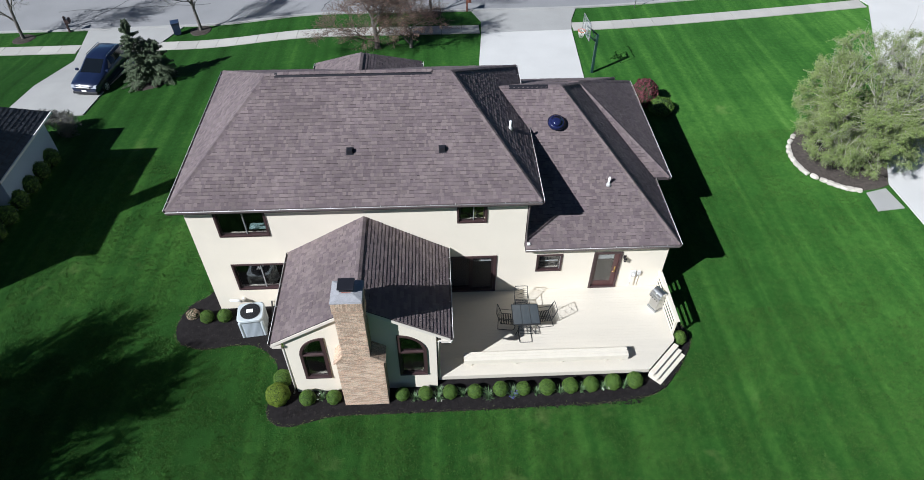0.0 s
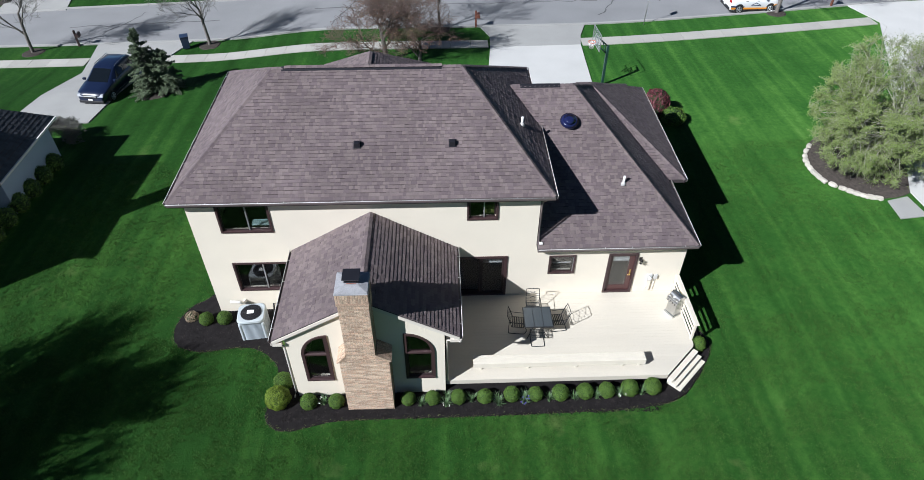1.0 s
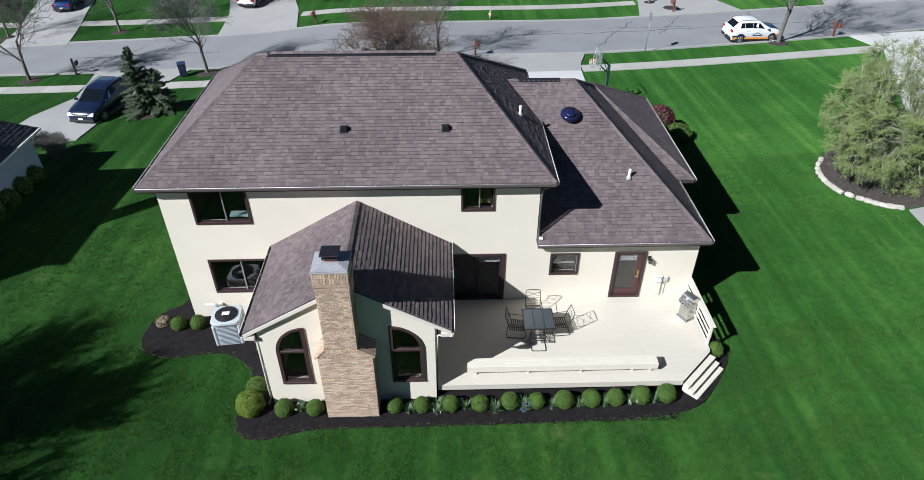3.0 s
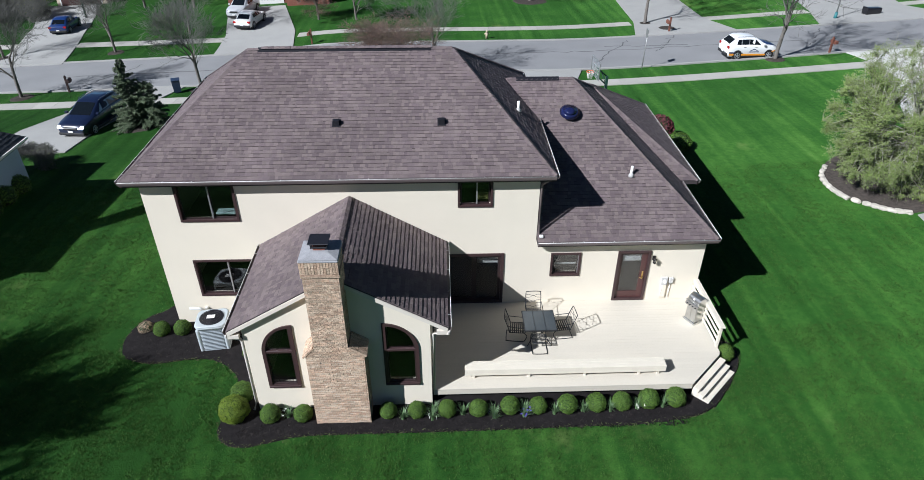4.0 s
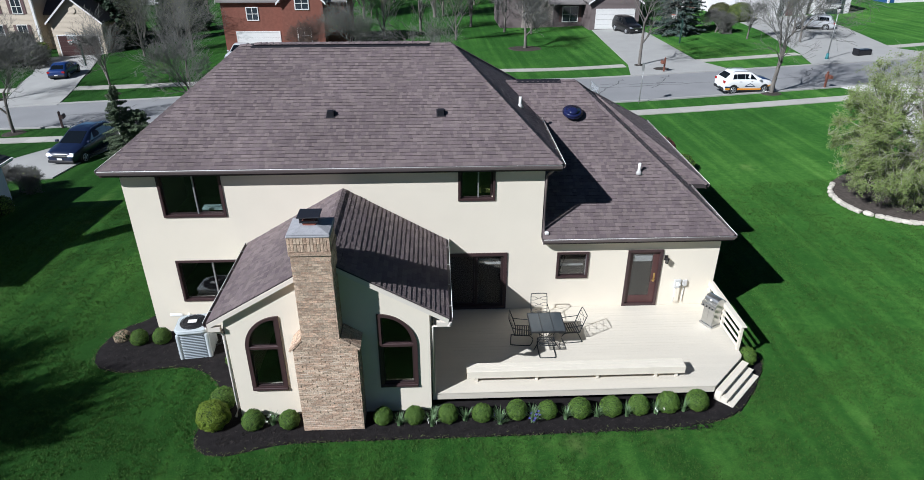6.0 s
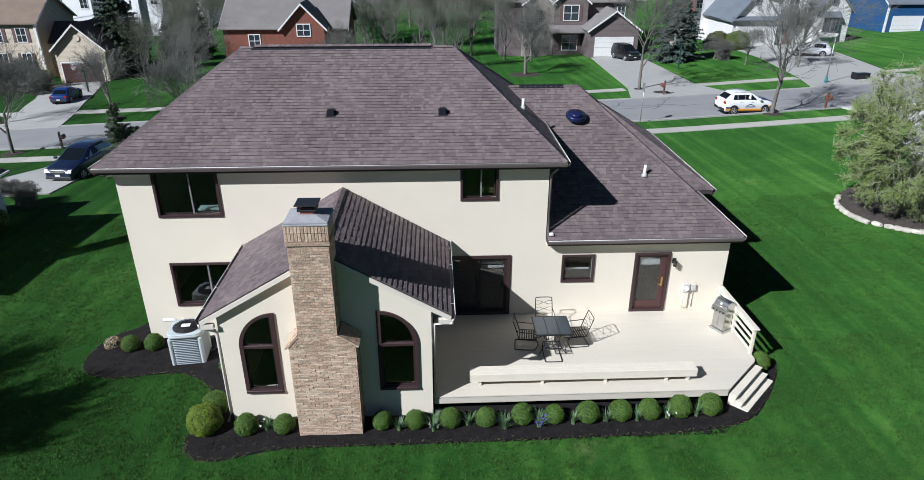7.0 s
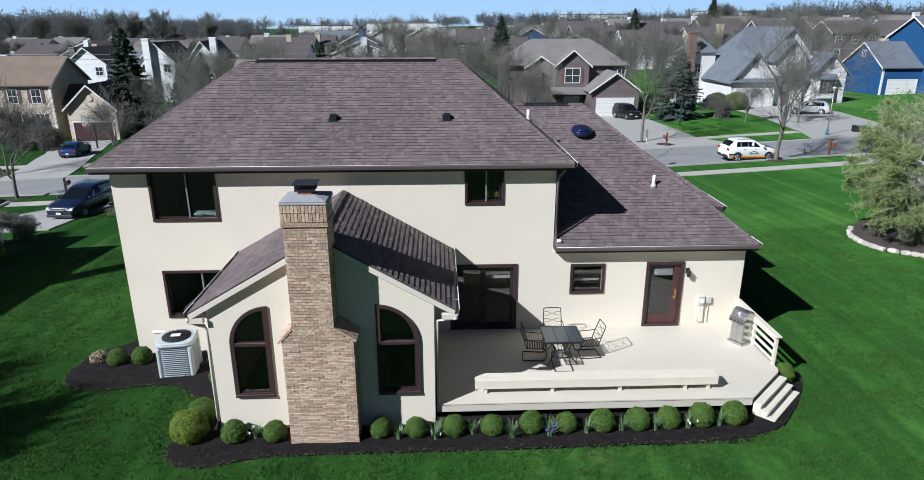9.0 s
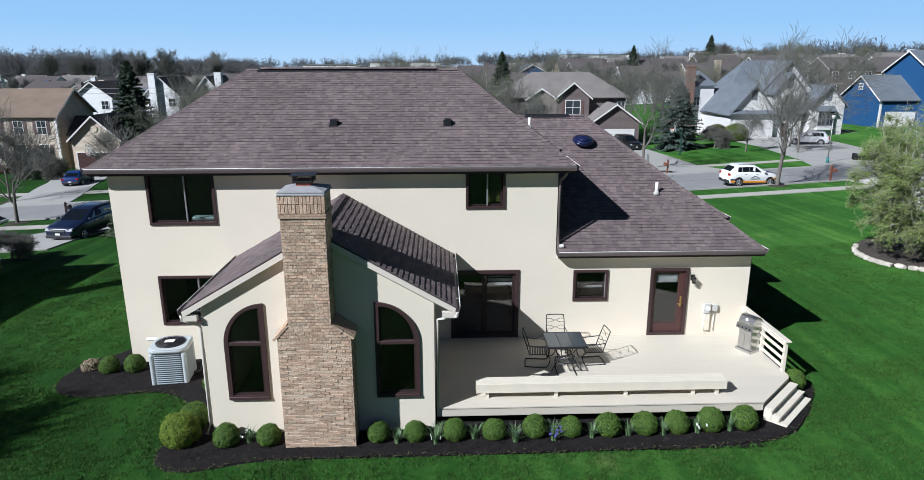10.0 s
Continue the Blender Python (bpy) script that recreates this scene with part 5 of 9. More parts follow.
part("fan_guard", bm, M_IRON, ac, "black wire fan guard")["kind"] = "stuff"
part("badge", rbox(bmesh.new(), -0.14, 0.1, -0.07, 0.09, 1.112, 1.122, 0.003), M_PVC, ac, "white label on the fan hub")
part("pipe", pipe(bmesh.new(), arc_pts([(0.45, 0.1, 0.2), (0.6, 0.2, 0.22), (0.62, 0.6, 0.4), (0.6, 0.93, 0.5)]), 0.03), M_IRON, ac, "black refrigerant pipe")
db = thing("electric_box", "small grey electric disconnect box on the stucco", "electric box", pose(-7.75, 0, 0.75))
part("housing", rbox(bmesh.new(), -0.09, 0.09, -0.09, -0.001, -0.14, 0.14, 0.012), M_GREYBOX, db)
part("hood", rbox(bmesh.new(), -0.1, 0.1, -0.105, -0.001, 0.142, 0.165, 0.008), M_GREYBOX, db)
part("hose", pipe(bmesh.new(), arc_pts([(0, -0.05, -0.14), (-0.02, -0.08, -0.4), (-0.2, -0.25, -0.62), (-0.55, -0.62, -0.5)]), 0.02), M_IRON, db, "black flexible hose")
vp = thing("wall_vent", "white plastic vent elbow on the wall", "vent", pose(-9.95, 0, 0.72))
part("elbow", pipe(bmesh.new(), arc_pts([(0.25, -0.001, -0.1), (0.2, -0.2, -0.08), (0.1, -0.3, 0.08), (-0.25, -0.3, 0.1)]), 0.055, 10), M_PVC, vp)


# ---- planting ----
def smooth_loop(pts, sub=5):
    return arc_pts([(x, y, 0) for x, y in pts], True, sub)


def bed(name, label, outline, lift=0.06, seed=1, material=None):
    """A mulch bed with a soft raised edge."""
    loop = smooth_loop(outline)
    rg = random.Random(seed)
    bm = bmesh.new()
    top = [bm.verts.new((p.x + rg.uniform(-0.02, 0.02), p.y + rg.uniform(-0.02, 0.02), ground_z(p.x, p.y) + lift)) for p in loop]
    c = sum((p for p in loop), Vector()) / len(loop)
    low = [bm.verts.new((v.co.x + (v.co.x - c.x) * 0.004, v.co.y + (v.co.y - c.y) * 0.02, v.co.z - lift - 0.08)) for v in top]
    f = bm.faces.new(top)
    for i in range(len(top)):
        j = (i + 1) % len(top)
        bm.faces.new((top[i], low[i], low[j], top[j]))
    bmesh.ops.triangulate(bm, faces=[f])
    ob = part(name, bm, material or M_MULCH)
    return tagged(ob, label, "mulch bed", kind="structure")


BED = [(-10.9, 1.2), (-11.64, 0.75), (-12.26, 0.27), (-12.56, -0.69), (-12.29, -1.64), (-11.22, -2.1), (-10.04, -2.0), (-8.94, -2.1), (-7.98, -3.0), (-7.95, -4.1), (-8.02, -5.2), (-7.66, -5.68),
    (-7.15, -5.82), (-6.4, -5.68), (-5.6, -5.5), (-4.5, -5.45), (-2.04, -5.46), (2.05, -5.42), (4.88, -5.35), (6.4, -5.18), (7.28, -4.85), (7.95, -4.2), (8.65, -3.3), (9.0, -2.5), (8.85, -1.9), (8.2, -1.7), (6.0, -1.5), (0.0, -1.5), (-4.0, -1.5), (-8.0, 0.6)]
bed("mulch_bed", "black mulch bed along the house and deck", BED)
M_STRAW = surface("dry cut turf edge", (0.075, 0.085, 0.038), 0.95, 0.4, 3, 30, 0.4, island=0.4, spec=0.1)


def turf_edge(seed, outline, keep):
    """The ragged dry rim where the turf was cut back along a bed."""
    rg = random.Random(seed)
    bm = bmesh.new()
    loop = smooth_loop(outline, 14)
    for p, q in zip(loop, loop[1:] + loop[:1]):
        if not keep(p.x, p.y):
            continue
        d = (q - p).normalized()
        out = Vector((d.y, -d.x, 0))
        n = max(1, int((q - p).length * 26))
        for k in range(n):
            c = p.lerp(q, (k + rg.random()) / n) + out * rg.uniform(-0.06, 0.07) * (1 if rg.random() < 0.8 else 2)
            a, l = rg.uniform(0, 6.283), rg.uniform(0.02, 0.05)
            z = ground_z(c.x, c.y) + rg.uniform(0.045, 0.075)
            e, f = Vector((math.cos(a), math.sin(a), rg.uniform(-0.2, 0.4))) * l, Vector((-math.sin(a), math.cos(a), 0)) * l * 0.3
            c = Vector((c.x, c.y, z))
            bm.faces.new([bm.verts.new(v) for v in (c - e - f, c + e - f, c + e + f, c - e + f)])
    tagged(part("turf_edge", bm, M_STRAW), "ragged dry turf edge round the mulch", "turf edge", kind="stuff")


turf_edge(9, BED, lambda x, y: y < -0.2 and not (-8.0 < x < 8.0 and y > -4.0) or x < -11.0 or x > 8.3)
chips = bmesh.new()
rg = random.Random(8)
for i in range(2600):
    x = rg.uniform(-12.2, 8.8)
    y = -5.5 + rg.random() ** 1.2 * 1.1 if x > -7.4 else rg.uniform(-1.9, 0.2)
    if -12.2 < x < -10.95 and y > -0.2:
        continue
    if x > 6.3:
        y += (x - 6.3) * 1.15 + 0.1
    z = ground_z(x, y) + 0.065
    a, l = rg.uniform(0, 6.28), rg.uniform(0.02, 0.06)
    d, e = Vector((math.cos(a), math.sin(a), rg.uniform(-0.3, 0.3))) * l, Vector((-math.sin(a), math.cos(a), rg.uniform(-0.2, 0.5))) * l * 0.35
    c = Vector((x, y, z))
    chips.faces.new([chips.verts.new(q) for q in (c - d - e, c + d - e, c + d + e, c - d + e)])
M_CHIP = surface("black mulch chip", (0.018, 0.015, 0.014), 0.9, 0.4, 5, 60, 0.3, island=0.6, spec=0.2)
tagged(part("mulch_chips", chips, M_CHIP), "loose black mulch chips on the bed", "mulch", kind="stuff")


def leaf_mesh(name, rg, points, size, material, flat=0.0):
    """Many small leaves: one folded quad at each (place, outward way)."""
    verts, faces = [], []
    for p, nrm in points:
        p = Vector(p)
        nrm = (Vector(nrm) + Vector((rg.gauss(0, 0.55), rg.gauss(0, 0.55), rg.gauss(0, 0.55) + flat))).normalized()
        a = nrm.orthogonal().normalized()
        a.rotate(Matrix.Rotation(rg.uniform(0, 6.28), 3, nrm))
        b = nrm.cross(a)
        s = size * rg.uniform(0.6, 1.4)
        i = len(verts)
        verts += [p - a * s, p - b * s * 0.5, p + a * s, p + b * s * 0.5]
        faces.append((i, i + 1, i + 2, i + 3))
    me = bpy.data.meshes.new(name)
    me.from_pydata(verts, [], faces)
    me.materials.append(material)
    return me


def ball_points(rg, r, rz, n, lump=0.06):
    out = []
    for i in range(n):
        z = rg.uniform(-0.75, 1)
        a = rg.uniform(0, 6.283)
        q = math.sqrt(max(0, 1 - z * z))
        d = Vector((q * math.cos(a), q * math.sin(a), z))
        k = 1 + lump * noise.noise(d * 3.1 + Vector((r * 9, 0, 0))) * 2 - 0.16 * rg.random() ** 2
        out.append((Vector((d.x * r, d.y * r, d.z * rz)) * k, d))
    return out


# core of the shrubs: shade between the leaves is put into this dark green
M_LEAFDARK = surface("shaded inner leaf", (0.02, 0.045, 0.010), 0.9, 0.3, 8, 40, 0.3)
M_GOLDLEAF = surface("yellow green leaf", (0.165, 0.225, 0.022), 0.6, 0.2, 4, 20, 0.0, island=0.35, second=(0.13, 0.20, 0.020), spec=0.3)
M_PALELEAF = surface("dry pale leaf", (0.32, 0.25, 0.17), 0.8, 0.2, 4, 20, 0.0, island=0.4)
M_REDLEAF = surface("dark red leaf", (0.10, 0.022, 0.028), 0.6, 0.2, 4, 20, 0.0, island=0.5)


def build_shrub(name, label, r, rz, n, size, material, m, seed, group=""):
    rg = random.Random(seed)
    sh = thing(name, label, "shrub", m, group)
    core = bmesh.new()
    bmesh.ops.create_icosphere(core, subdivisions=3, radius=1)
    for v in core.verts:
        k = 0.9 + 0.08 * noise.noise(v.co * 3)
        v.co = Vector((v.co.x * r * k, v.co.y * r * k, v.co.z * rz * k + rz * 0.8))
    part("inner_growth", core, M_LEAFDARK, sh, "inner growth darkened for shade")
    lo = new("leaves", leaf_mesh("leaves", rg, [(p + Vector((0, 0, rz * 0.8)), d) for p, d in ball_points(rg, r, rz, n)], size, material))
    lo.parent = sh
    part("stem", tube(bmesh.new(), (0, 0, -0.1), (0, 0, rz * 0.6), 0.03, 0.02, 6), M_BARK, sh)
    return sh


GB = "clipped boxwoods along the deck"
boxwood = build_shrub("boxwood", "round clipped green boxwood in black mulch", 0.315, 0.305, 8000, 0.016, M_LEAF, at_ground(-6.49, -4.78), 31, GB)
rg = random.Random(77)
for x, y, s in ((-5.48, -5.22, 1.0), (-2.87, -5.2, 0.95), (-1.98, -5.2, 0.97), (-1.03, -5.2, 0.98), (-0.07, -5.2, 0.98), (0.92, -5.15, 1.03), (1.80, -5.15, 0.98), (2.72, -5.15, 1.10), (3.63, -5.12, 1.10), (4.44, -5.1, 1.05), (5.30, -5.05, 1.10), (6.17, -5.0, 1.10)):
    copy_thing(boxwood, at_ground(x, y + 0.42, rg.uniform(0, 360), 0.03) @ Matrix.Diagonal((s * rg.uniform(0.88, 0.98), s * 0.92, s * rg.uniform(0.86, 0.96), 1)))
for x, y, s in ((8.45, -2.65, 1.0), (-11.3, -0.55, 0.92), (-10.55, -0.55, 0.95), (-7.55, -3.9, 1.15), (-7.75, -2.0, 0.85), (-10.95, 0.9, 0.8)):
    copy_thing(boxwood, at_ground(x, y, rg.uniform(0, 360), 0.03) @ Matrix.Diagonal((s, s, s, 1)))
build_shrub("golden_shrub", "yellow green rounded shrub at the bed corner", 0.46, 0.44, 13000, 0.019, M_GOLDLEAF, at_ground(-7.62, -4.65), 37)
build_shrub("dry_shrub", "small pale dormant shrub in the mulch", 0.27, 0.2, 700, 0.04, M_PALELEAF, at_ground(-12.0, -0.3), 39)

M_BLADE = surface("grey green strap leaf", (0.12, 0.20, 0.085), 0.55, 0.15, 5, 30, 0.0, island=0.35)
M_PETAL = surface("white petal", (0.75, 0.75, 0.68), 0.6, 0.05, 5, 30, 0.0)
M_BLUE = surface("violet petal", (0.12, 0.10, 0.45), 0.6, 0.1, 5, 30, 0.0)


def build_clump(seed, petal, n_flowers, m):
    rg = random.Random(seed)
    cl = thing("daffodil_clump", "clump of grey green strap leaves with few flowers", "flowers", m, "bulb clumps in the mulch")
    bm = bmesh.new()
    for i in range(52):
        a, lean, h = rg.uniform(0, 6.28), rg.uniform(0.03, 0.26), rg.uniform(0.26, 0.46)
        d = Vector((math.cos(a), math.sin(a), 0))
        s = Vector((-d.y, d.x, 0)) * rg.uniform(0.010, 0.018)
        base = d * rg.uniform(0, 0.08)
        prev = None
        for k in range(5):
            f = k / 4
            p = base + d * lean * f * f + Vector((0, 0, h * (f - 0.25 * f * f * lean * 4)))
            w = s * (1 - f * 0.9)
            cur = (bm.verts.new(p - w), bm.verts.new(p + w))
            if prev:
                bm.faces.new((prev[0], prev[1], cur[1], cur[0]))
            prev = cur
    part("leaves", bm, M_BLADE, cl)
    if n_flowers:
        for i in range(n_flowers):
            bm = bmesh.new()
            c = Vector((rg.uniform(-0.18, 0.18), rg.uniform(-0.2, 0.1), rg.uniform(0.22, 0.36)))
            for k in range(6):
                a = k * math.pi / 3
                d = Vector((math.cos(a), -0.4, math.sin(a)))
                bm.faces.new([bm.verts.new(c + q) for q in (Vector((0, 0, 0)), d * 0.03 + Vector((0.01, 0, 0.012)), d * 0.05, d * 0.03 - Vector((0.01, 0, 0.012)))])
            part("flower", bm, petal, cl, "small open flower")
    return cl


c1 = build_clump(1, M_PETAL, 3, at_ground(-5.95, -4.75, 0, 0.05))
c2 = build_clump(2, M_BLUE, 7, at_ground(1.36, -4.98, 0, 0.05))
c3 = build_clump(3, M_PETAL, 0, at_ground(2.3, -4.9, 0, 0.05))
for i, (x, y) in enumerate(((-2.4, -4.85), (-1.5, -4.9), (-0.55, -4.75), (0.42, -4.8), (3.2, -4.75), (4.05, -4.75), (4.9, -4.7), (5.75, -4.65), (0.43, -4.92), (-1.45, -4.6), (1.35, -4.7))):
    copy_thing((c3, c1, c3, c1, c3)[i % 5] if i != 8 else c2, at_ground(x, y - 0.1, i * 77, 0.05) @ Matrix.Diagonal((1.0, 1.0, 1.0, 1)))


def grass_tufts(seed, count, x0, x1, y0, y1, tall):
    """Uneven tufts of taller blades standing out of the mown lawn, clear of house, deck and beds."""
    rg = random.Random(seed)
    outline = smooth_loop(BED)
    def in_bed(x, y):
        odd = False
        for p, q in zip(outline, outline[1:] + outline[:1]):
            if (p.y > y) != (q.y > y) and x < p.x + (q.x - p.x) * (y - p.y) / (q.y - p.y):
                odd = not odd
        return odd
    verts, faces = [], []
    for _ in range(count):
        x, y = rg.uniform(x0, x1), rg.uniform(y0, y1)
        if noise.noise((x * 0.9, y * 0.9, 3.0)) + 0.5 * noise.noise((x * 3.1, y * 3.1, 0.0)) < rg.uniform(-0.5, 0.3):
            continue
        if (-10.9 < x < 8.9 and y > -0.1) or in_bed(x, y):
            continue
        z = ground_z(x, y) - 0.01
        for k in range(5):
            a, hgt, wid = rg.uniform(0, 6.283), tall * rg.uniform(0.5, 1.3), rg.uniform(0.008, 0.016)
            c, sn = math.cos(a), math.sin(a)
            bx, by = x + rg.gauss(0, 0.03), y + rg.gauss(0, 0.03)
            lean = hgt * rg.uniform(0.2, 1.0)
            i = len(verts)
            verts += [(bx - sn * wid, by + c * wid, z), (bx + sn * wid, by - c * wid, z), (bx + c * lean, by + sn * lean, z + hgt)]
            faces.append((i, i + 1, i + 2))
    me = bpy.data.meshes.new("grass_tufts")
    me.from_pydata(verts, [], faces)
    me.materials.append(M_BLADEGRASS)
    return tagged(new("grass_tufts", me), "uneven tufts of green grass in the lawn", "grass", kind="stuff")


M_BLADEGRASS = surface("fresh grass blade", (0.026, 0.075, 0.010), 0.8, 0.3, 1.2, 9, 0.0, island=0.4, second=(0.050, 0.105, 0.020), spec=0.15)
grass_tufts(71, 120000, -21.0, 22.0, -9.5, -1.0, 0.05)
grass_tufts(72, 26000, -21.0, -10.9, -1.0, 12.0, 0.05)
grass_tufts(73, 30000, 8.9, 22.0, -1.0, 12.0, 0.045)


# ---- trees ----
def grow(seed, height, trunk_r, spread=0.75, levels=5, lift=0.25, first=0.28, forks=(3, 4), trunk_share=0.45, wobble=0.16, twig=0.006):
    """A branching skeleton: a list of (start, end, radius0, radius1, level) and the tips."""
    rg = random.Random(seed)
    segs, tips = [], []
    def limb(p, d, length, r, level):
        n = 4 if level < 2 else 3
        step = length / n
        r1 = r
        for i in range(n):
            d = (d + Vector((rg.gauss(0, wobble if level else wobble * 0.3), rg.gauss(0, wobble if level else wobble * 0.3), rg.gauss(0, wobble * 0.6) + (lift * 0.25 if level else 0.0)))).normalized()
            q = p + d * step
            r2 = max(twig, r * (1 - 0.62 * (i + 1) / n)) if level else r * (1 - 0.4 * (i + 1) / n)
            segs.append((p, q, r1, r2, level))
            p, r1 = q, r2
            if level < levels - 1 and (i >= 1 or level > 0 or (i + 1) / n > first):
                for _ in range(1 if i < n - 1 else rg.randint(*forks)):
                    if level == 0 and (i + 1) / n < first:
                        continue
                    side = d.orthogonal().normalized()
                    side.rotate(Matrix.Rotation(rg.uniform(0, 6.283), 3, d))
                    k = spread * rg.uniform(0.65, 1.25)
                    limb(p, (d + side * k).normalized(), length * rg.uniform(0.58, 0.80), r1 * rg.uniform(0.6, 0.78), level + 1)
        if level >= levels - 2:
            tips.append((p, d))
    limb(Vector((0, 0, -0.15)), Vector((0, 0, 1)), height * trunk_share, trunk_r, 0)
    return segs, tips


def skeleton_mesh(name, segs, material, keep):
    verts, faces = [], []
    for p, q, r0, r1, level in segs:
        if not keep(level):
            continue
        n = 8 if level == 0 else (5 if level < 3 else 3)
        d = (q - p).normalized()
        a = d.orthogonal().normalized()
        b = d.cross(a)
        i = len(verts)
        for c, r in ((p, r0), (q, r1)):
            for k in range(n):
                t = 6.2832 * k / n
                verts.append(c + (a * math.cos(t) + b * math.sin(t)) * r)
        for k in range(n):
            faces.append((i + k, i + (k + 1) % n, i + n + (k + 1) % n, i + n + k))
    me = bpy.data.meshes.new(name)
    me.from_pydata(verts, [], faces)
    me.materials.append(material)
    me.polygons.foreach_set("use_smooth", [True] * len(me.polygons))
    return me


M_TWIG = surface("bare grey twig", (0.145, 0.143, 0.128), 0.95, 0.2, 4, 40, 0.0)
M_TWIGRED = surface("reddish bare twig", (0.20, 0.105, 0.08), 0.95, 0.2, 4, 40, 0.0)
M_BUD = surface("green bud", (0.20, 0.24, 0.07), 0.8, 0.2, 4, 40, 0.0, island=0.4)
M_REDBUD = surface("russet bud", (0.22, 0.08, 0.06), 0.8, 0.2, 4, 40, 0.0, island=0.4)


def build_tree(name, label, m, seed, height, trunk_r, bud=None, buds=0, bud_size=0.03, twigs=None, group="", **kw):
    segs, tips = grow(seed, height, trunk_r, **kw)
    tr = thing(name, label, "tree", m, group)
    o = new("trunk", skeleton_mesh("trunk", segs, M_BARK, lambda l: l < 2))
    o.parent = tr
    o = new("crown", skeleton_mesh("crown", segs, twigs or M_TWIG, lambda l: l >= 2))
    o.parent = tr
    tagged(o, "fine bare branches")
    if bud:
        rg = random.Random(seed + 5)
        fine = [s for s in segs if s[4] >= kw.get("levels", 5) - 2]
        pts = []
        for i in range(buds):
            s = rg.choice(fine)
            pts.append((s[0].lerp(s[1], rg.random()) + Vector((rg.gauss(0, 0.05), rg.gauss(0, 0.05), rg.gauss(0, 0.05))), (0, 0, 1)))
        o = new("leaves", leaf_mesh("leaves", rg, pts, bud_size, bud))
        o.parent = tr
        tagged(o, "small new spring leaves")
    return tr


ST = "bare street trees"
t1 = build_tree("street_tree", "bare young street tree in early spring", at_ground(-19.3, 29.6), 101, 8.4, 0.14, M_BUD, 500, 0.025, group=ST, levels=6, spread=0.72, lift=0.30, trunk_share=0.36, first=0.4, forks=(2, 3), wobble=0.13, twig=0.009)
t2 = build_tree("street_tree", "bare young street tree in early spring", at_ground(25.1, 30.5), 102, 11.6, 0.17, M_BUD, 1800, 0.03, group=ST, levels=6, spread=0.75, lift=0.32, trunk_share=0.36, first=0.35, forks=(2, 3), wobble=0.13, twig=0.009)
copy_thing(t1, at_ground(-33.4, 30.2, 100) @ Matrix.Diagonal((1.05, 1.05, 1.1, 1)))
copy_thing(t2, at_ground(-1.45, 29.8, 200) @ Matrix.Diagonal((0.7, 0.7, 0.65, 1)))
copy_thing(t1, at_ground(-31.4, 42.6, 30) @ Matrix.Diagonal((0.9, 0.9, 0.95, 1)))
copy_thing(t2, at_ground(18.7, 44.2, 60) @ Matrix.Diagonal((0.95, 0.95, 1.05, 1)))
copy_thing(t1, at_ground(9.2, 57.0, 210) @ Matrix.Diagonal((1.35, 1.35, 1.0, 1)))
copy_thing(t2, at_ground(-42.0, 42.8, 310) @ Matrix.Diagonal((0.72, 0.72, 0.76, 1)))
copy_thing(t2, at_ground(-26.0, 47.5, 10) @ Matrix.Diagonal((0.8, 0.8, 0.76, 1)))
copy_thing(t1, at_ground(34.5, 56.0, 150) @ Matrix.Diagonal((0.75, 0.75, 0.6, 1)))
copy_thing(t1, at_ground(38.5, 52.0, 250) @ Matrix.Diagonal((0.9, 0.9, 0.95, 1)))
M_TWIGBROWN = surface("grey brown budding twig", (0.125, 0.088, 0.072), 0.95, 0.25, 4, 40, 0.0)
M_BUDOLIVE = surface("olive and russet bud", (0.19, 0.15, 0.075), 0.8, 0.2, 4, 40, 0.0, island=0.5, second=(0.21, 0.10, 0.08))
red = build_tree("ornamental_tree", "wide multi-stemmed russet budding ornamental tree", at_ground(-5.3, 24.1) @ Matrix.Diagonal((1.6, 1.35, 0.95, 1)), 111, 7.8, 0.13, M_BUDOLIVE, 9000, 0.03, twigs=M_TWIGBROWN, levels=6, spread=0.95, lift=0.28, trunk_share=0.29, first=0.05, forks=(3, 4), twig=0.006)
build_tree("ornamental_tree", "low olive budding ornamental tree beside the driveway walk", at_ground(-2.9, 24.0) @ Matrix.Diagonal((1.5, 1.4, 0.95, 1)), 117, 5.6, 0.09, M_BUDOLIVE, 5000, 0.03, twigs=M_TWIGBROWN, levels=6, spread=1.0, lift=0.2, trunk_share=0.28, first=0.05, forks=(2, 3), twig=0.006)
build_tree("pear_tree", "pale budding ornamental tree by the street", at_ground(-9.5, 49.0), 112, 7.0, 0.13, M_BUD, 3000, 0.03, levels=6, spread=0.8, lift=0.3, trunk_share=0.34, first=0.1)
copy_thing(red, at_ground(-13.5, 50.0, 80) @ Matrix.Diagonal((0.7, 0.75, 0.85, 1)))
M_DIRT = surface("bare soil and mulch", (0.058, 0.050, 0.043), 0.95, 0.4, 4, 40, 0.6, spec=0.1)


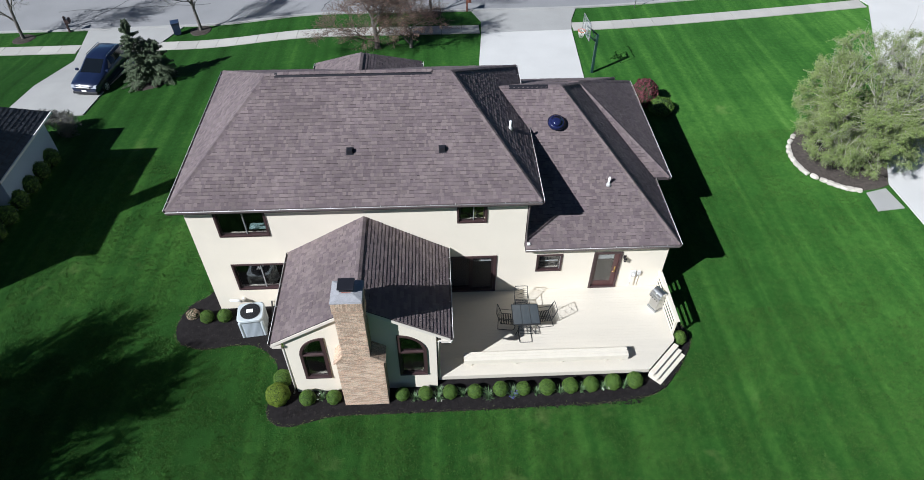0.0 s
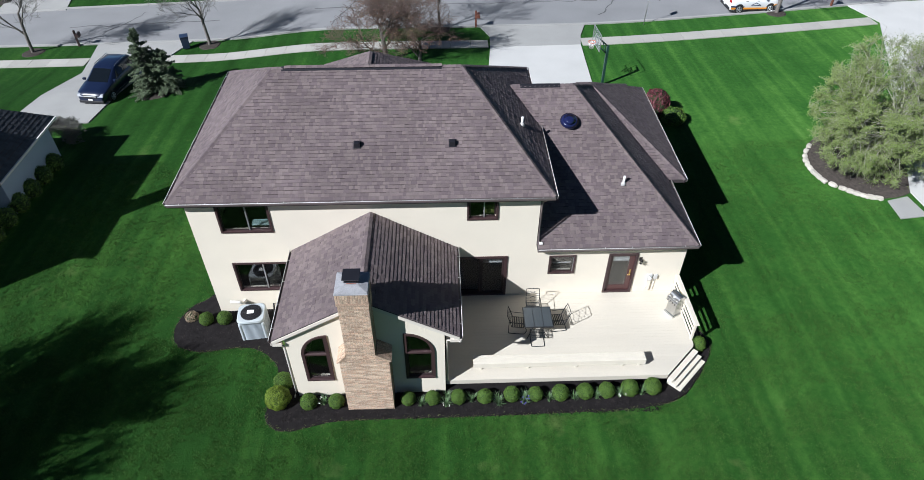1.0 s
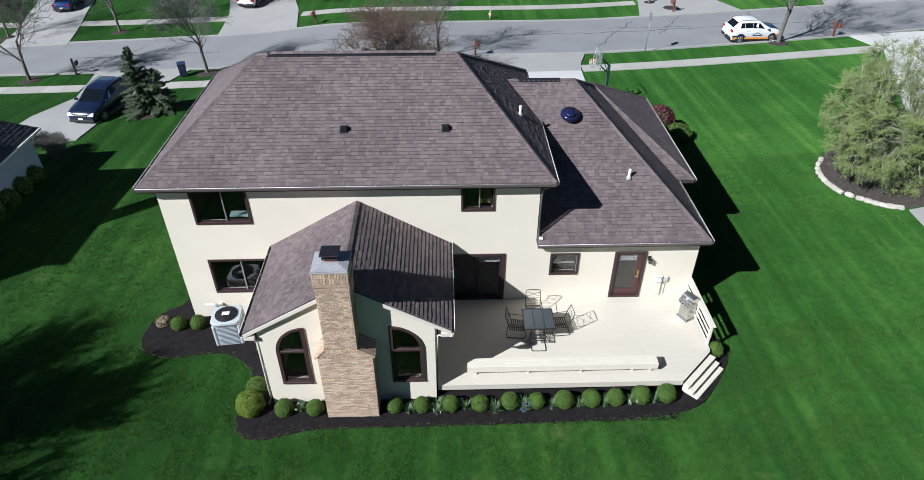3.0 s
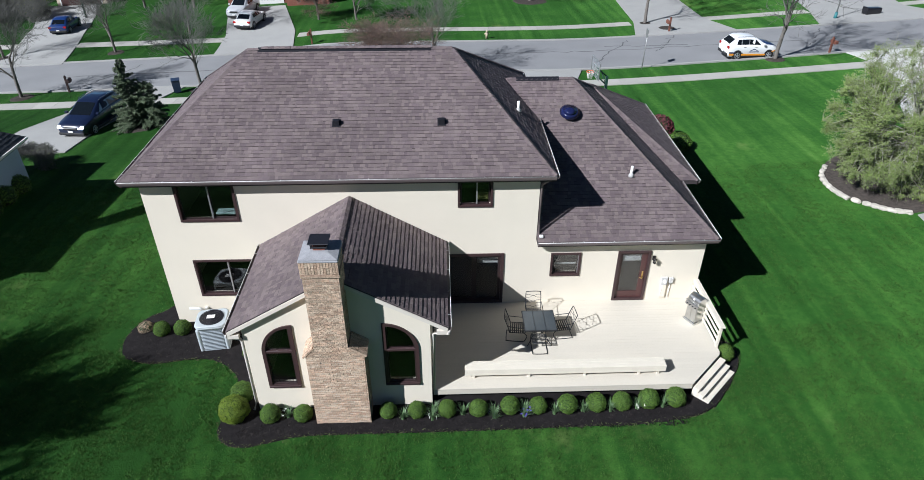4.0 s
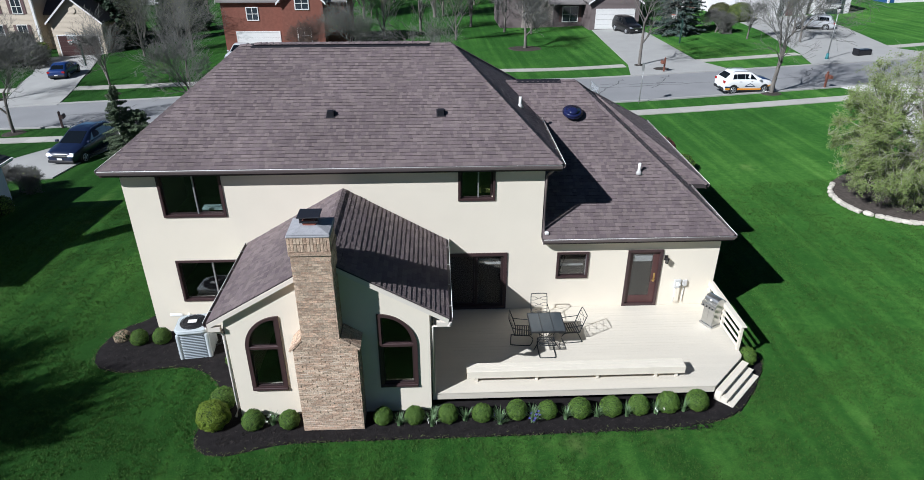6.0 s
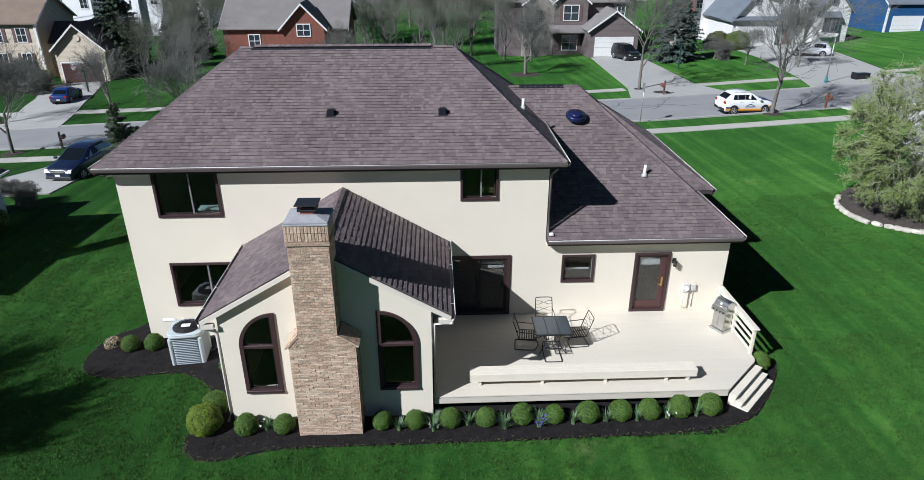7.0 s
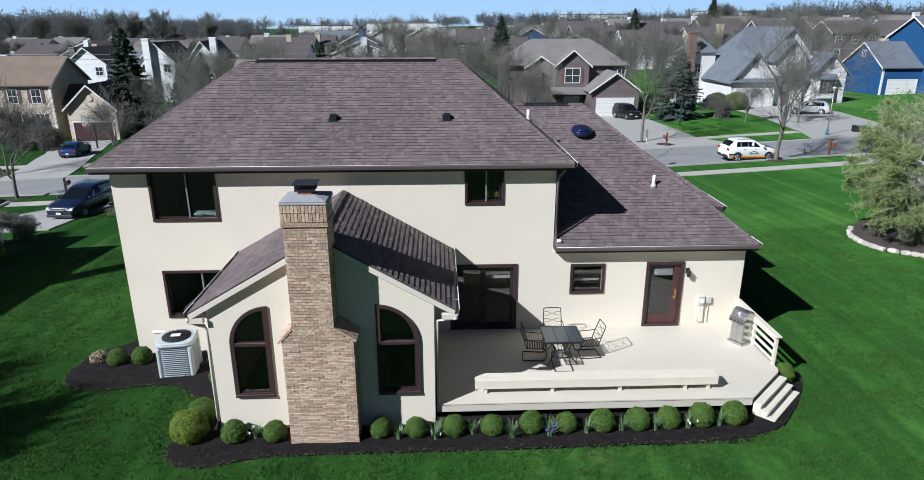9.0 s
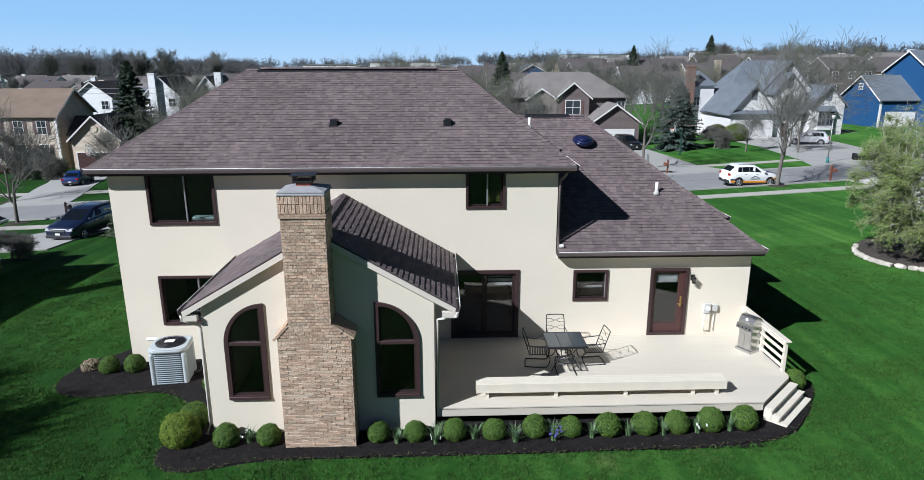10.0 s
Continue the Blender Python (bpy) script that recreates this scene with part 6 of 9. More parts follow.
def tree_ring(x, y, r, seed):
    """A low uneven mound of soil round a trunk or post."""
    rg = random.Random(seed)
    bm = bmesh.new()
    top = bm.verts.new((x, y, ground_z(x, y) + 0.09))
    rings = []
    for k, z in ((0.55, 0.075), (0.85, 0.05), (1.0, -0.03)):
        ring = []
        for i in range(20):
            a = i * math.pi / 10
            q = r * k * (1 + 0.12 * noise.noise((math.cos(a) * 1.5, math.sin(a) * 1.5, seed)) + rg.uniform(-0.03, 0.03))
            px, py = x + q * math.cos(a), y + q * math.sin(a)
            ring.append(bm.verts.new((px, py, ground_z(px, py) + z)))
        rings.append(ring)
    for i in range(20):
        bm.faces.new((top, rings[0][i], rings[0][(i + 1) % 20]))
        for p, q in zip(rings, rings[1:]):
            bm.faces.new((p[i], q[i], q[(i + 1) % 20], p[(i + 1) % 20]))
    tagged(part("mulch_ring", bm, M_DIRT), "round patch of brown mulch under a street tree", "mulch ring", "mulch rings under the trees")


for k, (x, y, r) in enumerate(((-19.3, 29.6, 0.9), (25.1, 30.5, 0.8), (-33.4, 30.2, 0.9), (-1.45, 29.8, 0.9), (-31.4, 42.6, 0.8), (18.7, 44.2, 0.8), (20.1, 41.9, 1.1), (9.2, 57.0, 2.0), (-42.0, 42.8, 0.9), (-20.5, 20.9, 1.3))):
    tree_ring(x, y, r, k)
# the wide flowering crab in the stone-edged bed
def build_crab(m, seed=121):
    """A broad low tree: stems fanning from the ground into a deep rounded crown of fine twigs and new leaves."""
    rg = random.Random(seed)
    tr = thing("crabapple_tree", "broad crabapple in fresh leaf over a stone-edged bed", "tree", m)
    segs, ends = [], []
    c = Vector((0.2, -0.45, 3.45))
    def inside():
        while True:
            d = Vector((rg.uniform(-1, 1), rg.uniform(-1, 1), rg.uniform(-1, 1)))
            if 0.15 < d.length and abs(d.x) ** 2.7 + abs(d.y) ** 2.7 + abs(d.z) ** 2.7 < 1:
                k = 1 + 0.16 * noise.noise(d.normalized() * 2.3)
                return c + Vector((d.x * 3.3, d.y * 3.35, d.z * 3.35 if d.z > 0 else d.z * 3.3)) * k
    def depth(p):
        d = p - c
        return ((abs(d.x) / 3.3) ** 2.7 + (abs(d.y) / 3.35) ** 2.7 + (abs(d.z) / 3.33) ** 2.7) ** (1 / 2.7)
    def run(p, q, r0, r1, level, n=4):
        prev, bend = p, Vector((rg.gauss(0, 0.12), rg.gauss(0, 0.12), rg.uniform(0.05, 0.2))) * (q - p).length
        out = [p]
        for i in range(1, n + 1):
            f = i / n
            s = p.lerp(q, f) + bend * math.sin(f * 3.1416) + Vector((rg.gauss(0, 0.04), rg.gauss(0, 0.04), rg.gauss(0, 0.04)))
            segs.append((prev, s, r0 + (r1 - r0) * (f - 1 / n), r0 + (r1 - r0) * f, level))
            prev = s
            out.append(s)
        return out
    main = []
    for i in range(9):
        a = i * 0.7 + rg.uniform(-0.2, 0.2)
        q = Vector((math.cos(a) * rg.uniform(0.8, 2.2), math.sin(a) * rg.uniform(0.8, 2.2), rg.uniform(2.2, 4.6)))
        main += run(Vector((math.cos(a) * 0.15, math.sin(a) * 0.15, -0.15)), q, 0.11, 0.045, 0, 5)[2:]
    second = []
    for i in range(420):
        q = inside()
        p = min(rg.sample(main, 8), key=lambda s: (s - q).length)
        second += run(p, q, 0.028, 0.010, 2, 4)[1:]
    twigs = []
    while len(twigs) < 20000:
        p = rg.choice(second)
        if rg.random() > depth(p) ** 2:
            continue
        way = ((p - c).normalized() + Vector((rg.gauss(0, 0.7), rg.gauss(0, 0.7), rg.gauss(0.15, 0.7)))).normalized()
        q = p + way * rg.uniform(0.25, 0.75)
        if depth(q) > 1.05:
            q = c + (q - c) * (rg.uniform(0.95, 1.07) / depth(q))
        o = run(p, q, 0.007, 0.0025, 3, 2)
        twigs += list(zip(o, o[1:]))
    for i in range(160):
        p = rg.choice(second)
        if p.z > 4.9:
            run(p, p + Vector((rg.gauss(0, 0.3), rg.gauss(0, 0.3), rg.uniform(1.0, 2.0))), 0.010, 0.004, 3, 3)
    for nm, ok, mt in (("trunk", lambda l: l < 1, M_BARK), ("crown", lambda l: l >= 1, M_CRABTWIG)):
        o = new(nm, skeleton_mesh(nm, segs, mt, ok))
        o.parent = tr
    pts = []
    while len(pts) < 205000:
        a, b = rg.choice(twigs)
        p = a.lerp(b, rg.random()) + Vector((rg.gauss(0, 0.05), rg.gauss(0, 0.05), rg.gauss(0, 0.05)))
        bare = 0.18 + 0.55 * max(0.0, min(1.0, (p.z - 3.6) / 3.0 + 0.14 * p.x)) + 0.25 * max(0.0, 1.4 - p.z) + 0.6 * noise.noise(p * 0.9)
        if rg.random() > bare:
            pts.append((p, (-0.2, -0.2, 1)))
    o = new("leaves", leaf_mesh("leaves", rg, pts, 0.032, M_CRABLEAF))
    o.parent = tr
    tagged(o, "small yellow green spring leaves")
    return tr


M_CRABTWIG = surface("pale grey budding twig", (0.33, 0.31, 0.26), 0.95, 0.2, 4, 40, 0.0)
M_CRABLEAF = surface("fresh yellow green leaf", (0.185, 0.26, 0.062), 0.7, 0.2, 0.8, 20, 0.0, island=0.3, second=(0.17, 0.21, 0.07), spec=0.3)
build_crab(at_ground(20.75, 9.2))
# large bare trees beyond the lawn's edge, whose streaked shade falls on the grass
st = build_tree("shade_tree", "large bare tree at the edge of the back lawn", at_ground(-23.2, -8.6), 131, 11.4, 0.26, M_BUD, 12000, 0.03, group="bare trees at the lawn's edge", levels=6, spread=0.62, lift=0.75, trunk_share=0.32, first=0.3, forks=(3, 4), wobble=0.12, twig=0.012)
copy_thing(st, at_ground(-26.0, -9.3, 130))
copy_thing(st, at_ground(-24.6, -12.9, 220) @ Matrix.Diagonal((1, 1, 0.95, 1)))
copy_thing(st, at_ground(-28.2, -12.4, 20))

M_NEEDLE = surface("spruce needles", (0.062, 0.092, 0.048), 0.8, 0.25, 3, 30, 0.0, island=0.45, second=(0.11, 0.145, 0.075))
M_NEEDLEDARK = surface("dark spruce needles", (0.040, 0.066, 0.036), 0.8, 0.25, 3, 30, 0.0, island=0.45)
M_NEEDLEBLUE = surface("blue spruce needles", (0.055, 0.085, 0.068), 0.8, 0.25, 3, 30, 0.0, island=0.45)


def build_spruce(name, label, m, seed, h, r, material, n=2600, size=0.13, lumps=0.25, dense=20, taper=0.85):
    """A conifer: whorls of drooping boughs, each carrying flat sprays of needles."""
    rg = random.Random(seed)
    tr = thing(name, label, "tree", m)
    part("trunk", tube(bmesh.new(), (0, 0, -0.2), (0, 0, h * 0.95), 0.025 * h, 0.01, 8), M_BARK, tr)
    bm = bmesh.new()
    pts = []
    n_b = int(h * dense)
    for i in range(n_b):
        f = (i + rg.random()) / n_b
        z = 0.2 + f * (h - 0.35)
        a = rg.uniform(0, 6.283)
        length = r * (1 - f) ** taper * rg.uniform(0.6, 1.15) * (1 + lumps * math.sin(a * 2 + seed)) + 0.12
        d = Vector((math.cos(a), math.sin(a), -0.18 + 0.35 * f))
        p = Vector((0, 0, z))
        q = p + d * length
        tube(bm, p, q, 0.012, 0.004, 3, False)
        k = max(4, int(n / n_b * (0.4 + 1.2 * (1 - f))))
        for j in range(k):
            s = rg.uniform(0.25, 1.05)
            w = (1.1 - s) * 0.35 * length
            side = Vector((-d.y, d.x, 0)) * rg.uniform(-w, w)
            pts.append((p.lerp(q, s) + side + Vector((0, 0, rg.uniform(-0.08, 0.05))), (d.x * 0.3, d.y * 0.3, 1)))
    part("boughs", bm, M_BARK, tr)
    o = new("needles", leaf_mesh("needles", rg, pts, size, material))
    o.parent = tr
    tagged(o, "dense needle sprays")
    return tr


build_spruce("spruce_tree", "small green spruce with two leaders on the lawn", at_ground(-20.7, 21.0), 201, 4.5, 1.2, M_NEEDLE, 62000, 0.034, 0.2, 46, 0.8)
build_spruce("spruce_tree", "low green spruce leaning against its taller twin", at_ground(-19.85, 21.3), 204, 2.9, 1.3, M_NEEDLE, 62000, 0.034, 0.2, 56, 0.42)
sp = build_spruce("spruce_tree", "tall dark spruce between the houses", at_ground(-42.6, 71.5), 202, 14.0, 4.0, M_NEEDLEDARK, 46000, 0.2, 0.1, 40)
build_spruce("spruce_tree", "blue green spruce beside a driveway", at_ground(28.6, 62.5), 203, 8.6, 3.2, M_NEEDLEBLUE, 44000, 0.13, 0.1, 48, 0.75)
for x, y, s in ((-37.5, 76, 0.62), (-37.0, 84, 0.75), (12.0, 122, 0.9), (-10.0, 150, 0.5), (75, 168, 0.95), (-27.0, 130, 0.55), (48, 150, 0.8), (-80, 150, 0.8), (-22, 175, 0.6)):
    copy_thing(sp, at_ground(x, y, x * 13) @ Matrix.Diagonal((s, s, s, 1)))
build_shrub("red_shrub", "dark red rounded shrub beside the garage bay", 0.85, 0.9, 3000, 0.06, M_REDLEAF, at_ground(11.5, 15.6), 51)
build_shrub("green_shrub", "dark green rounded shrub beside the garage bay", 0.75, 0.5, 2400, 0.05, M_LEAF, at_ground(12.3, 14.5), 52)
hb = build_shrub("brown_shrub", "clipped oval olive brown bush on the lawn", 1.55, 1.3, 9000, 0.06, surface("olive brown leaf", (0.085, 0.085, 0.032), 0.7, 0.2, 4, 20, 0.0, island=0.4), at_ground(37.5, 71.6), 53)
gb = build_shrub("golden_shrub", "clipped oval yellow green bush on the lawn", 1.6, 1.35, 9000, 0.06, surface("olive green leaf", (0.095, 0.125, 0.022), 0.7, 0.2, 4, 20, 0.0, island=0.4), at_ground(39.5, 69.9), 54)
hb2 = build_tree("bare_shrub", "bare twiggy shrub with few buds", at_ground(-24.1, 14.95) @ Matrix.Diagonal((1.95, 1.5, 1.45, 1)), 55, 2.1, 0.035, M_BUD, 500, 0.02, group="bare twiggy shrubs", levels=6, spread=1.1, lift=0.25, trunk_share=0.22, first=0.0, forks=(3, 4), twig=0.004)
for x, y, s in ((-47.6, 58.7, 2.0), (-50.0, 61.0, 2.4), (-52.0, 63.5, 2.2), (33.2, 62.0, 1.7)):
    copy_thing(hb2, at_ground(x, y, x * 31) @ Matrix.Diagonal((s, s, s, 1)))
dk = build_shrub("dark_shrub", "dark shaded shrub along the neighbour's wall", 0.5, 0.55, 1000, 0.06, M_LEAF, at_ground(-23.05, 11.8), 56, "shrubs along the neighbour's wall")
for i in range(1, 7):
    copy_thing(dk, at_ground(-23.05 - 0.02 * i, 11.8 - 1.25 * i, 50 * i))

# stone-edged bed under the crabapple
bed("mulch_bed", "weathered grey brown mulch bed under the crabapple", [(19.3, 11.6), (18.45, 10.2), (18.2, 8.9), (18.4, 7.9), (19.0, 7.15), (19.7, 6.45), (20.6, 6.1), (22.2, 6.6), (23.2, 9.0), (22.6, 11.8), (20.9, 12.6)], 0.05, 3, surface("weathered brown mulch", (0.085, 0.072, 0.062), 0.95, 0.5, 6, 50, 1.0, spec=0.1))
M_STONE = surface("pale limestone", (0.50, 0.46, 0.39), 0.9, 0.2, 6, 40, 0.6, per_object=0.15)
edge = thing("stone_edging", "edging of rough pale limestone blocks round the bed", "edging")
rg = random.Random(61)
curve = arc_pts([(19.2, 11.4, 0), (18.3, 10.1, 0), (18.05, 8.9, 0), (18.25, 7.75, 0), (18.85, 7.0, 0), (19.6, 6.3, 0), (20.45, 5.98, 0)], False, 6)
d = 0.0
for a, b in zip(curve, curve[1:]):
    d += (b - a).length
    if d < 0.33:
        continue
    d = 0.0
    st = bmesh.new()
    bmesh.ops.create_icosphere(st, subdivisions=2, radius=1)
    k = rg.uniform(0.9, 1.25)
    for v in st.verts:
        n_ = noise.noise(v.co * 1.7 + Vector((b.x * 5, b.y * 3, 0)))
        v.co = Vector((max(-0.8, min(0.8, v.co.x)) * 0.23 * k, max(-0.75, min(0.75, v.co.y)) * 0.16, max(-0.7, min(0.7, v.co.z)) * 0.13)) * (1 + 0.35 * n_)
    way = math.degrees(math.atan2((b - a).y, (b - a).x))
    o = part("stone", st, M_STONE, edge)
    o.matrix_basis = at_ground(b.x, b.y, way + rg.uniform(-14, 14), 0.08)
strip("pavement", "small pale concrete slab beside the driveway", "slab", M_CONCRETE, [((20.55, 5.85), (21.65, 6.1)), ((20.45, 4.45), (21.8, 4.55))], 0.05)
strip("driveway", "bright concrete driveway of the neighbouring house", "driveway", M_DRIVE, [((22.15, 1.5), (31, 1.5)), ((22.0, 6.5), (31, 6.5)), ((27.0, 17.0), (36, 17.0)), ((31.7, 27.6), (38, 27.6)), ((31.0, 31.4), (40, 31.4))], 0.06)


# ---- walks and far drives ----
def slabs(name, f, x0, x1, label, half=0.66, gap=0.012, length=1.52):
    """A pavement of single concrete slabs."""
    w = thing(name, label, "pavement", kind="structure")
    x = x0
    while x < x1 - 0.5:
        bm = bmesh.new()
        a, b = x + gap, min(x + length, x1) - gap
        q = [(a, f(a) - half), (b, f(b) - half), (b, f(b) + half), (a, f(a) + half)]
        prism(bm, [(u, v, ground_z(u, v) + 0.055) for u, v in q], (0, 0, -0.2))
        part("slab", bm, M_WALK, w)
        x += length


M_WALK = surface("pale pavement slab", (0.40, 0.385, 0.345), 0.9, 0.1, 0.8, 30, 0.15, per_object=0.07, spec=0.25)
PL = "pale concrete pavement slabs along the street"
slabs("pavement", near_walk, -60, -27.9, PL)
slabs("pavement", near_walk, -22.0, 2.1, PL)
slabs("pavement", near_walk, 9.05, 31.4, PL)
slabs("pavement", far_walk, -60, -41.8, PL)
slabs("pavement", far_walk, -36.4, -21.6, PL)
slabs("pavement", far_walk, -14.6, 17.6, PL)
slabs("pavement", far_walk, 24.4, 35.5, PL)
slabs("pavement", far_walk, 44.6, 60, PL)
for pts in ([((-41.5, 39.6), (-35.0, 39.6)), ((-42.5, 46), (-36.5, 46)), ((-45.0, 54), (-38.8, 54)), ((-50.5, 66), (-43.0, 66))],
            [((-21.4, 39.4), (-14.2, 39.4)), ((-22.0, 46), (-15.2, 46)), ((-25.0, 58.3), (-18.6, 58.3))],
            [((16.6, 39.6), (26.0, 39.6)), ((17.8, 45), (24.6, 45)), ((19.6, 69), (25.8, 69))],
            [((33.6, 40.2), (47.0, 40.6)), ((35.4, 46), (44.8, 46)), ((38.5, 61), (48.5, 61)), ((39.6, 71.9), (49.8, 71.9))]):
    strip("driveway", "pale concrete driveway across the street", "driveway", M_CONCRETE, pts, 0.065)
M_CRACK = surface("dark road seam", (0.10, 0.10, 0.10), 0.9, 0.2, 3, 40, 0.1)
rg = random.Random(5)
bm = bmesh.new()
for x0, x1, y0, y1 in ((11.5, 15.5, 32.2, 38.4), (13, 20, 36.6, 36.0), (17, 20, 34.5, 39.2), (-33, -20, 35.2, 34.9), (-12, 0, 34.9, 35.1), (0, 12, 35.1, 35.3), (12, 30, 35.3, 35.6), (-30, -27, 31.5, 38), (-10, -8, 31, 38.6), (24.5, 26.5, 32.5, 39.4), (29, 33, 33, 39)):
    n = 14
    prev = None
    for i in range(n + 1):
        f = i / n
        x, y = x0 + (x1 - x0) * f + rg.gauss(0, 0.12), y0 + (y1 - y0) * f + rg.gauss(0, 0.12)
        z = ground_z(x, y) + 0.026
        w = rg.uniform(0.03, 0.07)
        dx, dy = (y1 - y0), -(x1 - x0)
        l = math.hypot(dx, dy)
        cur = (bm.verts.new((x - dx / l * w, y - dy / l * w, z)), bm.verts.new((x + dx / l * w, y + dy / l * w, z)))
        if prev:
            bm.faces.new((prev[0], prev[1], cur[1], cur[0]))
        prev = cur
tagged(part("road_seams", bm, M_CRACK), "dark sealed cracks in the road", "road", kind="structure")


# ---- street furniture and cars ----
M_POST = surface("dark stained post", (0.05, 0.03, 0.028), 0.6, 0.2, 4, 50, 0.1)
M_REDPOST = surface("rust brown painted post", (0.17, 0.065, 0.042), 0.6, 0.2, 4, 50, 0.1)


def build_mailbox(m, material, label):
    mb = thing("mailbox", label, "mailbox", m)
    part("post", rbox(bmesh.new(), -0.07, 0.07, -0.07, 0.07, -0.1, 1.25, 0.01), material, mb)
    part("finial", tube(bmesh.new(), (0, 0, 1.25), (0, 0, 1.36), 0.10, 0.02, 4), material, mb)
    bm = bmesh.new()
    out = [(-0.11, 0, 0.82), (0.11, 0, 0.82)] + [(0.11 * math.cos(a * math.pi / 8), 0, 0.96 + 0.11 * math.sin(a * math.pi / 8)) for a in range(9)]
    prism(bm, [(x, -0.3, z) for x, _, z in out], (0, 0.65, 0))
    bm.transform(Matrix.Translation((0.2, 0, 0)))
    part("box", bm, material, mb)
    part("bracket", rbox(bmesh.new(), 0.07, 0.32, -0.2, 0.25, 0.78, 0.815, 0.005), material, mb)
    return mb


build_mailbox(at_ground(-30.1, 31.0, 10), M_POST, "dark brown mailbox on a wooden post")
mbr = build_mailbox(at_ground(29.7, 31.2, 10), M_REDPOST, "rust brown mailbox on a wooden post")
copy_thing(mbr, at_ground(1.35, 30.0, 0))
copy_thing(mbr, at_ground(19.9, 40.6, 180))
copy_thing(mbr, at_ground(-12.6, 40.3, 180))

M_BIN = surface("dark blue plastic bin", (0.02, 0.035, 0.075), 0.5, 0.15, 4, 40, 0.05)
wb = thing("wheelie_bin", "dark blue wheeled rubbish bin at the kerb", "bin", at_ground(-21.0, 29.2, 20, 0.05))
bm = bmesh.new()
for z0, z1, a, b in ((0.05, 0.95, 0.24, 0.29),):
    lo = [bm.verts.new((sx * a, sy * a, z0)) for sx, sy in ((-1, -1), (1, -1), (1, 1), (-1, 1))]
    hi = [bm.verts.new((sx * b, sy * b, z1)) for sx, sy in ((-1, -1), (1, -1), (1, 1), (-1, 1))]
    bm.faces.new(lo[::-1])
    bm.faces.new(hi)
    for i in range(4):
        bm.faces.new((lo[i], lo[(i + 1) % 4], hi[(i + 1) % 4], hi[i]))
part("body", bm, M_BIN, wb)
part("lid", rbox(bmesh.new(), -0.31, 0.31, -0.33, 0.33, 0.95, 1.02, 0.02), M_BIN, wb)
for sx in (-0.22, 0.22):
    part("wheel", tube(bmesh.new(), (sx - 0.03, 0.27, 0.1), (sx + 0.03, 0.27, 0.1), 0.1, n=14), M_IRON, wb)
M_BAG = surface("black plastic bin bag", (0.012, 0.012, 0.015), 0.3, 0.3, 6, 30, 0.4)
bag = thing("rubbish_bin", "black rubbish container lying at the kerb", "bin", at_ground(40.0, 43.2, 10))
part("body", rbox(bmesh.new(), -0.8, 0.8, -0.35, 0.35, 0.0, 0.62, 0.12, 2), M_BAG, bag)
part("lid", rbox(bmesh.new(), -0.85, -0.7, -0.36, 0.36, 0.1, 0.7, 0.03), M_BAG, bag)

M_GREYPOST = surface("galvanised post", (0.42, 0.42, 0.41), 0.45, 0.1, 6, 60, 0.03, metal=0.7)
sg = thing("sign_post", "thin metal post with a small sign", "sign", at_ground(14.4, 29.6))
part("post", tube(bmesh.new(), (0, 0, -0.1), (0.06, 0, 3.1), 0.03, n=8), M_GREYPOST, sg)
part("sign_plate", rbox(bmesh.new(), -0.02, 0.02, -0.23, 0.23, 2.5, 3.1, 0.004), M_GREYPOST, sg, "small grey sign seen from its edge")
hy = thing("fire_hydrant", "small faded buff fire hydrant on the verge", "hydrant", at_ground(3.2, 40.4))
M_HYD = surface("faded hydrant paint", (0.42, 0.36, 0.24), 0.5, 0.1, 6, 60, 0.05)
bm = tube(bmesh.new(), (0, 0, 0), (0, 0, 0.55), 0.12, n=12)
tube(bm, (0, 0, 0.55), (0, 0, 0.75), 0.14, 0.04, 12)
tube(bm, (-0.22, 0, 0.42), (0.22, 0, 0.42), 0.06, n=8)
part("body", bm, M_HYD, hy)
M_TEAL = surface("teal lamp post paint", (0.03, 0.16, 0.17), 0.5, 0.1, 5, 50, 0.04)


def build_lamp(m, label, h=4.2):
    lp = thing("street_lamp", label, "lamp post", m)
    part("base", tube(bmesh.new(), (0, 0, -0.1), (0, 0, 0.6), 0.17, 0.12, 12), M_TEAL, lp, "teal painted base")
    part("post", tube(bmesh.new(), (0, 0, 0.6), (0, 0, h), 0.06, 0.045, 10), M_GREYPOST, lp)
    part("lantern", tube(bmesh.new(), (0, 0, h), (0, 0, h + 0.4), 0.12, 0.2, 8), M_GREYBOX, lp, "pale lantern")
    part("cap", tube(bmesh.new(), (0, 0, h + 0.4), (0, 0, h + 0.6), 0.22, 0.03, 8), M_IRON, lp)
    return lp


build_lamp(at_ground(36.0, 42.2), "grey street lamp with teal base")

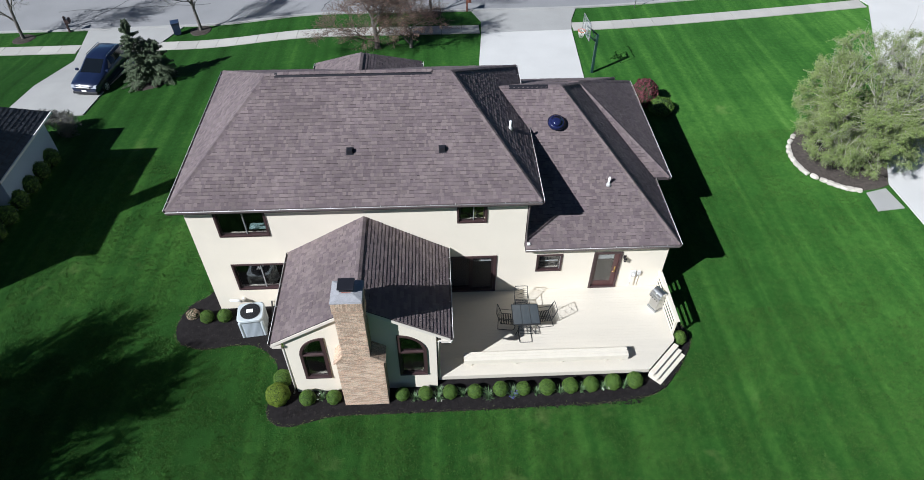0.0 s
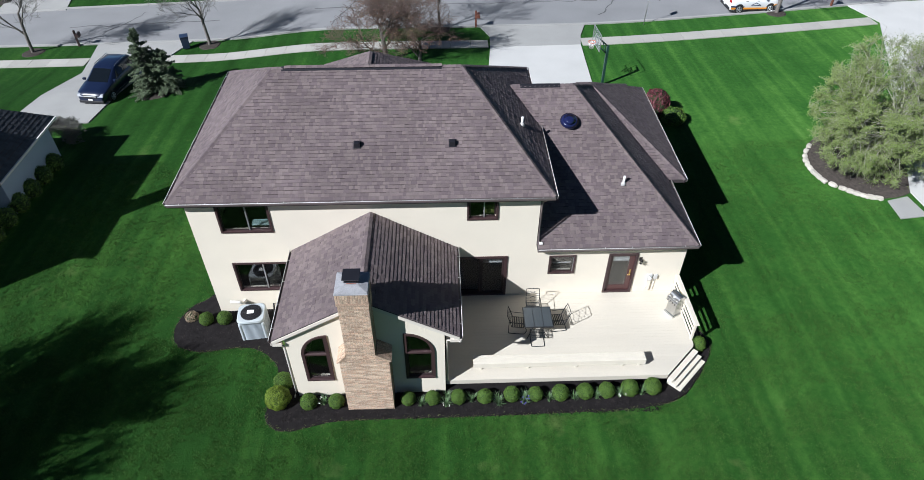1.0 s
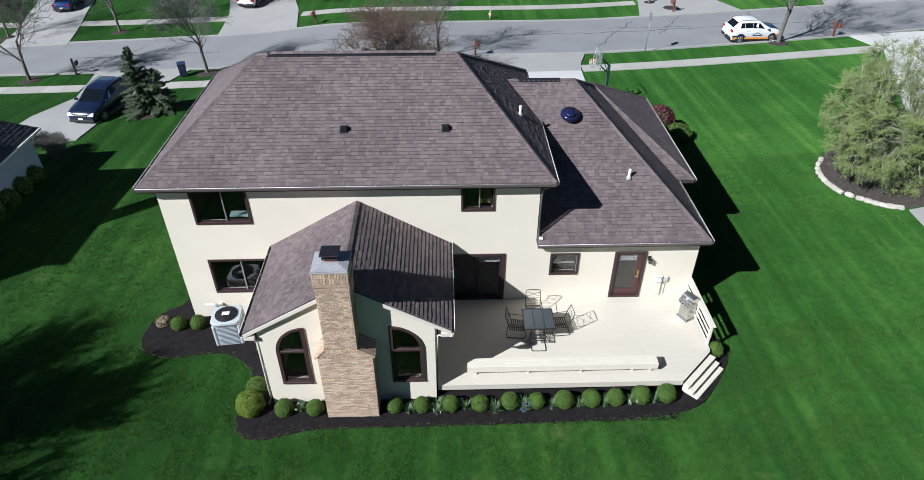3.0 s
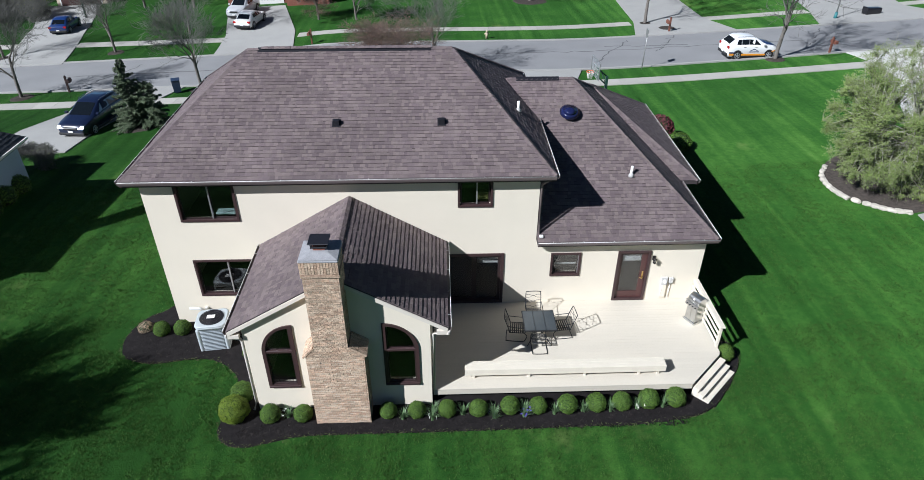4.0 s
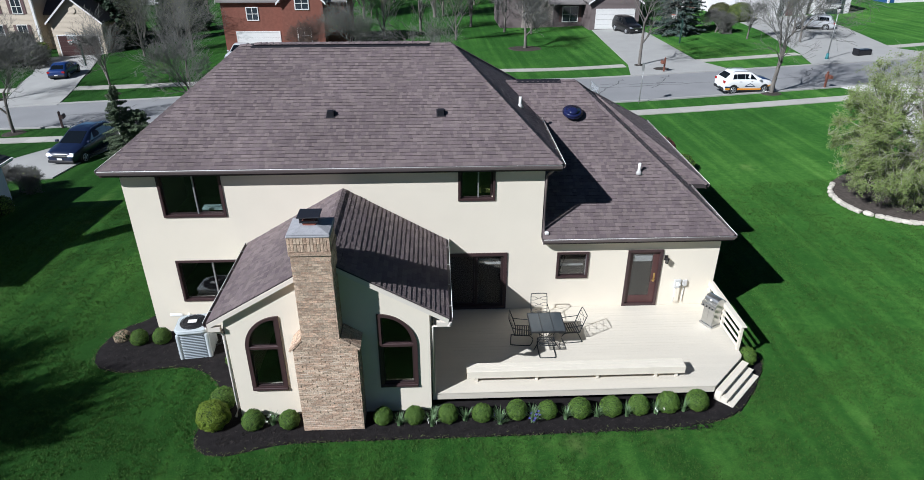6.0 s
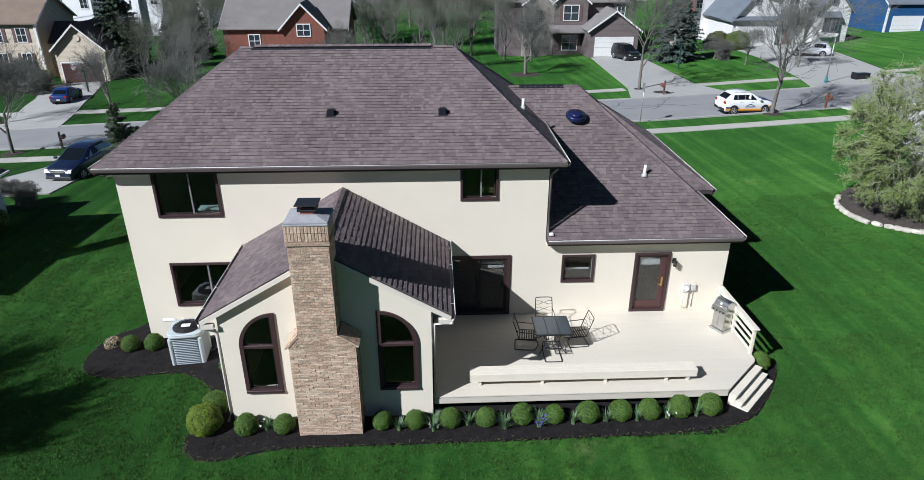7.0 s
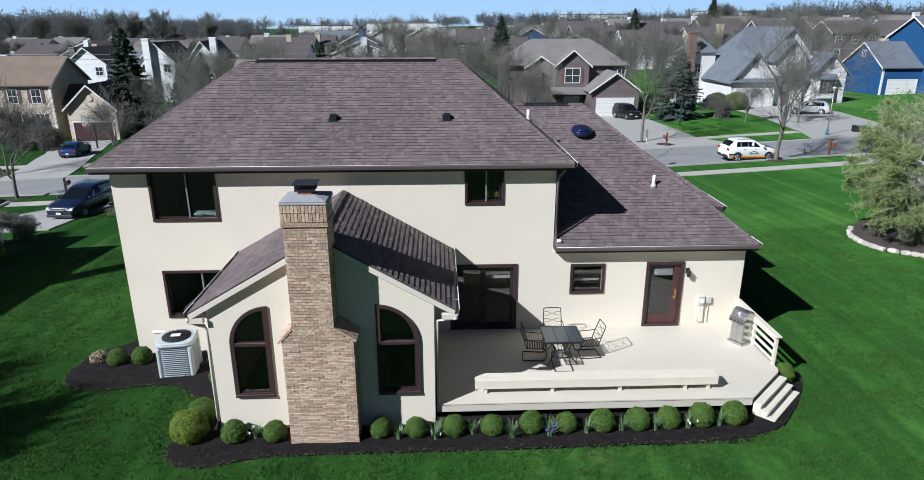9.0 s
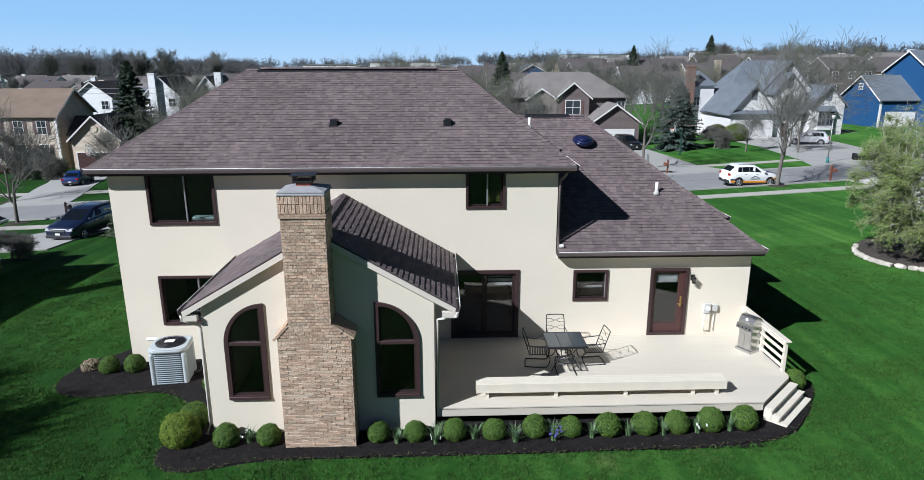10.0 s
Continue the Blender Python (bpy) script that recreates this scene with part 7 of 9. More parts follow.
M_NET = surface("white net cord", (0.8, 0.78, 0.74), 0.8, 0.05, 5, 40, 0.0)
M_GREENPOLE = surface("dark green pole paint", (0.015, 0.045, 0.035), 0.45, 0.15, 5, 40, 0.04)
M_ORANGE = surface("orange rim paint", (0.65, 0.10, 0.03), 0.45, 0.1, 5, 40, 0.03)
M_BOARD = bpy.data.materials.new("clear backboard")
M_BOARD.use_nodes = True
qb = M_BOARD.node_tree.nodes["Principled BSDF"]
qb.inputs["Base Color"].default_value = (0.75, 0.85, 0.88, 1)
qb.inputs["Transmission Weight"].default_value = 0.8
qb.inputs["Roughness"].default_value = 0.1
qb.inputs["Alpha"].default_value = 0.22


def build_hoop(m, label, pole):
    """A basketball hoop; it faces -x."""
    hp = thing("basketball_hoop", label, "basketball hoop", m)
    part("pole", rbox(bmesh.new(), -0.08, 0.08, -0.08, 0.08, -0.1, 2.75, 0.015), pole, hp)
    part("arm", pipe(bmesh.new(), [(0, 0, 2.7), (-0.75, 0, 3.35)], 0.05), pole, hp)
    part("arm", pipe(bmesh.new(), [(0, 0, 2.2), (-0.75, 0, 2.85)], 0.05), pole, hp)
    part("strut", pipe(bmesh.new(), [(0.1, 0, 1.9), (-0.35, 0, 2.95)], 0.03), pole, hp)
    b = part("backboard", box(bmesh.new(), -0.80, -0.77, -0.82, 0.82, 2.77, 3.78), M_BOARD, hp, "clear backboard")
    b.visible_shadow = False
    bm = bmesh.new()
    for y0, y1, z0, z1 in ((-0.85, 0.85, 3.78, 3.81), (-0.85, 0.85, 2.74, 2.77), (-0.85, -0.82, 2.77, 3.78), (0.82, 0.85, 2.77, 3.78), (-0.3, 0.3, 3.42, 3.46), (-0.3, 0.3, 3.0, 3.04), (-0.3, -0.26, 3.04, 3.42), (0.26, 0.3, 3.04, 3.42)):
        rbox(bm, -0.81, -0.765, y0, y1, z0, z1, 0.004)
    part("board_frame", bm, M_GREYPOST, b, "thin grey steel board frame and target lines")
    part("rim", pipe(bmesh.new(), [(-1.08 + 0.23 * math.cos(a * math.pi / 8), 0.23 * math.sin(a * math.pi / 8), 3.05) for a in range(16)], 0.016, 6, True), M_ORANGE, hp, "orange rim")
    bm = bmesh.new()
    for a in range(12):
        for s in (1, -1):
            t0, t1 = a * math.pi / 6, (a + s) * math.pi / 6
            pipe(bm, [(-1.08 + 0.22 * math.cos(t0), 0.22 * math.sin(t0), 3.04), (-1.08 + 0.13 * math.cos(t1), 0.13 * math.sin(t1), 2.62)], 0.008, 4)
    part("net", bm, M_NET, hp, "white net")
    return hp


hoop = build_hoop(at_ground(9.15, 19.7, 4), "basketball hoop on a dark green pole beside the driveway", M_GREENPOLE)
copy_thing(hoop, at_ground(26.6, 55.6, -15))
copy_thing(hoop, at_ground(-40.9, 57.5, 60))

M_TYRE = surface("black tyre rubber", (0.012, 0.012, 0.012), 0.8, 0.2, 8, 60, 0.1)
M_RIM = surface("silver wheel rim", (0.55, 0.56, 0.57), 0.3, 0.1, 8, 60, 0.02, metal=0.9)
M_CARGLASS = surface("dark car glass", (0.006, 0.008, 0.010), 0.04, 0.1, 2, 30, 0.0, spec=0.8)
M_LIGHT = surface("clear headlight", (0.3, 0.32, 0.35), 0.1, 0.05, 5, 40, 0.0, spec=0.9)
M_TAIL = surface("red tail light", (0.35, 0.01, 0.01), 0.15, 0.1, 5, 40, 0.0)
M_CHROME = surface("chrome trim", (0.75, 0.75, 0.75), 0.12, 0.05, 5, 40, 0.0, metal=1.0)
M_PLASTIC = surface("black bumper plastic", (0.02, 0.02, 0.022), 0.6, 0.1, 6, 50, 0.03)


def car_paint(name, color):
    m = surface(name, color, 0.3, 0.04, 2, 200, 0.0, spec=0.5)
    m.node_tree.nodes["Principled BSDF"].inputs["Coat Weight"].default_value = 0.4
    return m


def loft(bm, rings):
    vs = [[bm.verts.new(p) for p in r] for r in rings]
    n = len(rings[0])
    for a, b in zip(vs, vs[1:]):
        for i in range(n):
            j = (i + 1) % n
            f = bm.faces.new((a[i], a[j], b[j], b[i]))
            f.smooth = True
    bm.faces.new(vs[0][::-1])
    bm.faces.new(vs[-1])
    return bm


def build_car(name, label, m, paint, L=4.6, W=1.85, H=1.68, hood=0.98, belt=1.02, cab=(-0.46, 0.17), roof=(-0.36, 0.03), rails=False):
    """A car along x, its front towards +x: one lofted shell, panes let in on it, wheel arches, lamps, trim."""
    c = thing(name, label, "car", m)
    h = W / 2
    x0b, x1b, x0t, x1t = cab[0] * L, (cab[1] + 0.09) * L, roof[0] * L, roof[1] * L
    # stations: x, underside, belt, top, half width at the belt, half width at the top
    tail = belt - 0.04 if x0b < -0.44 * L else belt - 0.02
    rows = [(-0.5 * L, 0.42, tail - 0.26, tail - 0.20, 0.84, 0.70), (-0.488 * L, 0.33, tail - 0.12, tail - 0.05, 0.92, 0.76)]
    if x0b > -0.47 * L:
        rows.append((max(-0.47 * L, x0b - 0.5), 0.28, belt - 0.06, belt + 0.0, 0.96, 0.80))
    rows += [(x0b, 0.26, belt - 0.03, belt + 0.03, 0.975, 0.80), (x0t - 0.12, 0.23, belt, H - 0.14, 0.99, 0.72), (x0t + 0.12, 0.22, belt, H - 0.03, 1.0, 0.72), ((x0t + x1t) / 2, 0.22, belt, H, 1.0, 0.73),
             (x1t - 0.18, 0.22, belt, H - 0.03, 1.0, 0.72), (x1t + 0.08, 0.22, belt - 0.005, H - 0.11, 1.0, 0.71), (x1b, 0.22, hood + 0.0, hood + 0.05, 0.995, 0.80), (0.38 * L, 0.24, hood - 0.09, hood - 0.03, 0.975, 0.78),
             (0.445 * L, 0.27, hood - 0.17, hood - 0.09, 0.94, 0.74), (0.485 * L, 0.32, hood - 0.33, hood - 0.21, 0.86, 0.68), (0.5 * L, 0.42, hood - 0.44, hood - 0.36, 0.78, 0.60)]
    def at(x):
        for p, q in zip(rows, rows[1:]):
            if p[0] <= x <= q[0]:
                f = (x - p[0]) / (q[0] - p[0])
                return [u + (v - u) * f for u, v in zip(p, q)]
    def ring(x, lo, be, top, wb, wt):
        wb, wt = wb * h, wt * h
        half = [(wb * 0.90, lo), (wb * 0.985, lo + 0.15), (wb, lo + (be - lo) * 0.62), (wb * 0.985, be - 0.03), (wb * 0.955, be), (wt + 0.03, top - 0.05), (wt - 0.05, top - 0.005), (wt * 0.5, top + 0.012)]
        return [(x, -y, z) for y, z in half] + [(x, y, z) for y, z in half[::-1]]
    part("body", loft(bmesh.new(), [ring(*r) for r in rows]), paint, c)
    def flank(x, f, sy, out=0.007):
        _, lo, be, top, wb, wt = at(x)
        a, b = Vector((x, wb * h * 0.955, be)), Vector((x, wt * h + 0.03, top - 0.05))
        p = a.lerp(b, f)
        return Vector((p.x, sy * (p.y + out), p.z + 0.002))
    def lid(x, f, out=0.008):
        _, lo, be, top, wb, wt = at(x)
        return Vector((x, f * (wt * h - 0.05), top + out + 0.012 * (1 - abs(f))))
    def panel(pts, off):
        return prism(bmesh.new(), pts, off)
    # windscreen and rear window, in strips across
    for xa, xb, nm in ((x1t + 0.10, x1b - 0.05, "windscreen"), (x0b + 0.05, x0t - 0.13, "rear_window")):
        bm = bmesh.new()
        cols = [(lid(xa, f / 4 * 0.93), lid(xb, f / 4 * 0.93)) for f in range(-4, 5)]
        vs = [(bm.verts.new(p), bm.verts.new(q)) for p, q in cols]
        lo = [(bm.verts.new(p - Vector((0, 0, 0.012))), bm.verts.new(q - Vector((0, 0, 0.012)))) for p, q in cols]
        for i in range(8):
            bm.faces.new((vs[i][0], vs[i][1], vs[i + 1][1], vs[i + 1][0]))
        for i, j in ((0, 0), (8, 8)):
            bm.faces.new((vs[i][0], vs[i][1], lo[i][1], lo[i][0]))
        part(nm, bm, M_CARGLASS, c, "dark tinted car glass")
    # pale strip laid on the glass as a painted reflection
    part("dashboard", rbox(bmesh.new(), x1b - 0.16, x1b - 0.04, -h * 0.5, h * 0.5, hood + 0.062, hood + 0.068, 0.002), M_GREYBOX, c, "pale glare along the foot of the windscreen")
    span = x1t - x0t
    cuts = [(x1t - 0.02, x1t - span * 0.37), (x1t - span * 0.385, x1t - span * 0.76), (x1t - span * 0.775, x0t + 0.10)]
    if span < 1.7:
        cuts = [(x1t - 0.02, x1t - span * 0.51), (x1t - span * 0.53, x0t + 0.06)]
    for sy in (-1, 1):
        for k, (xf, xr) in enumerate(cuts):
            lead = 0.24 * (x1b - x1t) + 0.2 if k == 0 else 0.0
            trail = -0.16 if k == len(cuts) - 1 else 0.0
            pts = [flank(xf + lead, 0.10, sy), flank(xr + trail * 0.6, 0.10, sy), flank(xr, 0.84, sy), flank(xf, 0.84, sy)]
            part("side_window", panel(pts, (0, -sy * 0.01, 0)), M_CARGLASS, c, "dark tinted car glass")
        part("mirror", rbox(bmesh.new(), x1b - 0.42, x1b - 0.26, min(sy * h * 0.96, sy * (h + 0.17)), max(sy * h * 0.96, sy * (h + 0.17)), belt + 0.0, belt + 0.15, 0.04, 2), paint, c)
        y0, y1 = sorted((sy * h * 0.46, sy * h * 0.86))
        part("headlight", prism(bmesh.new(), [(0.465 * L, y0, hood - 0.34), (0.499 * L, y0, hood - 0.34), (0.478 * L, y0, hood - 0.20), (0.42 * L, y0, hood - 0.16)], (0, y1 - y0, 0)), M_LIGHT, c, "clear headlight")
        y0, y1 = sorted((sy * h * 0.62, sy * h * 0.95))
        part("tail_light", rbox(bmesh.new(), -L * 0.498, -L * 0.455, y0, y1, belt - 0.26, belt - 0.06, 0.02), M_TAIL, c, "red tail light")
        part("sill", rbox(bmesh.new(), -L * 0.24, L * 0.24, min(sy * h * 0.94, sy * (h + 0.006)), max(sy * h * 0.94, sy * (h + 0.006)), 0.24, 0.36, 0.02), M_PLASTIC, c, "black sill moulding")
        for k in (0.02, -0.2):
            part("door_handle", rbox(bmesh.new(), k * L, k * L + 0.2, min(sy * h * 0.98, sy * (h + 0.018)), max(sy * h * 0.98, sy * (h + 0.018)), belt - 0.16, belt - 0.125, 0.008), M_CHROME, c)
        if rails:
            part("roof_rail", pipe(bmesh.new(), [(x0t + 0.05, sy * h * 0.70, H - 0.04), (x0t + 0.15, sy * h * 0.70, H + 0.035), (x1t - 0.25, sy * h * 0.70, H + 0.035), (x1t - 0.15, sy * h * 0.70, H - 0.04)], 0.018), M_CHROME, c)
        for fx in (-0.305, 0.315):
            part("wheel_arch", tube(bmesh.new(), (fx * L, sy * (h - 0.3), 0.36), (fx * L, sy * (h + 0.003), 0.36), 0.41, n=24), M_PLASTIC, c, "black wheel arch")
            wl = part("wheel", tube(bmesh.new(), (fx * L, sy * (h - 0.23), 0.34), (fx * L, sy * (h + 0.012), 0.34), 0.345, n=28), M_TYRE, c, "black tyre")
            bm = tube(bmesh.new(), (fx * L, sy * (h - 0.05), 0.34), (fx * L, sy * (h + 0.016), 0.34), 0.245, 0.24, 20)
            part("rim", bm, M_PLASTIC, wl, "dark wheel well")
            bm = pipe(bmesh.new(), [(fx * L + 0.225 * math.cos(a * math.pi / 10), sy * (h + 0.018), 0.34 + 0.225 * math.sin(a * math.pi / 10)) for a in range(20)], 0.02, 5, True)
            for a in range(5):
                t = a * 2 * math.pi / 5 + 0.3
                tube(bm, (fx * L, sy * (h + 0.022), 0.34), (fx * L + 0.22 * math.cos(t), sy * (h + 0.022), 0.34 + 0.22 * math.sin(t)), 0.05, 0.034, 6)
            part("spokes", bm, M_RIM, wl, "silver five-spoke rim")
    part("bumper", rbox(bmesh.new(), L * 0.46, L * 0.508, -h * 0.84, h * 0.84, 0.26, 0.44, 0.04, 2), M_PLASTIC, c, "black lower bumper")
    part("bumper", rbox(bmesh.new(), -L * 0.509, -L * 0.46, -h * 0.88, h * 0.88, 0.30, 0.52, 0.04, 2), M_PLASTIC, c, "black lower bumper")
    part("grille", rbox(bmesh.new(), L * 0.47, L * 0.506, -h * 0.44, h * 0.44, hood - 0.42, hood - 0.24, 0.015), M_PLASTIC, c, "black grille")
    part("grille_bar", rbox(bmesh.new(), L * 0.48, L * 0.509, -h * 0.46, h * 0.46, hood - 0.33, hood - 0.27, 0.01), M_CHROME, c, "chrome grille bar")
    for sx in (-0.512, 0.511):
        part("number_plate", rbox(bmesh.new(), L * sx - 0.006, L * sx + 0.006, -0.16, 0.16, 0.47, 0.59, 0.003), M_PVC, c, "plain white plate")
    return c


P_NAVY = car_paint("dark navy car paint", (0.008, 0.014, 0.040))
P_WHITE = car_paint("white car paint", (0.78, 0.78, 0.77))
P_BLUE = car_paint("blue car paint", (0.012, 0.035, 0.14))
P_SILVER = car_paint("silver car paint", (0.48, 0.49, 0.50))
P_BLACK = car_paint("black car paint", (0.008, 0.008, 0.009))
P_ORANGE = surface("orange decal", (0.75, 0.30, 0.03), 0.3, 0.05, 4, 50, 0.0)
P_NAVYD = surface("navy decal", (0.012, 0.03, 0.09), 0.3, 0.05, 4, 50, 0.0)
build_car("car", "dark navy sport utility car on a concrete drive", at_ground(-23.75, 21.85, -98, 0.06), P_NAVY, 4.9, 1.98, 1.70, 1.04, 1.08, rails=True)
suv = build_car("car", "white sport utility car with navy and orange bands", at_ground(23.35, 31.75, 2.5, 0.02) @ Matrix.Diagonal((0.91, 1, 1, 1)), P_WHITE, 4.5, 1.86, 1.68, 1.06, 1.12, cab=(-0.475, 0.165), roof=(-0.34, 0.045), rails=True)
for sy in (-1, 1):
    y0, y1 = sorted((sy * 0.926, sy * 0.938))
    bm = bmesh.new()
    prism(bm, [(-2.15, y0, 0.50), (1.0, y0, 0.44), (1.9, y0, 0.72), (1.9, y0, 0.66), (1.05, y0, 0.32), (-2.1, y0, 0.36)][:6], (0, y1 - y0, 0))
    part("decal", bm, P_ORANGE, suv, "orange side band")
    bm = bmesh.new()
    prism(bm, [(-2.15, y0, 0.64), (-0.9, y0, 0.56), (-0.9, y0, 0.52), (-2.15, y0, 0.53)], (0, y1 - y0, 0))
    part("decal", bm, P_NAVYD, suv, "navy side band")
    bm = bmesh.new()
    prism(bm, [(-0.35, y0, 0.68), (0.05, y0, 0.86), (0.45, y0, 0.68), (0.36, y0, 0.68), (0.05, y0, 0.80), (-0.26, y0, 0.68)], (0, y1 - y0, 0))
    box(bm, -0.35, 0.5, y0, y1, 0.59, 0.645)
    part("decal", bm, P_NAVYD, suv, "dark roof-shaped mark over a bar")
bm = loft(bmesh.new(), [[(x, -0.66, z), (x, 0.66, z), (x, 0.66, z + 0.014), (x, -0.66, z + 0.014)] for x, z in ((1.16, 1.128), (1.71, 1.05), (2.0, 0.985), (2.17, 0.87))])
part("bonnet_decal", bm, P_NAVYD, suv, "navy bonnet film")
build_car("car", "blue saloon car parked on a drive", at_ground(-40.3, 51.8, -97, 0.06), P_BLUE, 4.5, 1.8, 1.46, 0.92, 0.95, cab=(-0.40, 0.17), roof=(-0.24, 0.06)).matrix_basis = at_ground(-40.3, 51.8, 97, 0.06)
build_car("car", "white saloon car parked on a drive", at_ground(-20.3, 49.4, 82, 0.06), P_WHITE, 4.6, 1.82, 1.46, 0.92, 0.95, cab=(-0.40, 0.17), roof=(-0.24, 0.06))
build_car("pickup", "silver pickup truck parked before a garage", at_ground(-22.4, 54.8, -98, 0.06), P_SILVER, 5.2, 1.95, 1.82, 1.12, 1.15, cab=(-0.20, 0.17), roof=(-0.14, 0.05))
build_car("car", "black off-road car parked before a garage", at_ground(23.4, 66.0, -75, 0.06), P_BLACK, 4.5, 1.95, 1.85, 1.1, 1.15, cab=(-0.49, 0.14), roof=(-0.46, 0.03))
build_car("car", "silver estate car parked on a drive", at_ground(44.4, 60.5, 150, 0.06), P_SILVER, 4.6, 1.85, 1.66, 1.0, 1.02, rails=True)


# ---- houses across the street and beyond ----
M_WHITETRIM = surface("white trim paint", (0.76, 0.75, 0.72), 0.5, 0.05, 3, 50, 0.03)
M_FARGLASS = surface("dark house window glass", (0.03, 0.04, 0.05), 0.08, 0.2, 0.5, 4, 0.0, spec=0.8)


def roofing(name, color):
    return surface(name, color, 0.92, 0.2, 0.5, 9, 0.6, stretch=(1, 1, 2.2), spec=0.2)


R_BROWN, R_TAN, R_GREY, R_LIGHT = roofing("brown grey roof", (0.100, 0.087, 0.087)), roofing("tan roof", (0.20, 0.155, 0.12)), roofing("weathered grey roof", (0.19, 0.175, 0.165)), roofing("blue grey roof", (0.135, 0.155, 0.178))
S_TAN, S_WHITE, S_BLUE, S_GREY = clapboard("tan clapboard", (0.43, 0.36, 0.265)), clapboard("white clapboard", (0.66, 0.67, 0.67)), clapboard("blue clapboard", (0.012, 0.066, 0.175)), clapboard("brown grey clapboard", (0.13, 0.105, 0.10))
S_PALE = surface("pale render", (0.66, 0.65, 0.63), 0.9, 0.06, 1, 40, 0.1)
S_REDBRICK = surface("red brick", (0.20, 0.075, 0.05), 0.9, 0.25, 3, 30, 0.3)
S_STONE = surface("mixed field stone", (0.30, 0.26, 0.23), 0.9, 0.5, 3, 8, 0.6)
# door brown deepened in place of the tree shadow lying on it
M_DARKDOOR = surface("shade-darkened brown garage door", (0.055, 0.022, 0.02), 0.6, 0.15, 3, 30, 0.05)
M_SHUTTER = surface("mauve brown shutter", (0.14, 0.085, 0.08), 0.6, 0.1, 4, 40, 0.05)


def gable_block(parent, x0, x1, y0, y1, z0, ze, rise, axis, wall, roof, over=0.35, hipped=False, trim=M_WHITETRIM):
    """One block of a house: walls, a gable (ridge along axis) or hip roof, white rakes."""
    bm = box(bmesh.new(), x0, x1, y0, y1, z0, ze)
    xm, ym = (x0 + x1) / 2, (y0 + y1) / 2
    if not hipped:
        if axis == "y":
            prism(bm, [(x0, y0, ze), (x1, y0, ze), (xm, y0, ze + rise)], (0, y1 - y0, 0))
        else:
            prism(bm, [(x0, y0, ze), (x0, y1, ze), (x0, ym, ze + rise)], (x1 - x0, 0, 0))
    part("wall", bm, wall, parent)
    bm = bmesh.new()
    t = 0.14
    if hipped:
        hx = min((x1 - x0), (y1 - y0)) / 2 * 0.92
        if x1 - x0 >= y1 - y0:
            hip_body(bm, x0 - over, x1 + over, y0 - over, y1 + over, ze, ze + rise, x0 + hx, x1 - hx, ym, t)
        else:
            e = [(x0 - over, y0 - over, ze), (x1 + over, y0 - over, ze), (x1 + over, y1 + over, ze), (x0 - over, y1 + over, ze)]
            ev, lv = [bm.verts.new(p) for p in e], [bm.verts.new((p[0], p[1], ze - t)) for p in e]
            a, b = bm.verts.new((xm, y0 + hx, ze + rise)), bm.verts.new((xm, y1 - hx, ze + rise))
            for f in ((ev[0], ev[1], a), (ev[1], ev[2], b, a), (ev[2], ev[3], b), (ev[3], ev[0], a, b)):
                bm.faces.new(f)
            for i in range(4):
                bm.faces.new((lv[i], lv[(i + 1) % 4], ev[(i + 1) % 4], ev[i]))
            bm.faces.new(lv[::-1])
        part("roof", bm, roof, parent)
        return
    if axis == "y":
        s = rise / (xm - x0)
        lowz = ze - over * s
        for sgn, xe in ((-1, x0 - over), (1, x1 + over)):
            prism(bm, [(xe, y0 - over, lowz), (xm, y0 - over, ze + rise), (xm, y0 - over, ze + rise + t), (xe, y0 - over, lowz + t)], (0, y1 - y0 + 2 * over, 0))
            for yy in (y0 - over - 0.04, y1 + over):
                rk = prism(bmesh.new(), [(xe, yy, lowz + t * 0.7), (xm, yy, ze + rise + t * 0.7), (xm, yy, ze + rise - 0.14), (xe, yy, lowz - 0.14)], (0, 0.04, 0))
                part("rake_board", rk, trim, parent)
    else:
        s = rise / (ym - y0)
        lowz = ze - over * s
        for sgn, ye in ((-1, y0 - over), (1, y1 + over)):
            prism(bm, [(x0 - over, ye, lowz), (x0 - over, ym, ze + rise), (x0 - over, ym, ze + rise + t), (x0 - over, ye, lowz + t)], (x1 - x0 + 2 * over, 0, 0))
            for xx in (x0 - over - 0.04, x1 + over):
                rk = prism(bmesh.new(), [(xx, ye, lowz + t * 0.7), (xx, ym, ze + rise + t * 0.7), (xx, ym, ze + rise - 0.14), (xx, ye, lowz - 0.14)], (0.04, 0, 0))
                part("rake_board", rk, trim, parent)
    part("roof", bm, roof, parent)


WINDOW_MESHES = {}


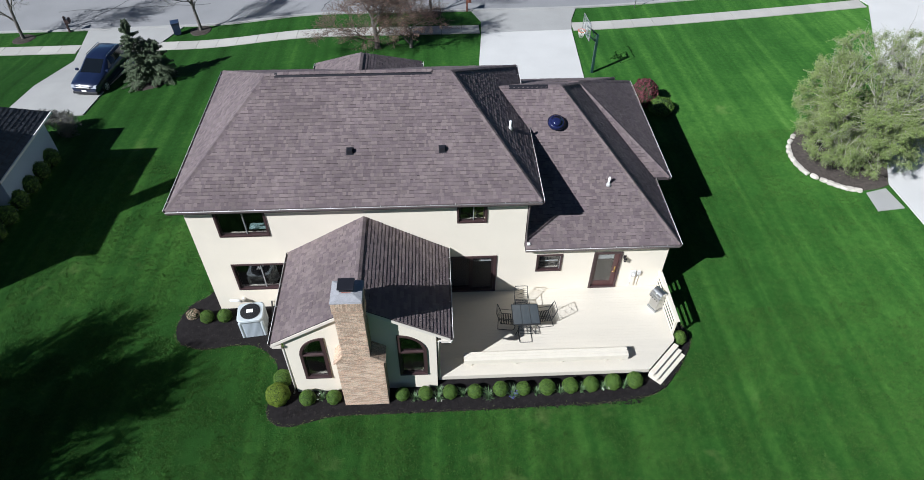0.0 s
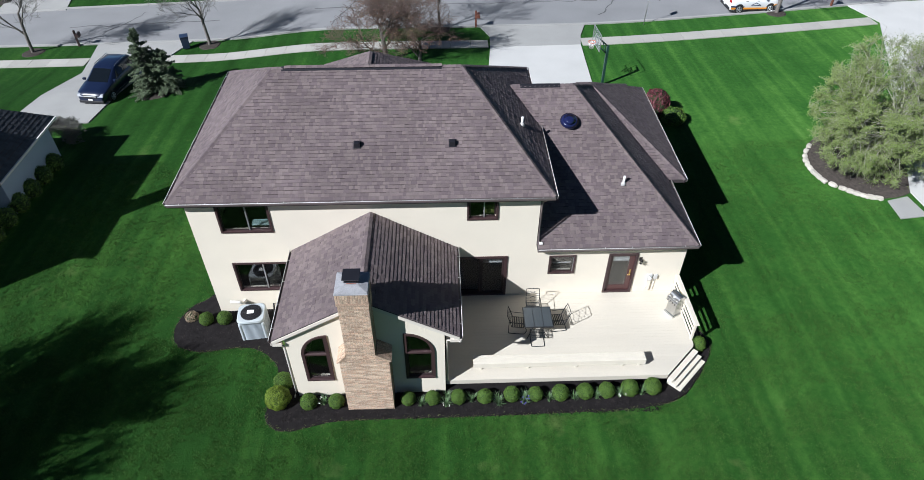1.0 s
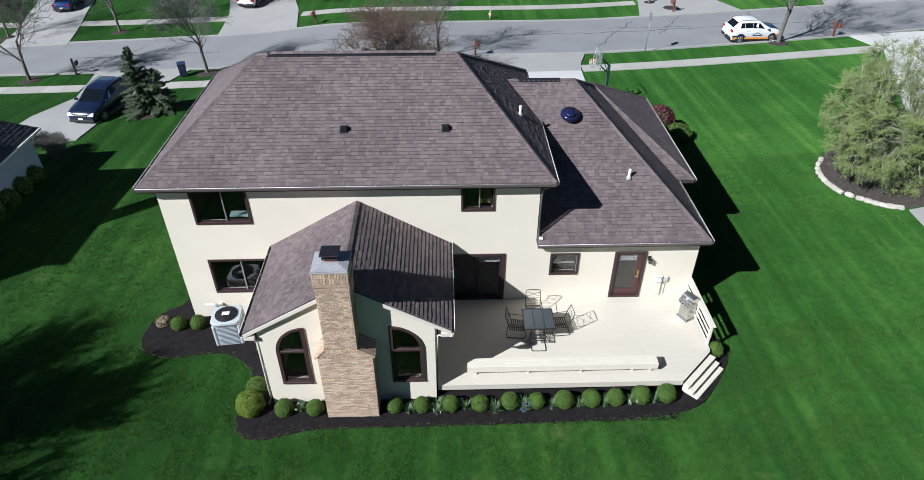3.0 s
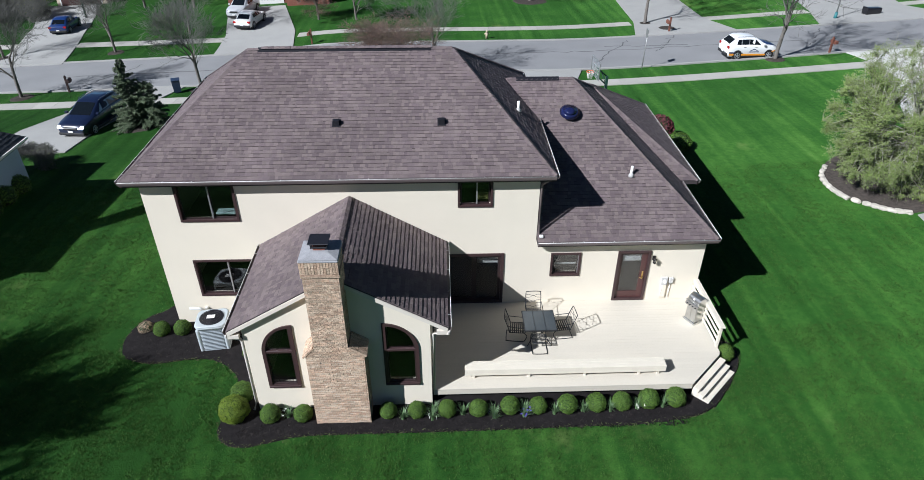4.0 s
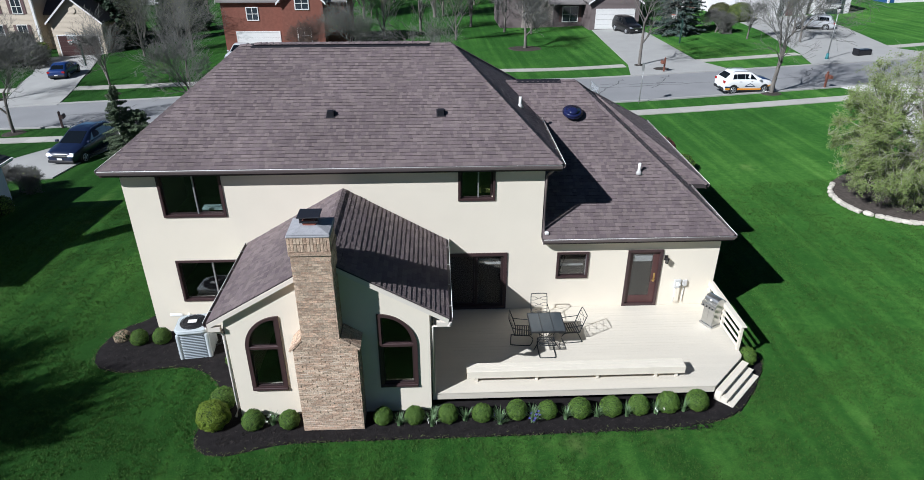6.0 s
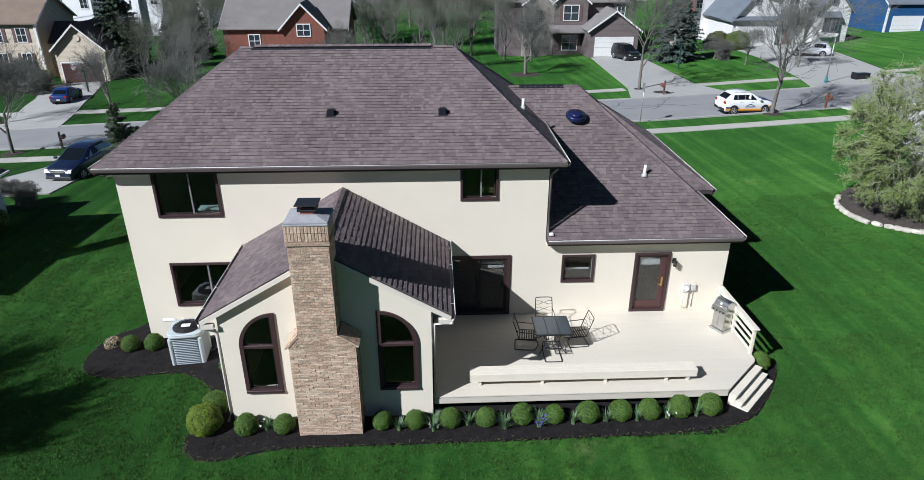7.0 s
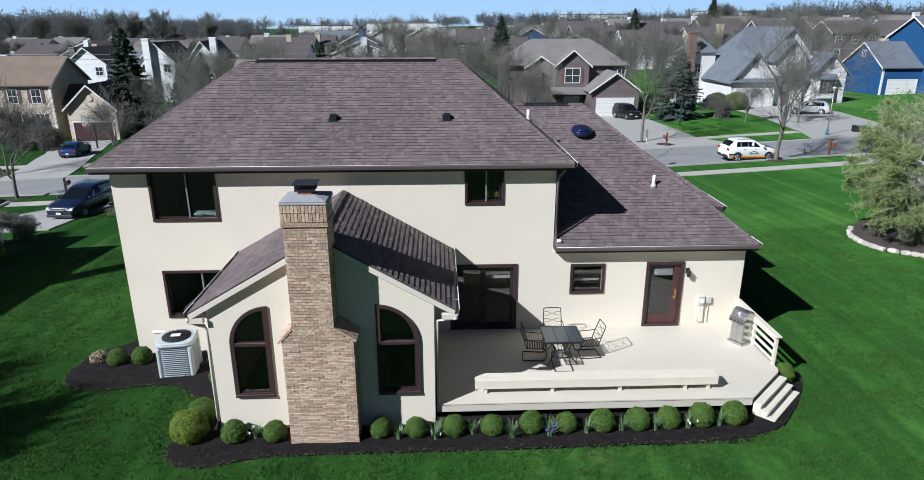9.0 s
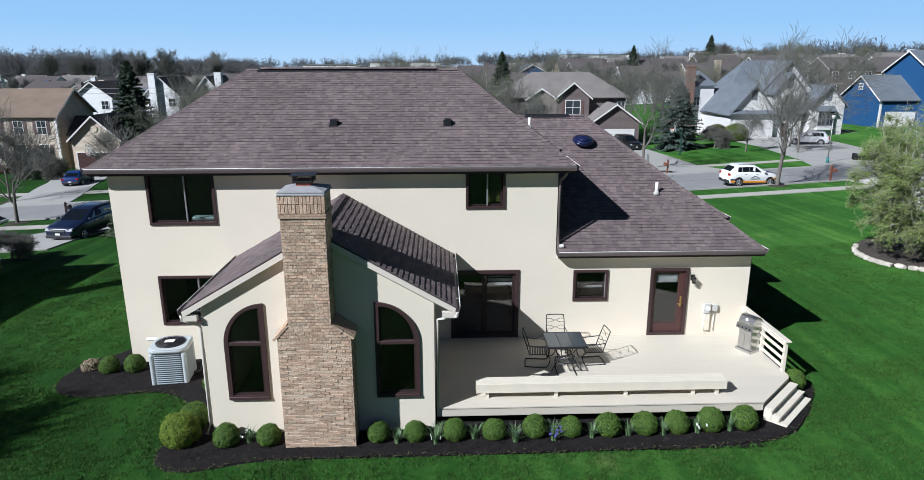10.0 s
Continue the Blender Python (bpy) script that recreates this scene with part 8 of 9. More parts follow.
def far_window(parent, x, z, w, h, y=None, xs=None, side=-1, shutters=False, trim=M_WHITETRIM):
    """A window on a wall facing -y: barred frame of one piece, pane, shutters."""
    key = (w, h, trim.name)
    fw, b = 0.1, 0.03
    if key not in WINDOW_MESHES:
        bm = holed_wall(bmesh.new(), -w / 2 - fw, w / 2 + fw, -h / 2 - fw, h / 2 + fw, -0.07, 0.0, [(-w / 2, -b, -h / 2, -b), (b, w / 2, -h / 2, -b), (-w / 2, -b, b, h / 2), (b, w / 2, b, h / 2)])
        WINDOW_MESHES[key] = (mesh_of("window", bm, trim), mesh_of("pane", box(bmesh.new(), -w / 2, w / 2, -0.03, -0.005, -h / 2, h / 2), M_FARGLASS), mesh_of("shutter", box(bmesh.new(), -0.2, 0.2, -0.05, 0, -h / 2 - 0.05, h / 2 + 0.05), M_SHUTTER))
    fr, gl, sh = WINDOW_MESHES[key]
    win = piece("window", fr, parent, pose(x, y, z))
    piece("pane", gl, win)
    if shutters:
        for s in (-1, 1):
            piece("shutter", sh, win, pose(s * (w / 2 + fw + 0.22), 0, 0))
    return win


def garage_door(parent, x, z, w, h, y, material):
    bm = bmesh.new()
    n = 4
    for i in range(n):
        rbox(bm, x - w / 2, x + w / 2, y - 0.05, y - 0.005, z + i * h / n + 0.01, z + (i + 1) * h / n - 0.01, 0.012)
    d = part("garage_door", bm, material, parent, "sectional garage door")
    fr = bmesh.new()
    for a, b, c, e in ((x - w / 2 - 0.14, x - w / 2, z, z + h + 0.14), (x + w / 2, x + w / 2 + 0.14, z, z + h + 0.14), (x - w / 2, x + w / 2, z + h, z + h + 0.14)):
        box(fr, a, b, y - 0.07, y - 0.002, c, e)
    part("door_frame", fr, M_WHITETRIM, d)


def stack(parent, x, y, z0, z1, w, material):
    bm = rbox(bmesh.new(), x - w / 2, x + w / 2, y - w * 0.4, y + w * 0.4, z0, z1, 0.03)
    rbox(bm, x - w / 2 - 0.08, x + w / 2 + 0.08, y - w * 0.4 - 0.08, y + w * 0.4 + 0.08, z1 - 0.25, z1 - 0.05, 0.02)
    part("chimney", bm, material, parent, "square chimney stack")


# white house next door (its shade falls across the lawn)
nb = thing("house", "pale blue-grey neighbouring house with dark hip roof", "house")
S_NEIGHBOUR = surface("pale blue-grey siding", (0.36, 0.44, 0.54), 0.7, 0.06, 1, 40, 0.1)
R_SLATE = surface("dark slate shingle", (0.055, 0.060, 0.070), 0.85, 0.15, 0.6, 60, 0.4, island=0.2, spec=0.3)
part("wall", box(bmesh.new(), -33.0, -23.2, 7.71, 12.9, -2.5, 1.44), S_NEIGHBOUR, nb)
NP = (-33.5, -22.85, 7.2, 13.4, 1.45, 4.3, -28.8, -26.4, 10.3)
nr = part("roof", hip_body(bmesh.new(), *NP), M_ROOFBASE, nb, "dark slate grey hip roof")
shingle_part(nr, hip_faces(*NP)[:3], 15, 0.2, R_SLATE)
gable_block(nb, -32.4, -24.65, -0.1, 7.69, -2.5, 5.65, 2.4, "x", S_NEIGHBOUR, R_SLATE, 0.4, True)
part("gutter", rbox(bmesh.new(), -22.91, -22.77, 7.2, 13.4, 1.36, 1.47, 0.01), M_GUTTER, nb, "white gutter")
stack(nb, -25.6, 2.2, -1.5, 9.9, 0.9, S_NEIGHBOUR)

# tan colonial with garage
h1 = thing("house", "tan clapboard colonial house with shuttered windows", "house")
gable_block(h1, -67.0, -53.3, 72.0, 82.0, -6.5, 2.3, 3.3, "x", S_TAN, R_TAN, 0.4)
for x in (-55.3, -58.4, -61.5, -64.6):
    far_window(h1, x, 0.7, 1.15, 1.7, 72.0, shutters=True)
    far_window(h1, x, -2.6, 1.15, 1.9, 72.0, shutters=True)
gable_block(h1, -53.29, -48.61, 74.0, 80.0, -6.5, -0.6, 2.4, "x", S_TAN, R_BROWN, 0.1)
gable_block(h1, -48.6, -42.5, 66.5, 78.0, -6.5, -0.2, 2.8, "y", S_TAN, R_BROWN, 0.4)
part("trim", box(bmesh.new(), -53.5, -53.2, 71.9, 72.2, -6.0, 2.3), M_WHITETRIM, h1, "cream corner board")
garage_door(h1, -45.6, -4.55, 4.9, 2.5, 66.5, M_DARKDOOR)
part("gable_vent", tube(bmesh.new(), (-45.5, 66.5, 1.0), (-45.5, 66.42, 1.0), 0.4, n=16), S_TAN, h1, "round gable vent")

build_shrub("golden_shrub", "loose yellow green shrub before the tan house", 0.95, 0.85, 1500, 0.09, M_GOLDLEAF, at_ground(-52.3, 69.6), 61)
for x in (-55.5, -58.0, -60.5, -63.5):
    build_shrub("brown_shrub", "low russet shrub under the tan house windows", 0.95, 0.6, 900, 0.09, M_TWIGRED, at_ground(x, 70.6), 62, "shrubs under the windows")

# red brick house
h2 = thing("house", "red brick house with grey roof and white garage door", "house")
gable_block(h2, -25.5, -11.5, 60.0, 69.0, -4.5, 2.9, 2.7, "x", S_REDBRICK, R_GREY, 0.4)
gable_block(h2, -18.3, -13.6, 58.0, 62.0, -4.5, 3.2, 2.4, "y", S_REDBRICK, R_GREY, 0.4)
far_window(h2, -15.9, 2.8, 1.4, 1.2, 58.0)
far_window(h2, -15.9, -0.7, 1.4, 1.6, 58.0)
garage_door(h2, -21.6, -3.15, 4.8, 2.5, 60.0, M_WHITETRIM)
far_window(h2, -22, 1.4, 1.2, 1.3, 60.0)

# grey stone and clapboard house
h3 = thing("house", "brown grey house with stone front and gables", "house")
gable_block(h3, 8.0, 25.2, 74.6, 84.0, -4.0, 4.4, 3.4, "x", S_GREY, R_GREY, 0.5, True)
gable_block(h3, 15.2, 19.8, 73.6, 78.0, -4.0, 4.5, 1.9, "y", S_GREY, R_GREY, 0.4)
gable_block(h3, 19.3, 25.8, 69.3, 75.0, -4.0, 1.35, 2.3, "y", S_GREY, R_GREY, 0.4)
garage_door(h3, 22.6, -2.15, 4.9, 2.4, 69.3, M_WHITETRIM)
gable_block(h3, 11.0, 15.19, 73.9, 78.0, -4.0, 4.2, 1.4, "y", S_STONE, R_GREY, 0.3)
far_window(h3, 17.5, 3.0, 2.0, 1.9, 73.6, shutters=True)
far_window(h3, 17.5, -0.9, 2.0, 1.9, 73.6, shutters=True)
far_window(h3, 13.1, 2.4, 1.0, 1.9, 73.9, trim=S_STONE)
far_window(h3, 24.6, 3.0, 1.0, 1.4, 74.6)
part("porch_roof", prism(bmesh.new(), [(14.4, 72.2, 0.6), (14.4, 73.6, 1.4), (14.4, 73.6, 0.5), (14.4, 72.2, 0.5)], (4.9, 0, 0)), R_GREY, h3, "small grey porch roof")

# pale house with many grey gables
M_EAVE = surface("grey eave paint", (0.16, 0.17, 0.19), 0.6, 0.1, 3, 40, 0.03)
h4 = thing("house", "pale rendered house with blue grey gables", "house")


def louvre(parent, x, z, y, w=0.8, h=1.4):
    """A dark slatted gable vent on a wall facing -y."""
    v = part("gable_vent", box(bmesh.new(), x - w / 2, x + w / 2, y - 0.03, y - 0.002, z - h / 2, z + h / 2), M_EAVE, parent, "grey louvred gable vent")
    for i in range(6):
        a = z - h / 2 + (i + 0.5) * h / 6
        part("slat", prism(bmesh.new(), [(x - w / 2 + 0.06, y - 0.09, a - 0.07), (x - w / 2 + 0.06, y - 0.03, a + 0.05), (x - w / 2 + 0.06, y - 0.03, a + 0.03), (x - w / 2 + 0.06, y - 0.09, a - 0.09)], (w - 0.12, 0, 0)), M_EAVE, v)


part("wall", box(bmesh.new(), 39.51, 54.0, 76.3, 87.9, -3.0, 2.0), S_PALE, h4)
part("roof", hip_body(bmesh.new(), 39.05, 56.0, 75.8, 88.4, 1.97, 9.43, 45.3, 49.7, 82.1), R_LIGHT, h4, "large blue grey hip roof")
gable_block(h4, 43.7, 54.3, 75.6, 90.0, -3.0, 3.4, 5.85, "y", S_PALE, R_LIGHT, 0.4, trim=M_EAVE)
gable_block(h4, 37.3, 41.0, 82.0, 88.0, -3.0, 5.75, 2.1, "x", S_PALE, R_LIGHT, 0.3, True)
gable_block(h4, 39.5, 45.7, 72.0, 79.4, -3.0, 2.4, 3.7, "y", S_PALE, R_LIGHT, 0.45, trim=M_EAVE)
gable_block(h4, 45.71, 50.1, 72.8, 77.0, -3.0, 5.1, 2.5, "y", S_PALE, R_LIGHT, 0.4, trim=M_EAVE)
gable_block(h4, 50.9, 55.6, 72.0, 80.0, -3.0, 3.4, 2.5, "y", S_PALE, R_LIGHT, 0.4, trim=M_EAVE)
part("pent_roof", prism(bmesh.new(), [(39.3, 71.35, 2.2), (39.3, 72.0, 2.62), (39.3, 72.0, 2.1), (39.3, 71.35, 2.1)], (6.6, 0, 0)), R_LIGHT, h4, "narrow grey pent roof over the garage")
part("pent_roof", prism(bmesh.new(), [(45.9, 71.9, 2.3), (45.9, 72.8, 2.9), (45.9, 72.8, 2.2), (45.9, 71.9, 2.2)], (4.7, 0, 0)), R_LIGHT, h4, "narrow grey porch roof")
for x, z, y in ((42.6, 4.75, 72.0), (49.0, 7.9, 75.6), (47.9, 6.3, 72.8), (53.25, 4.6, 72.0)):
    louvre(h4, x, z, y)
S_BROWNBRICK = surface("brown chimney brick", (0.20, 0.115, 0.088), 0.9, 0.25, 3, 30, 0.3)
stack(h4, 37.0, 81.6, -2.0, 8.7, 1.2, S_BROWNBRICK)
garage_door(h4, 42.6, -1.35, 4.9, 2.5, 72.0, S_PALE)
bay = part("bay_window", box(bmesh.new(), 51.7, 54.0, 71.4, 71.99, -0.1, 0.45), S_PALE, h4, "bay window with a small grey roof")
part("bay_roof", prism(bmesh.new(), [(51.55, 71.2, 2.55), (51.55, 71.99, 3.2), (51.55, 71.99, 2.45), (51.55, 71.2, 2.45)], (2.6, 0, 0)), R_LIGHT, bay)
for x in (52.28, 53.42):
    far_window(h4, x, 1.5, 0.9, 1.75, 71.5, trim=M_EAVE)
part("bay_body", box(bmesh.new(), 51.8, 53.9, 71.5, 71.99, 0.451, 2.449), S_PALE, bay)
far_window(h4, 38.4, 3.4, 0.9, 1.3, 82.0)
far_window(h4, 47.9, 4.0, 1.3, 1.3, 72.8)
part("door", rbox(bmesh.new(), 47.2, 48.2, 72.7, 72.79, -1.35, 0.8, 0.02), M_SHUTTER, h4, "dark front door")

# blue house
h5 = thing("house", "deep blue clapboard house with white trim", "house")
gable_block(h5, 66.0, 71.99, 79.7, 89.9, -2.5, 3.65, 3.4, "x", S_BLUE, R_LIGHT, 0.4)
gable_block(h5, 72.0, 86.0, 77.8, 88.6, -2.5, 7.7, 3.1, "x", S_BLUE, R_LIGHT, 0.4)
win = far_window(h5, 0, 0, 0.8, 0.8, 0)
win.matrix_basis = pose(66.0, 85.0, 5.4, 0, 0, -90)
win.children[0].matrix_basis = Matrix()
far_window(h5, 77.0, 5.5, 1.4, 1.5, 77.8)
far_window(h5, 77.0, 1.5, 1.4, 1.5, 77.8)
part("trim", box(bmesh.new(), 65.95, 66.2, 79.62, 79.85, -2.0, 3.4), M_WHITETRIM, h5, "white corner board")
garage_door(h5, 69.3, -0.75, 4.4, 2.4, 79.7, M_WHITETRIM)

# white gabled houses farther back
def back_house(x, y, w, d, ze, rise, axis, wall, roof, label, chim=None, z0=None):
    h = thing("house", label, "house", group="houses farther back")
    g0 = ground_z(x, y) - 0.6
    gable_block(h, x - w / 2, x + w / 2, y, y + d, g0, ze, rise, axis, wall, roof, 0.35)
    for k, xx in enumerate(np.linspace(x - w / 2 + 1.3, x + w / 2 - 1.3, max(1, int(w / 3)))):
        far_window(h, float(xx), ze - 1.4, 1.2, 1.4, y)
        if k % 2 == 0:
            far_window(h, float(xx), ze - 4.3, 1.2, 1.5, y)
    if chim is not None:
        stack(h, x + chim, y - 0.3, g0, ze + rise + 0.8, 1.3, wall)
    return h


back_house(-65, 105, 7.0, 12, 3.2, 2.7, "y", S_WHITE, R_BROWN, "white clapboard gabled house with brown roof")
back_house(-54.5, 110, 6.5, 12, 3.4, 3.2, "y", S_WHITE, R_BROWN, "white clapboard gabled house with a chimney", -1.2)
back_house(-47.5, 115, 5.5, 12, 3.4, 3.3, "y", S_WHITE, R_BROWN, "white clapboard gabled house with a chimney", 2.6)
rg = random.Random(91)
rows = [(128, 12, -110, 120, 14), (150, 13, -135, 150, 15), (178, 14, -160, 190, 17), (212, 15, -190, 230, 20), (255, 16, -230, 280, 24), (310, 16, -280, 330, 30)]
for y, depth, xa, xb, gap in rows:
    x = xa + rg.uniform(0, 8)
    while x < xb:
        w = rg.uniform(8.5, 13)
        wall, roof = rg.choice(((S_WHITE, R_BROWN), (S_WHITE, R_BROWN), (S_TAN, R_BROWN), (S_PALE, R_GREY), (S_GREY, R_BROWN), (S_BLUE, R_LIGHT) if rg.random() < 0.3 else (S_WHITE, R_GREY)))
        ze = ground_z(x, y) + rg.uniform(4.6, 5.4)
        back_house(x, y + rg.uniform(-5, 5), w, depth * rg.uniform(0.7, 1.0), ze, rg.uniform(2.2, 3.2), rg.choice("xxy"), wall, roof, "two-storey house among the far rooftops", rg.choice((None, None, 1.0)))
        x += gap * rg.uniform(0.85, 1.25)
# long white sheds on the skyline
for x, y, w, h in ((-118, 560, 45, 12), (-62, 575, 62, 13), (120, 620, 60, 14), (215, 520, 75, 15), (330, 520, 120, 13)):
    sh = thing("warehouse", "long flat white warehouse on the skyline", "warehouse", at_ground(x, y))
    part("wall", box(bmesh.new(), 0, w, 0, 40, -2, h), M_WHITETRIM, sh)
    part("roof", box(bmesh.new(), -0.5, w + 0.5, -0.5, 40.5, h, h + 0.6), R_GREY, sh)

# trees among the houses
mid = build_tree("bare_tree", "tall bare tree among the houses", at_ground(-33.0, 66.0), 141, 11.5, 0.19, M_BUD, 2600, 0.055, group="bare trees among the houses", levels=6, spread=0.6, lift=0.42, trunk_share=0.36, first=0.2, forks=(2, 3), wobble=0.12)
rg = random.Random(17)
for x, y, s in ((-29.5, 60, 0.85), (-36, 62, 0.8), (-26.5, 74, 1.0), (-7.5, 66, 0.9), (-3, 72, 1.0), (1.5, 64, 0.8), (4, 76, 1.05), (-1, 86, 1.1), (8.2, 70.5, 0.85), (11.5, 68.5, 0.7), (27.0, 84, 0.95), (23.5, 86, 1.0), (27.5, 88, 1.1), (33, 98, 0.85), (5, 98, 1.1), (-8, 100, 1.1), (-15, 88, 1.0), (40.8, 58.0, 0.55), (59.5, 88, 0.9), (60, 98, 1.2), (50, 104, 0.9), (-75, 92, 1.0), (-30, 98, 1.0), (-40, 100, 1.0), (20, 108, 1.1), (40, 112, 0.85), (70, 112, 1.1)):
    copy_thing(mid, at_ground(x, y, rg.uniform(0, 360)) @ Matrix.Diagonal((s, s, s * rg.uniform(0.85, 1.1), 1)))

for i in range(95):
    y = 86 + 150 * rg.random() ** 1.3
    x = rg.uniform(-0.62, 0.70) * (y + 18)
    if 62 < x < 92 and y < 100 or 34 < x < 58 and y < 100 or -70 < x < -40 and y < 118:
        continue
    q = rg.uniform(0.6, 1.0)
    copy_thing(mid, at_ground(x, y, rg.uniform(0, 360)) @ Matrix.Diagonal((q * 1.15, q * 1.15, q * rg.uniform(0.75, 1.05), 1)))

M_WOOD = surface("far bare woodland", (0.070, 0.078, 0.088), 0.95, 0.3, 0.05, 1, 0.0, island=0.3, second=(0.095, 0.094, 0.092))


def far_woods(seed, n, band):
    """Woodland along the skyline: many rounded bare crowns of fine branching strokes."""
    rg = random.Random(seed)
    verts, faces = [], []
    def blade(p, q, r0, r1):
        k = len(verts)
        s, e = Vector((r0, 0, 0)), Vector((r1, 0, 0))
        verts.extend((p - s, p + s, q + e, q - e))
        faces.append((k, k + 1, k + 2, k + 3))
    for i in range(n):
        x, y, h = band(rg)
        g0 = ground_z(x, y)
        w = h * rg.uniform(0.28, 0.50)
        base = Vector((x, y, g0))
        lean = Vector((rg.gauss(0, 0.05) * h, 0, 0))
        mid_z = rg.uniform(0.55, 0.68)
        blade(base, base + lean + Vector((0, 0, h * 0.6)), h * 0.014, h * 0.006)
        for j in range(26):
            a, r = rg.uniform(-0.4, 3.54), math.sqrt(rg.random())
            q = base + lean + Vector((math.cos(a) * r * w, rg.uniform(-2, 2), h * (mid_z + (1 - mid_z) * math.sin(a) * r)))
            p = base + lean * 0.5 + (q - base) * 0.45 + Vector((rg.gauss(0, 0.03) * h, 0, h * rg.uniform(0.05, 0.15)))
            blade(p, q, h * 0.004, h * 0.0015)
            for s in range(9):
                m = p.lerp(q, rg.uniform(0.5, 1.0)) + Vector((rg.gauss(0, 0.03) * h, 0, rg.gauss(0, 0.03) * h))
                blade(m, m + Vector((rg.gauss(0, h * 0.05), rg.uniform(-1, 1), rg.gauss(0, h * 0.035))), h * 0.008, h * 0.003)
    me = bpy.data.meshes.new("far_woods")
    me.from_pydata(verts, [], faces)
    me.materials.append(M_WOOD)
    return tagged(new("far_woods", me), "bare grey brown woodland on the skyline", "trees", kind="stuff")


far_woods(301, 620, lambda rg: (rg.uniform(-420, -40), rg.uniform(300, 420), rg.uniform(6, 12)) if rg.random() < 0.6 else (rg.uniform(-420, -120), rg.uniform(330, 400), rg.uniform(10, 18)))
far_woods(302, 420, lambda rg: (rg.uniform(30, 520), rg.uniform(380, 520), rg.uniform(8, 16)))
far_woods(309, 420, lambda rg: (rg.uniform(-150, -30), rg.uniform(205, 300), rg.uniform(4.5, 8)))
far_woods(308, 420, lambda rg: (rg.uniform(-120, 40), rg.uniform(300, 520), rg.uniform(4, 8)))
far_woods(303, 300, lambda rg: (rg.uniform(200, 420), rg.uniform(330, 400), rg.uniform(9, 20)))
far_woods(306, 520, lambda rg: (rg.uniform(-420, -185), rg.uniform(340, 400), rg.uniform(12, 23)))
far_woods(307, 170, lambda rg: (rg.uniform(-155, -105), rg.uniform(340, 400), rg.uniform(10, 17)))
far_woods(304, 110, lambda rg: (rg.uniform(-200, 220), rg.uniform(140, 300), rg.uniform(4, 7)))
far_woods(305, 1100, lambda rg: (rg.uniform(-1500, 1700), rg.uniform(900, 1300), rg.uniform(16, 28)))

rg = random.Random(23)
big = build_tree("woodland_tree", "tall bare tree in the wood on the skyline", at_ground(-150, 330), 151, 15.0, 0.3, M_BUD, 800, 0.12, group="bare trees of the far wood", levels=6, spread=0.62, lift=0.4, trunk_share=0.33, first=0.15, forks=(2, 3), wobble=0.13, twig=0.03)
for i in range(120):
    f = rg.random()
    if f < 0.42:
        x, y, s = rg.uniform(-330, -110), rg.uniform(300, 400), rg.uniform(0.95, 1.5)
    elif f < 0.62:
        x, y, s = rg.uniform(-110, 180), rg.uniform(230, 380), rg.uniform(0.5, 0.95)
    elif f < 0.85:
        x, y, s = rg.uniform(150, 330), rg.uniform(300, 400), rg.uniform(0.8, 1.25)
    else:
        x, y, s = rg.uniform(-140, 160), rg.uniform(125, 220), rg.uniform(0.45, 0.65)
    copy_thing(big, at_ground(x, y, rg.uniform(0, 360)) @ Matrix.Diagonal((s * rg.uniform(0.8, 1.2), s, s, 1)))

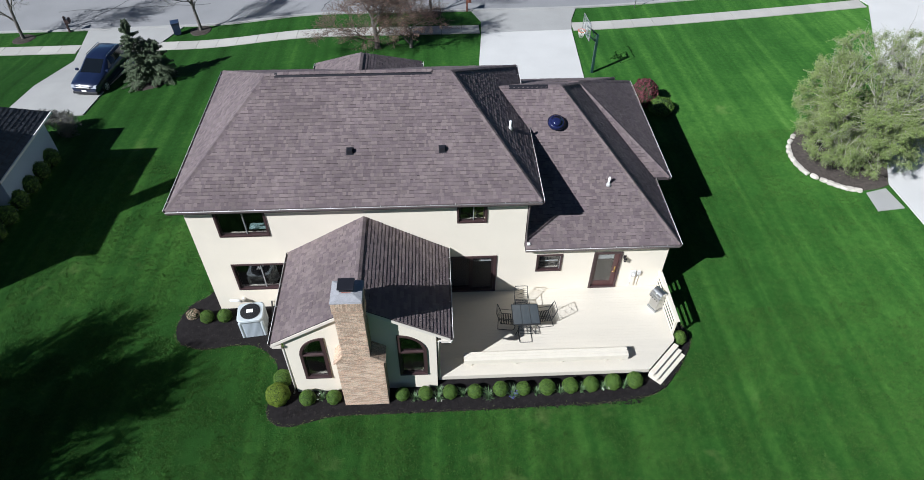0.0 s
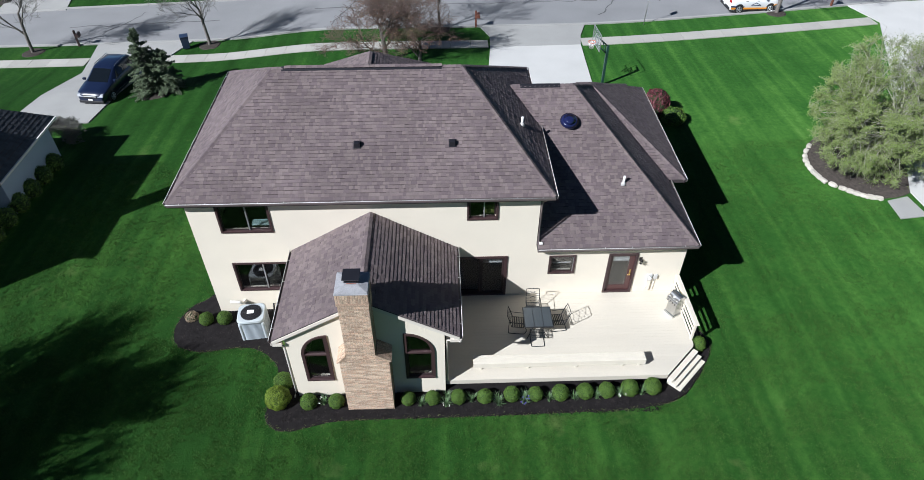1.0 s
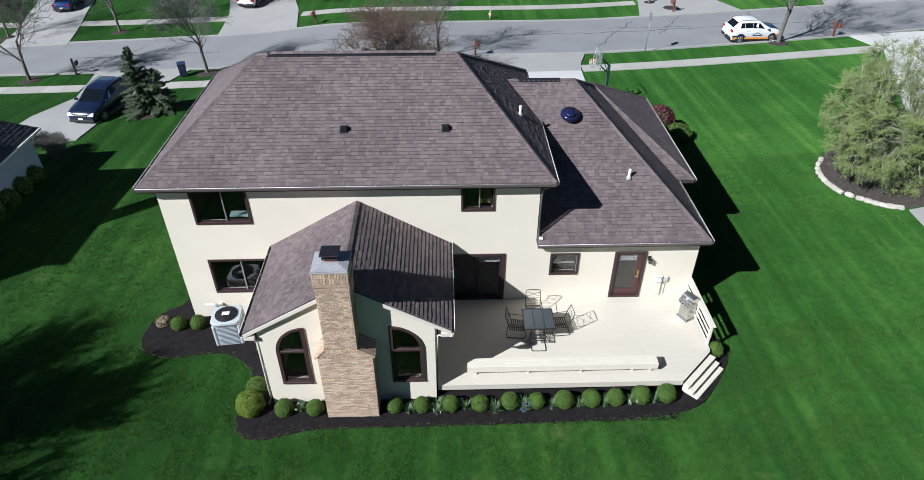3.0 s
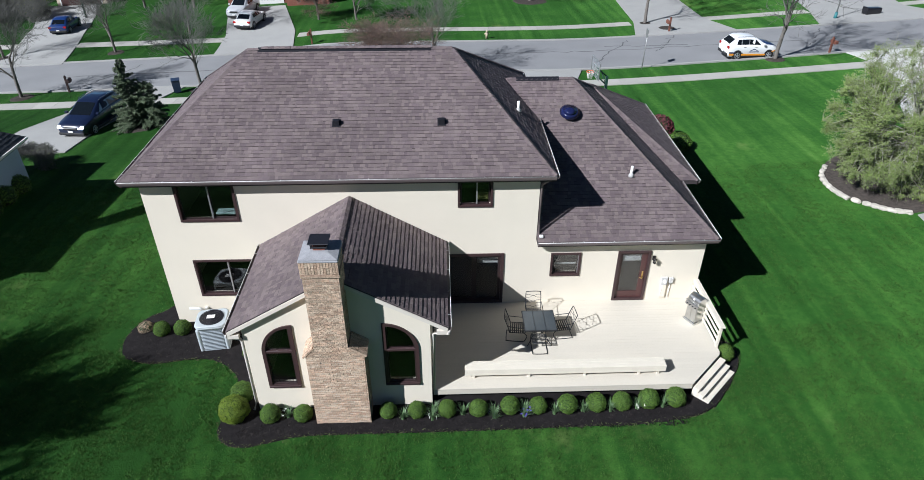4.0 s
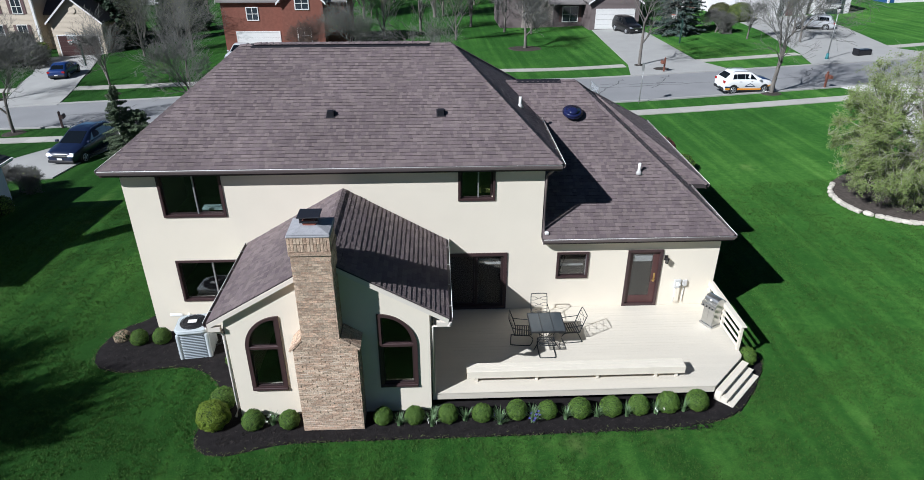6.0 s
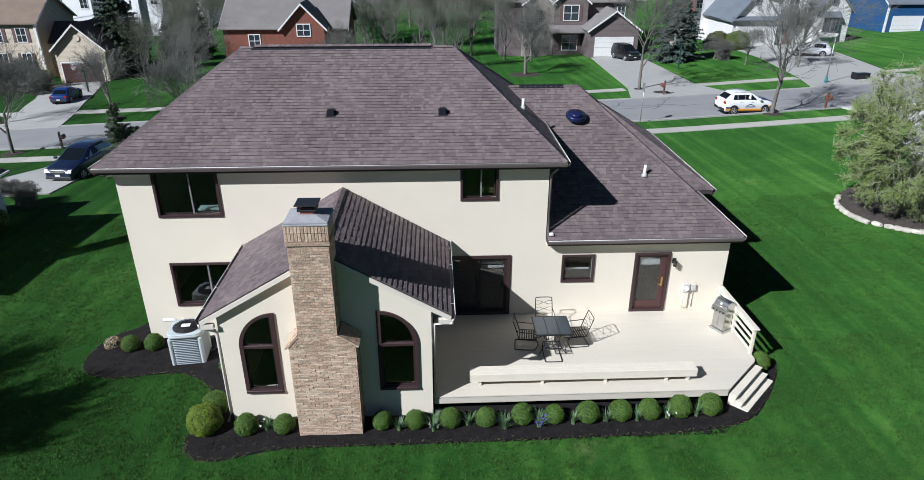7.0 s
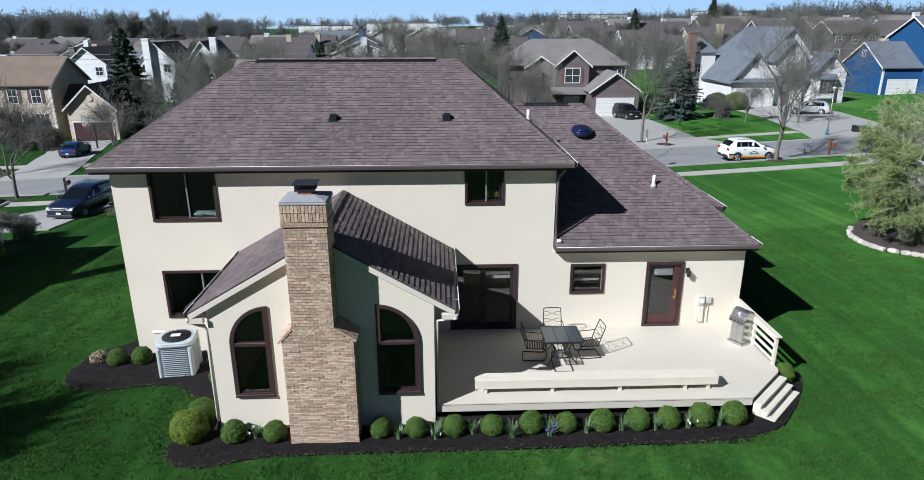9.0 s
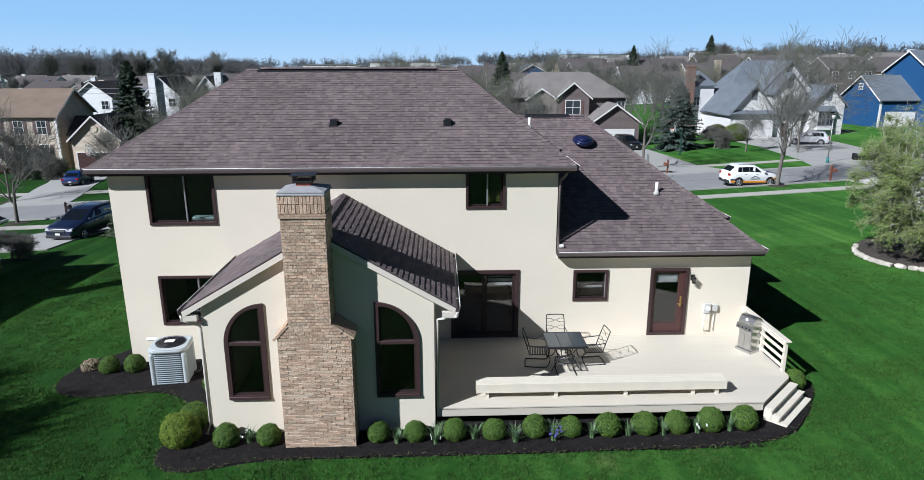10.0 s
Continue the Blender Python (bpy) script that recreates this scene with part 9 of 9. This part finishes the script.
# overhead wires
M_WIRE = surface("pale wire", (0.35, 0.35, 0.35), 0.5, 0.1, 3, 30, 0.0)
wires = thing("power_line", "thin overhead wires between poles", "power line")
for zz in (6.4, 7.3):
    part("wire", pipe(bmesh.new(), [(-130 + 10 * i, 95 + 1.0 * i, zz - 2.5 + 0.0014 * (10 * i - 130) ** 2 * 0.02) for i in range(34)], 0.03, 4), M_WIRE, wires)
for x in (-130, 200):
    part("pole", tube(bmesh.new(), (x, 95 + (x + 130) / 10, ground_z(x, 95) - 0.3), (x, 95 + (x + 130) / 10, 7.5), 0.14, 0.1, 8), M_POST, wires)

# clear blue sky behind the skyline
M_SKY = bpy.data.materials.new("clear sky")
M_SKY.use_nodes = True
n, l = M_SKY.node_tree.nodes, M_SKY.node_tree.links
n.remove(n["Principled BSDF"])
em = n.new("ShaderNodeEmission")
tc = n.new("ShaderNodeTexCoord")
sp_ = n.new("ShaderNodeSeparateXYZ")
mr = n.new("ShaderNodeMapRange")
mr.inputs["From Min"].default_value, mr.inputs["From Max"].default_value = 0.0, 650.0
rp = n.new("ShaderNodeValToRGB")
rp.color_ramp.elements[0].color = (0.50, 0.665, 0.82, 1)
rp.color_ramp.elements[1].color = (0.22, 0.44, 0.70, 1)
mid_c = rp.color_ramp.elements.new(0.22)
mid_c.color = (0.35, 0.575, 0.80, 1)
l.new(tc.outputs["Object"], sp_.inputs[0])
l.new(sp_.outputs["Z"], mr.inputs["Value"])
l.new(mr.outputs[0], rp.inputs["Fac"])
l.new(rp.outputs[0], em.inputs["Color"])
em.inputs["Strength"].default_value = 0.8
l.new(em.outputs[0], n["Material Output"].inputs["Surface"])
bm = bmesh.new()
prev = None
for i in range(41):
    a = radians(35 + 110 * i / 40)
    p = Vector((2350 * math.cos(a), 2350 * math.sin(a), 0))
    cur = (bm.verts.new(p + Vector((0, 0, -30))), bm.verts.new(p + Vector((0, 0, 700))))
    if prev:
        bm.faces.new((prev[0], cur[0], cur[1], prev[1]))
    prev = cur
tagged(part("backdrop", bm, M_SKY), "clear pale blue sky", "sky", kind="structure")
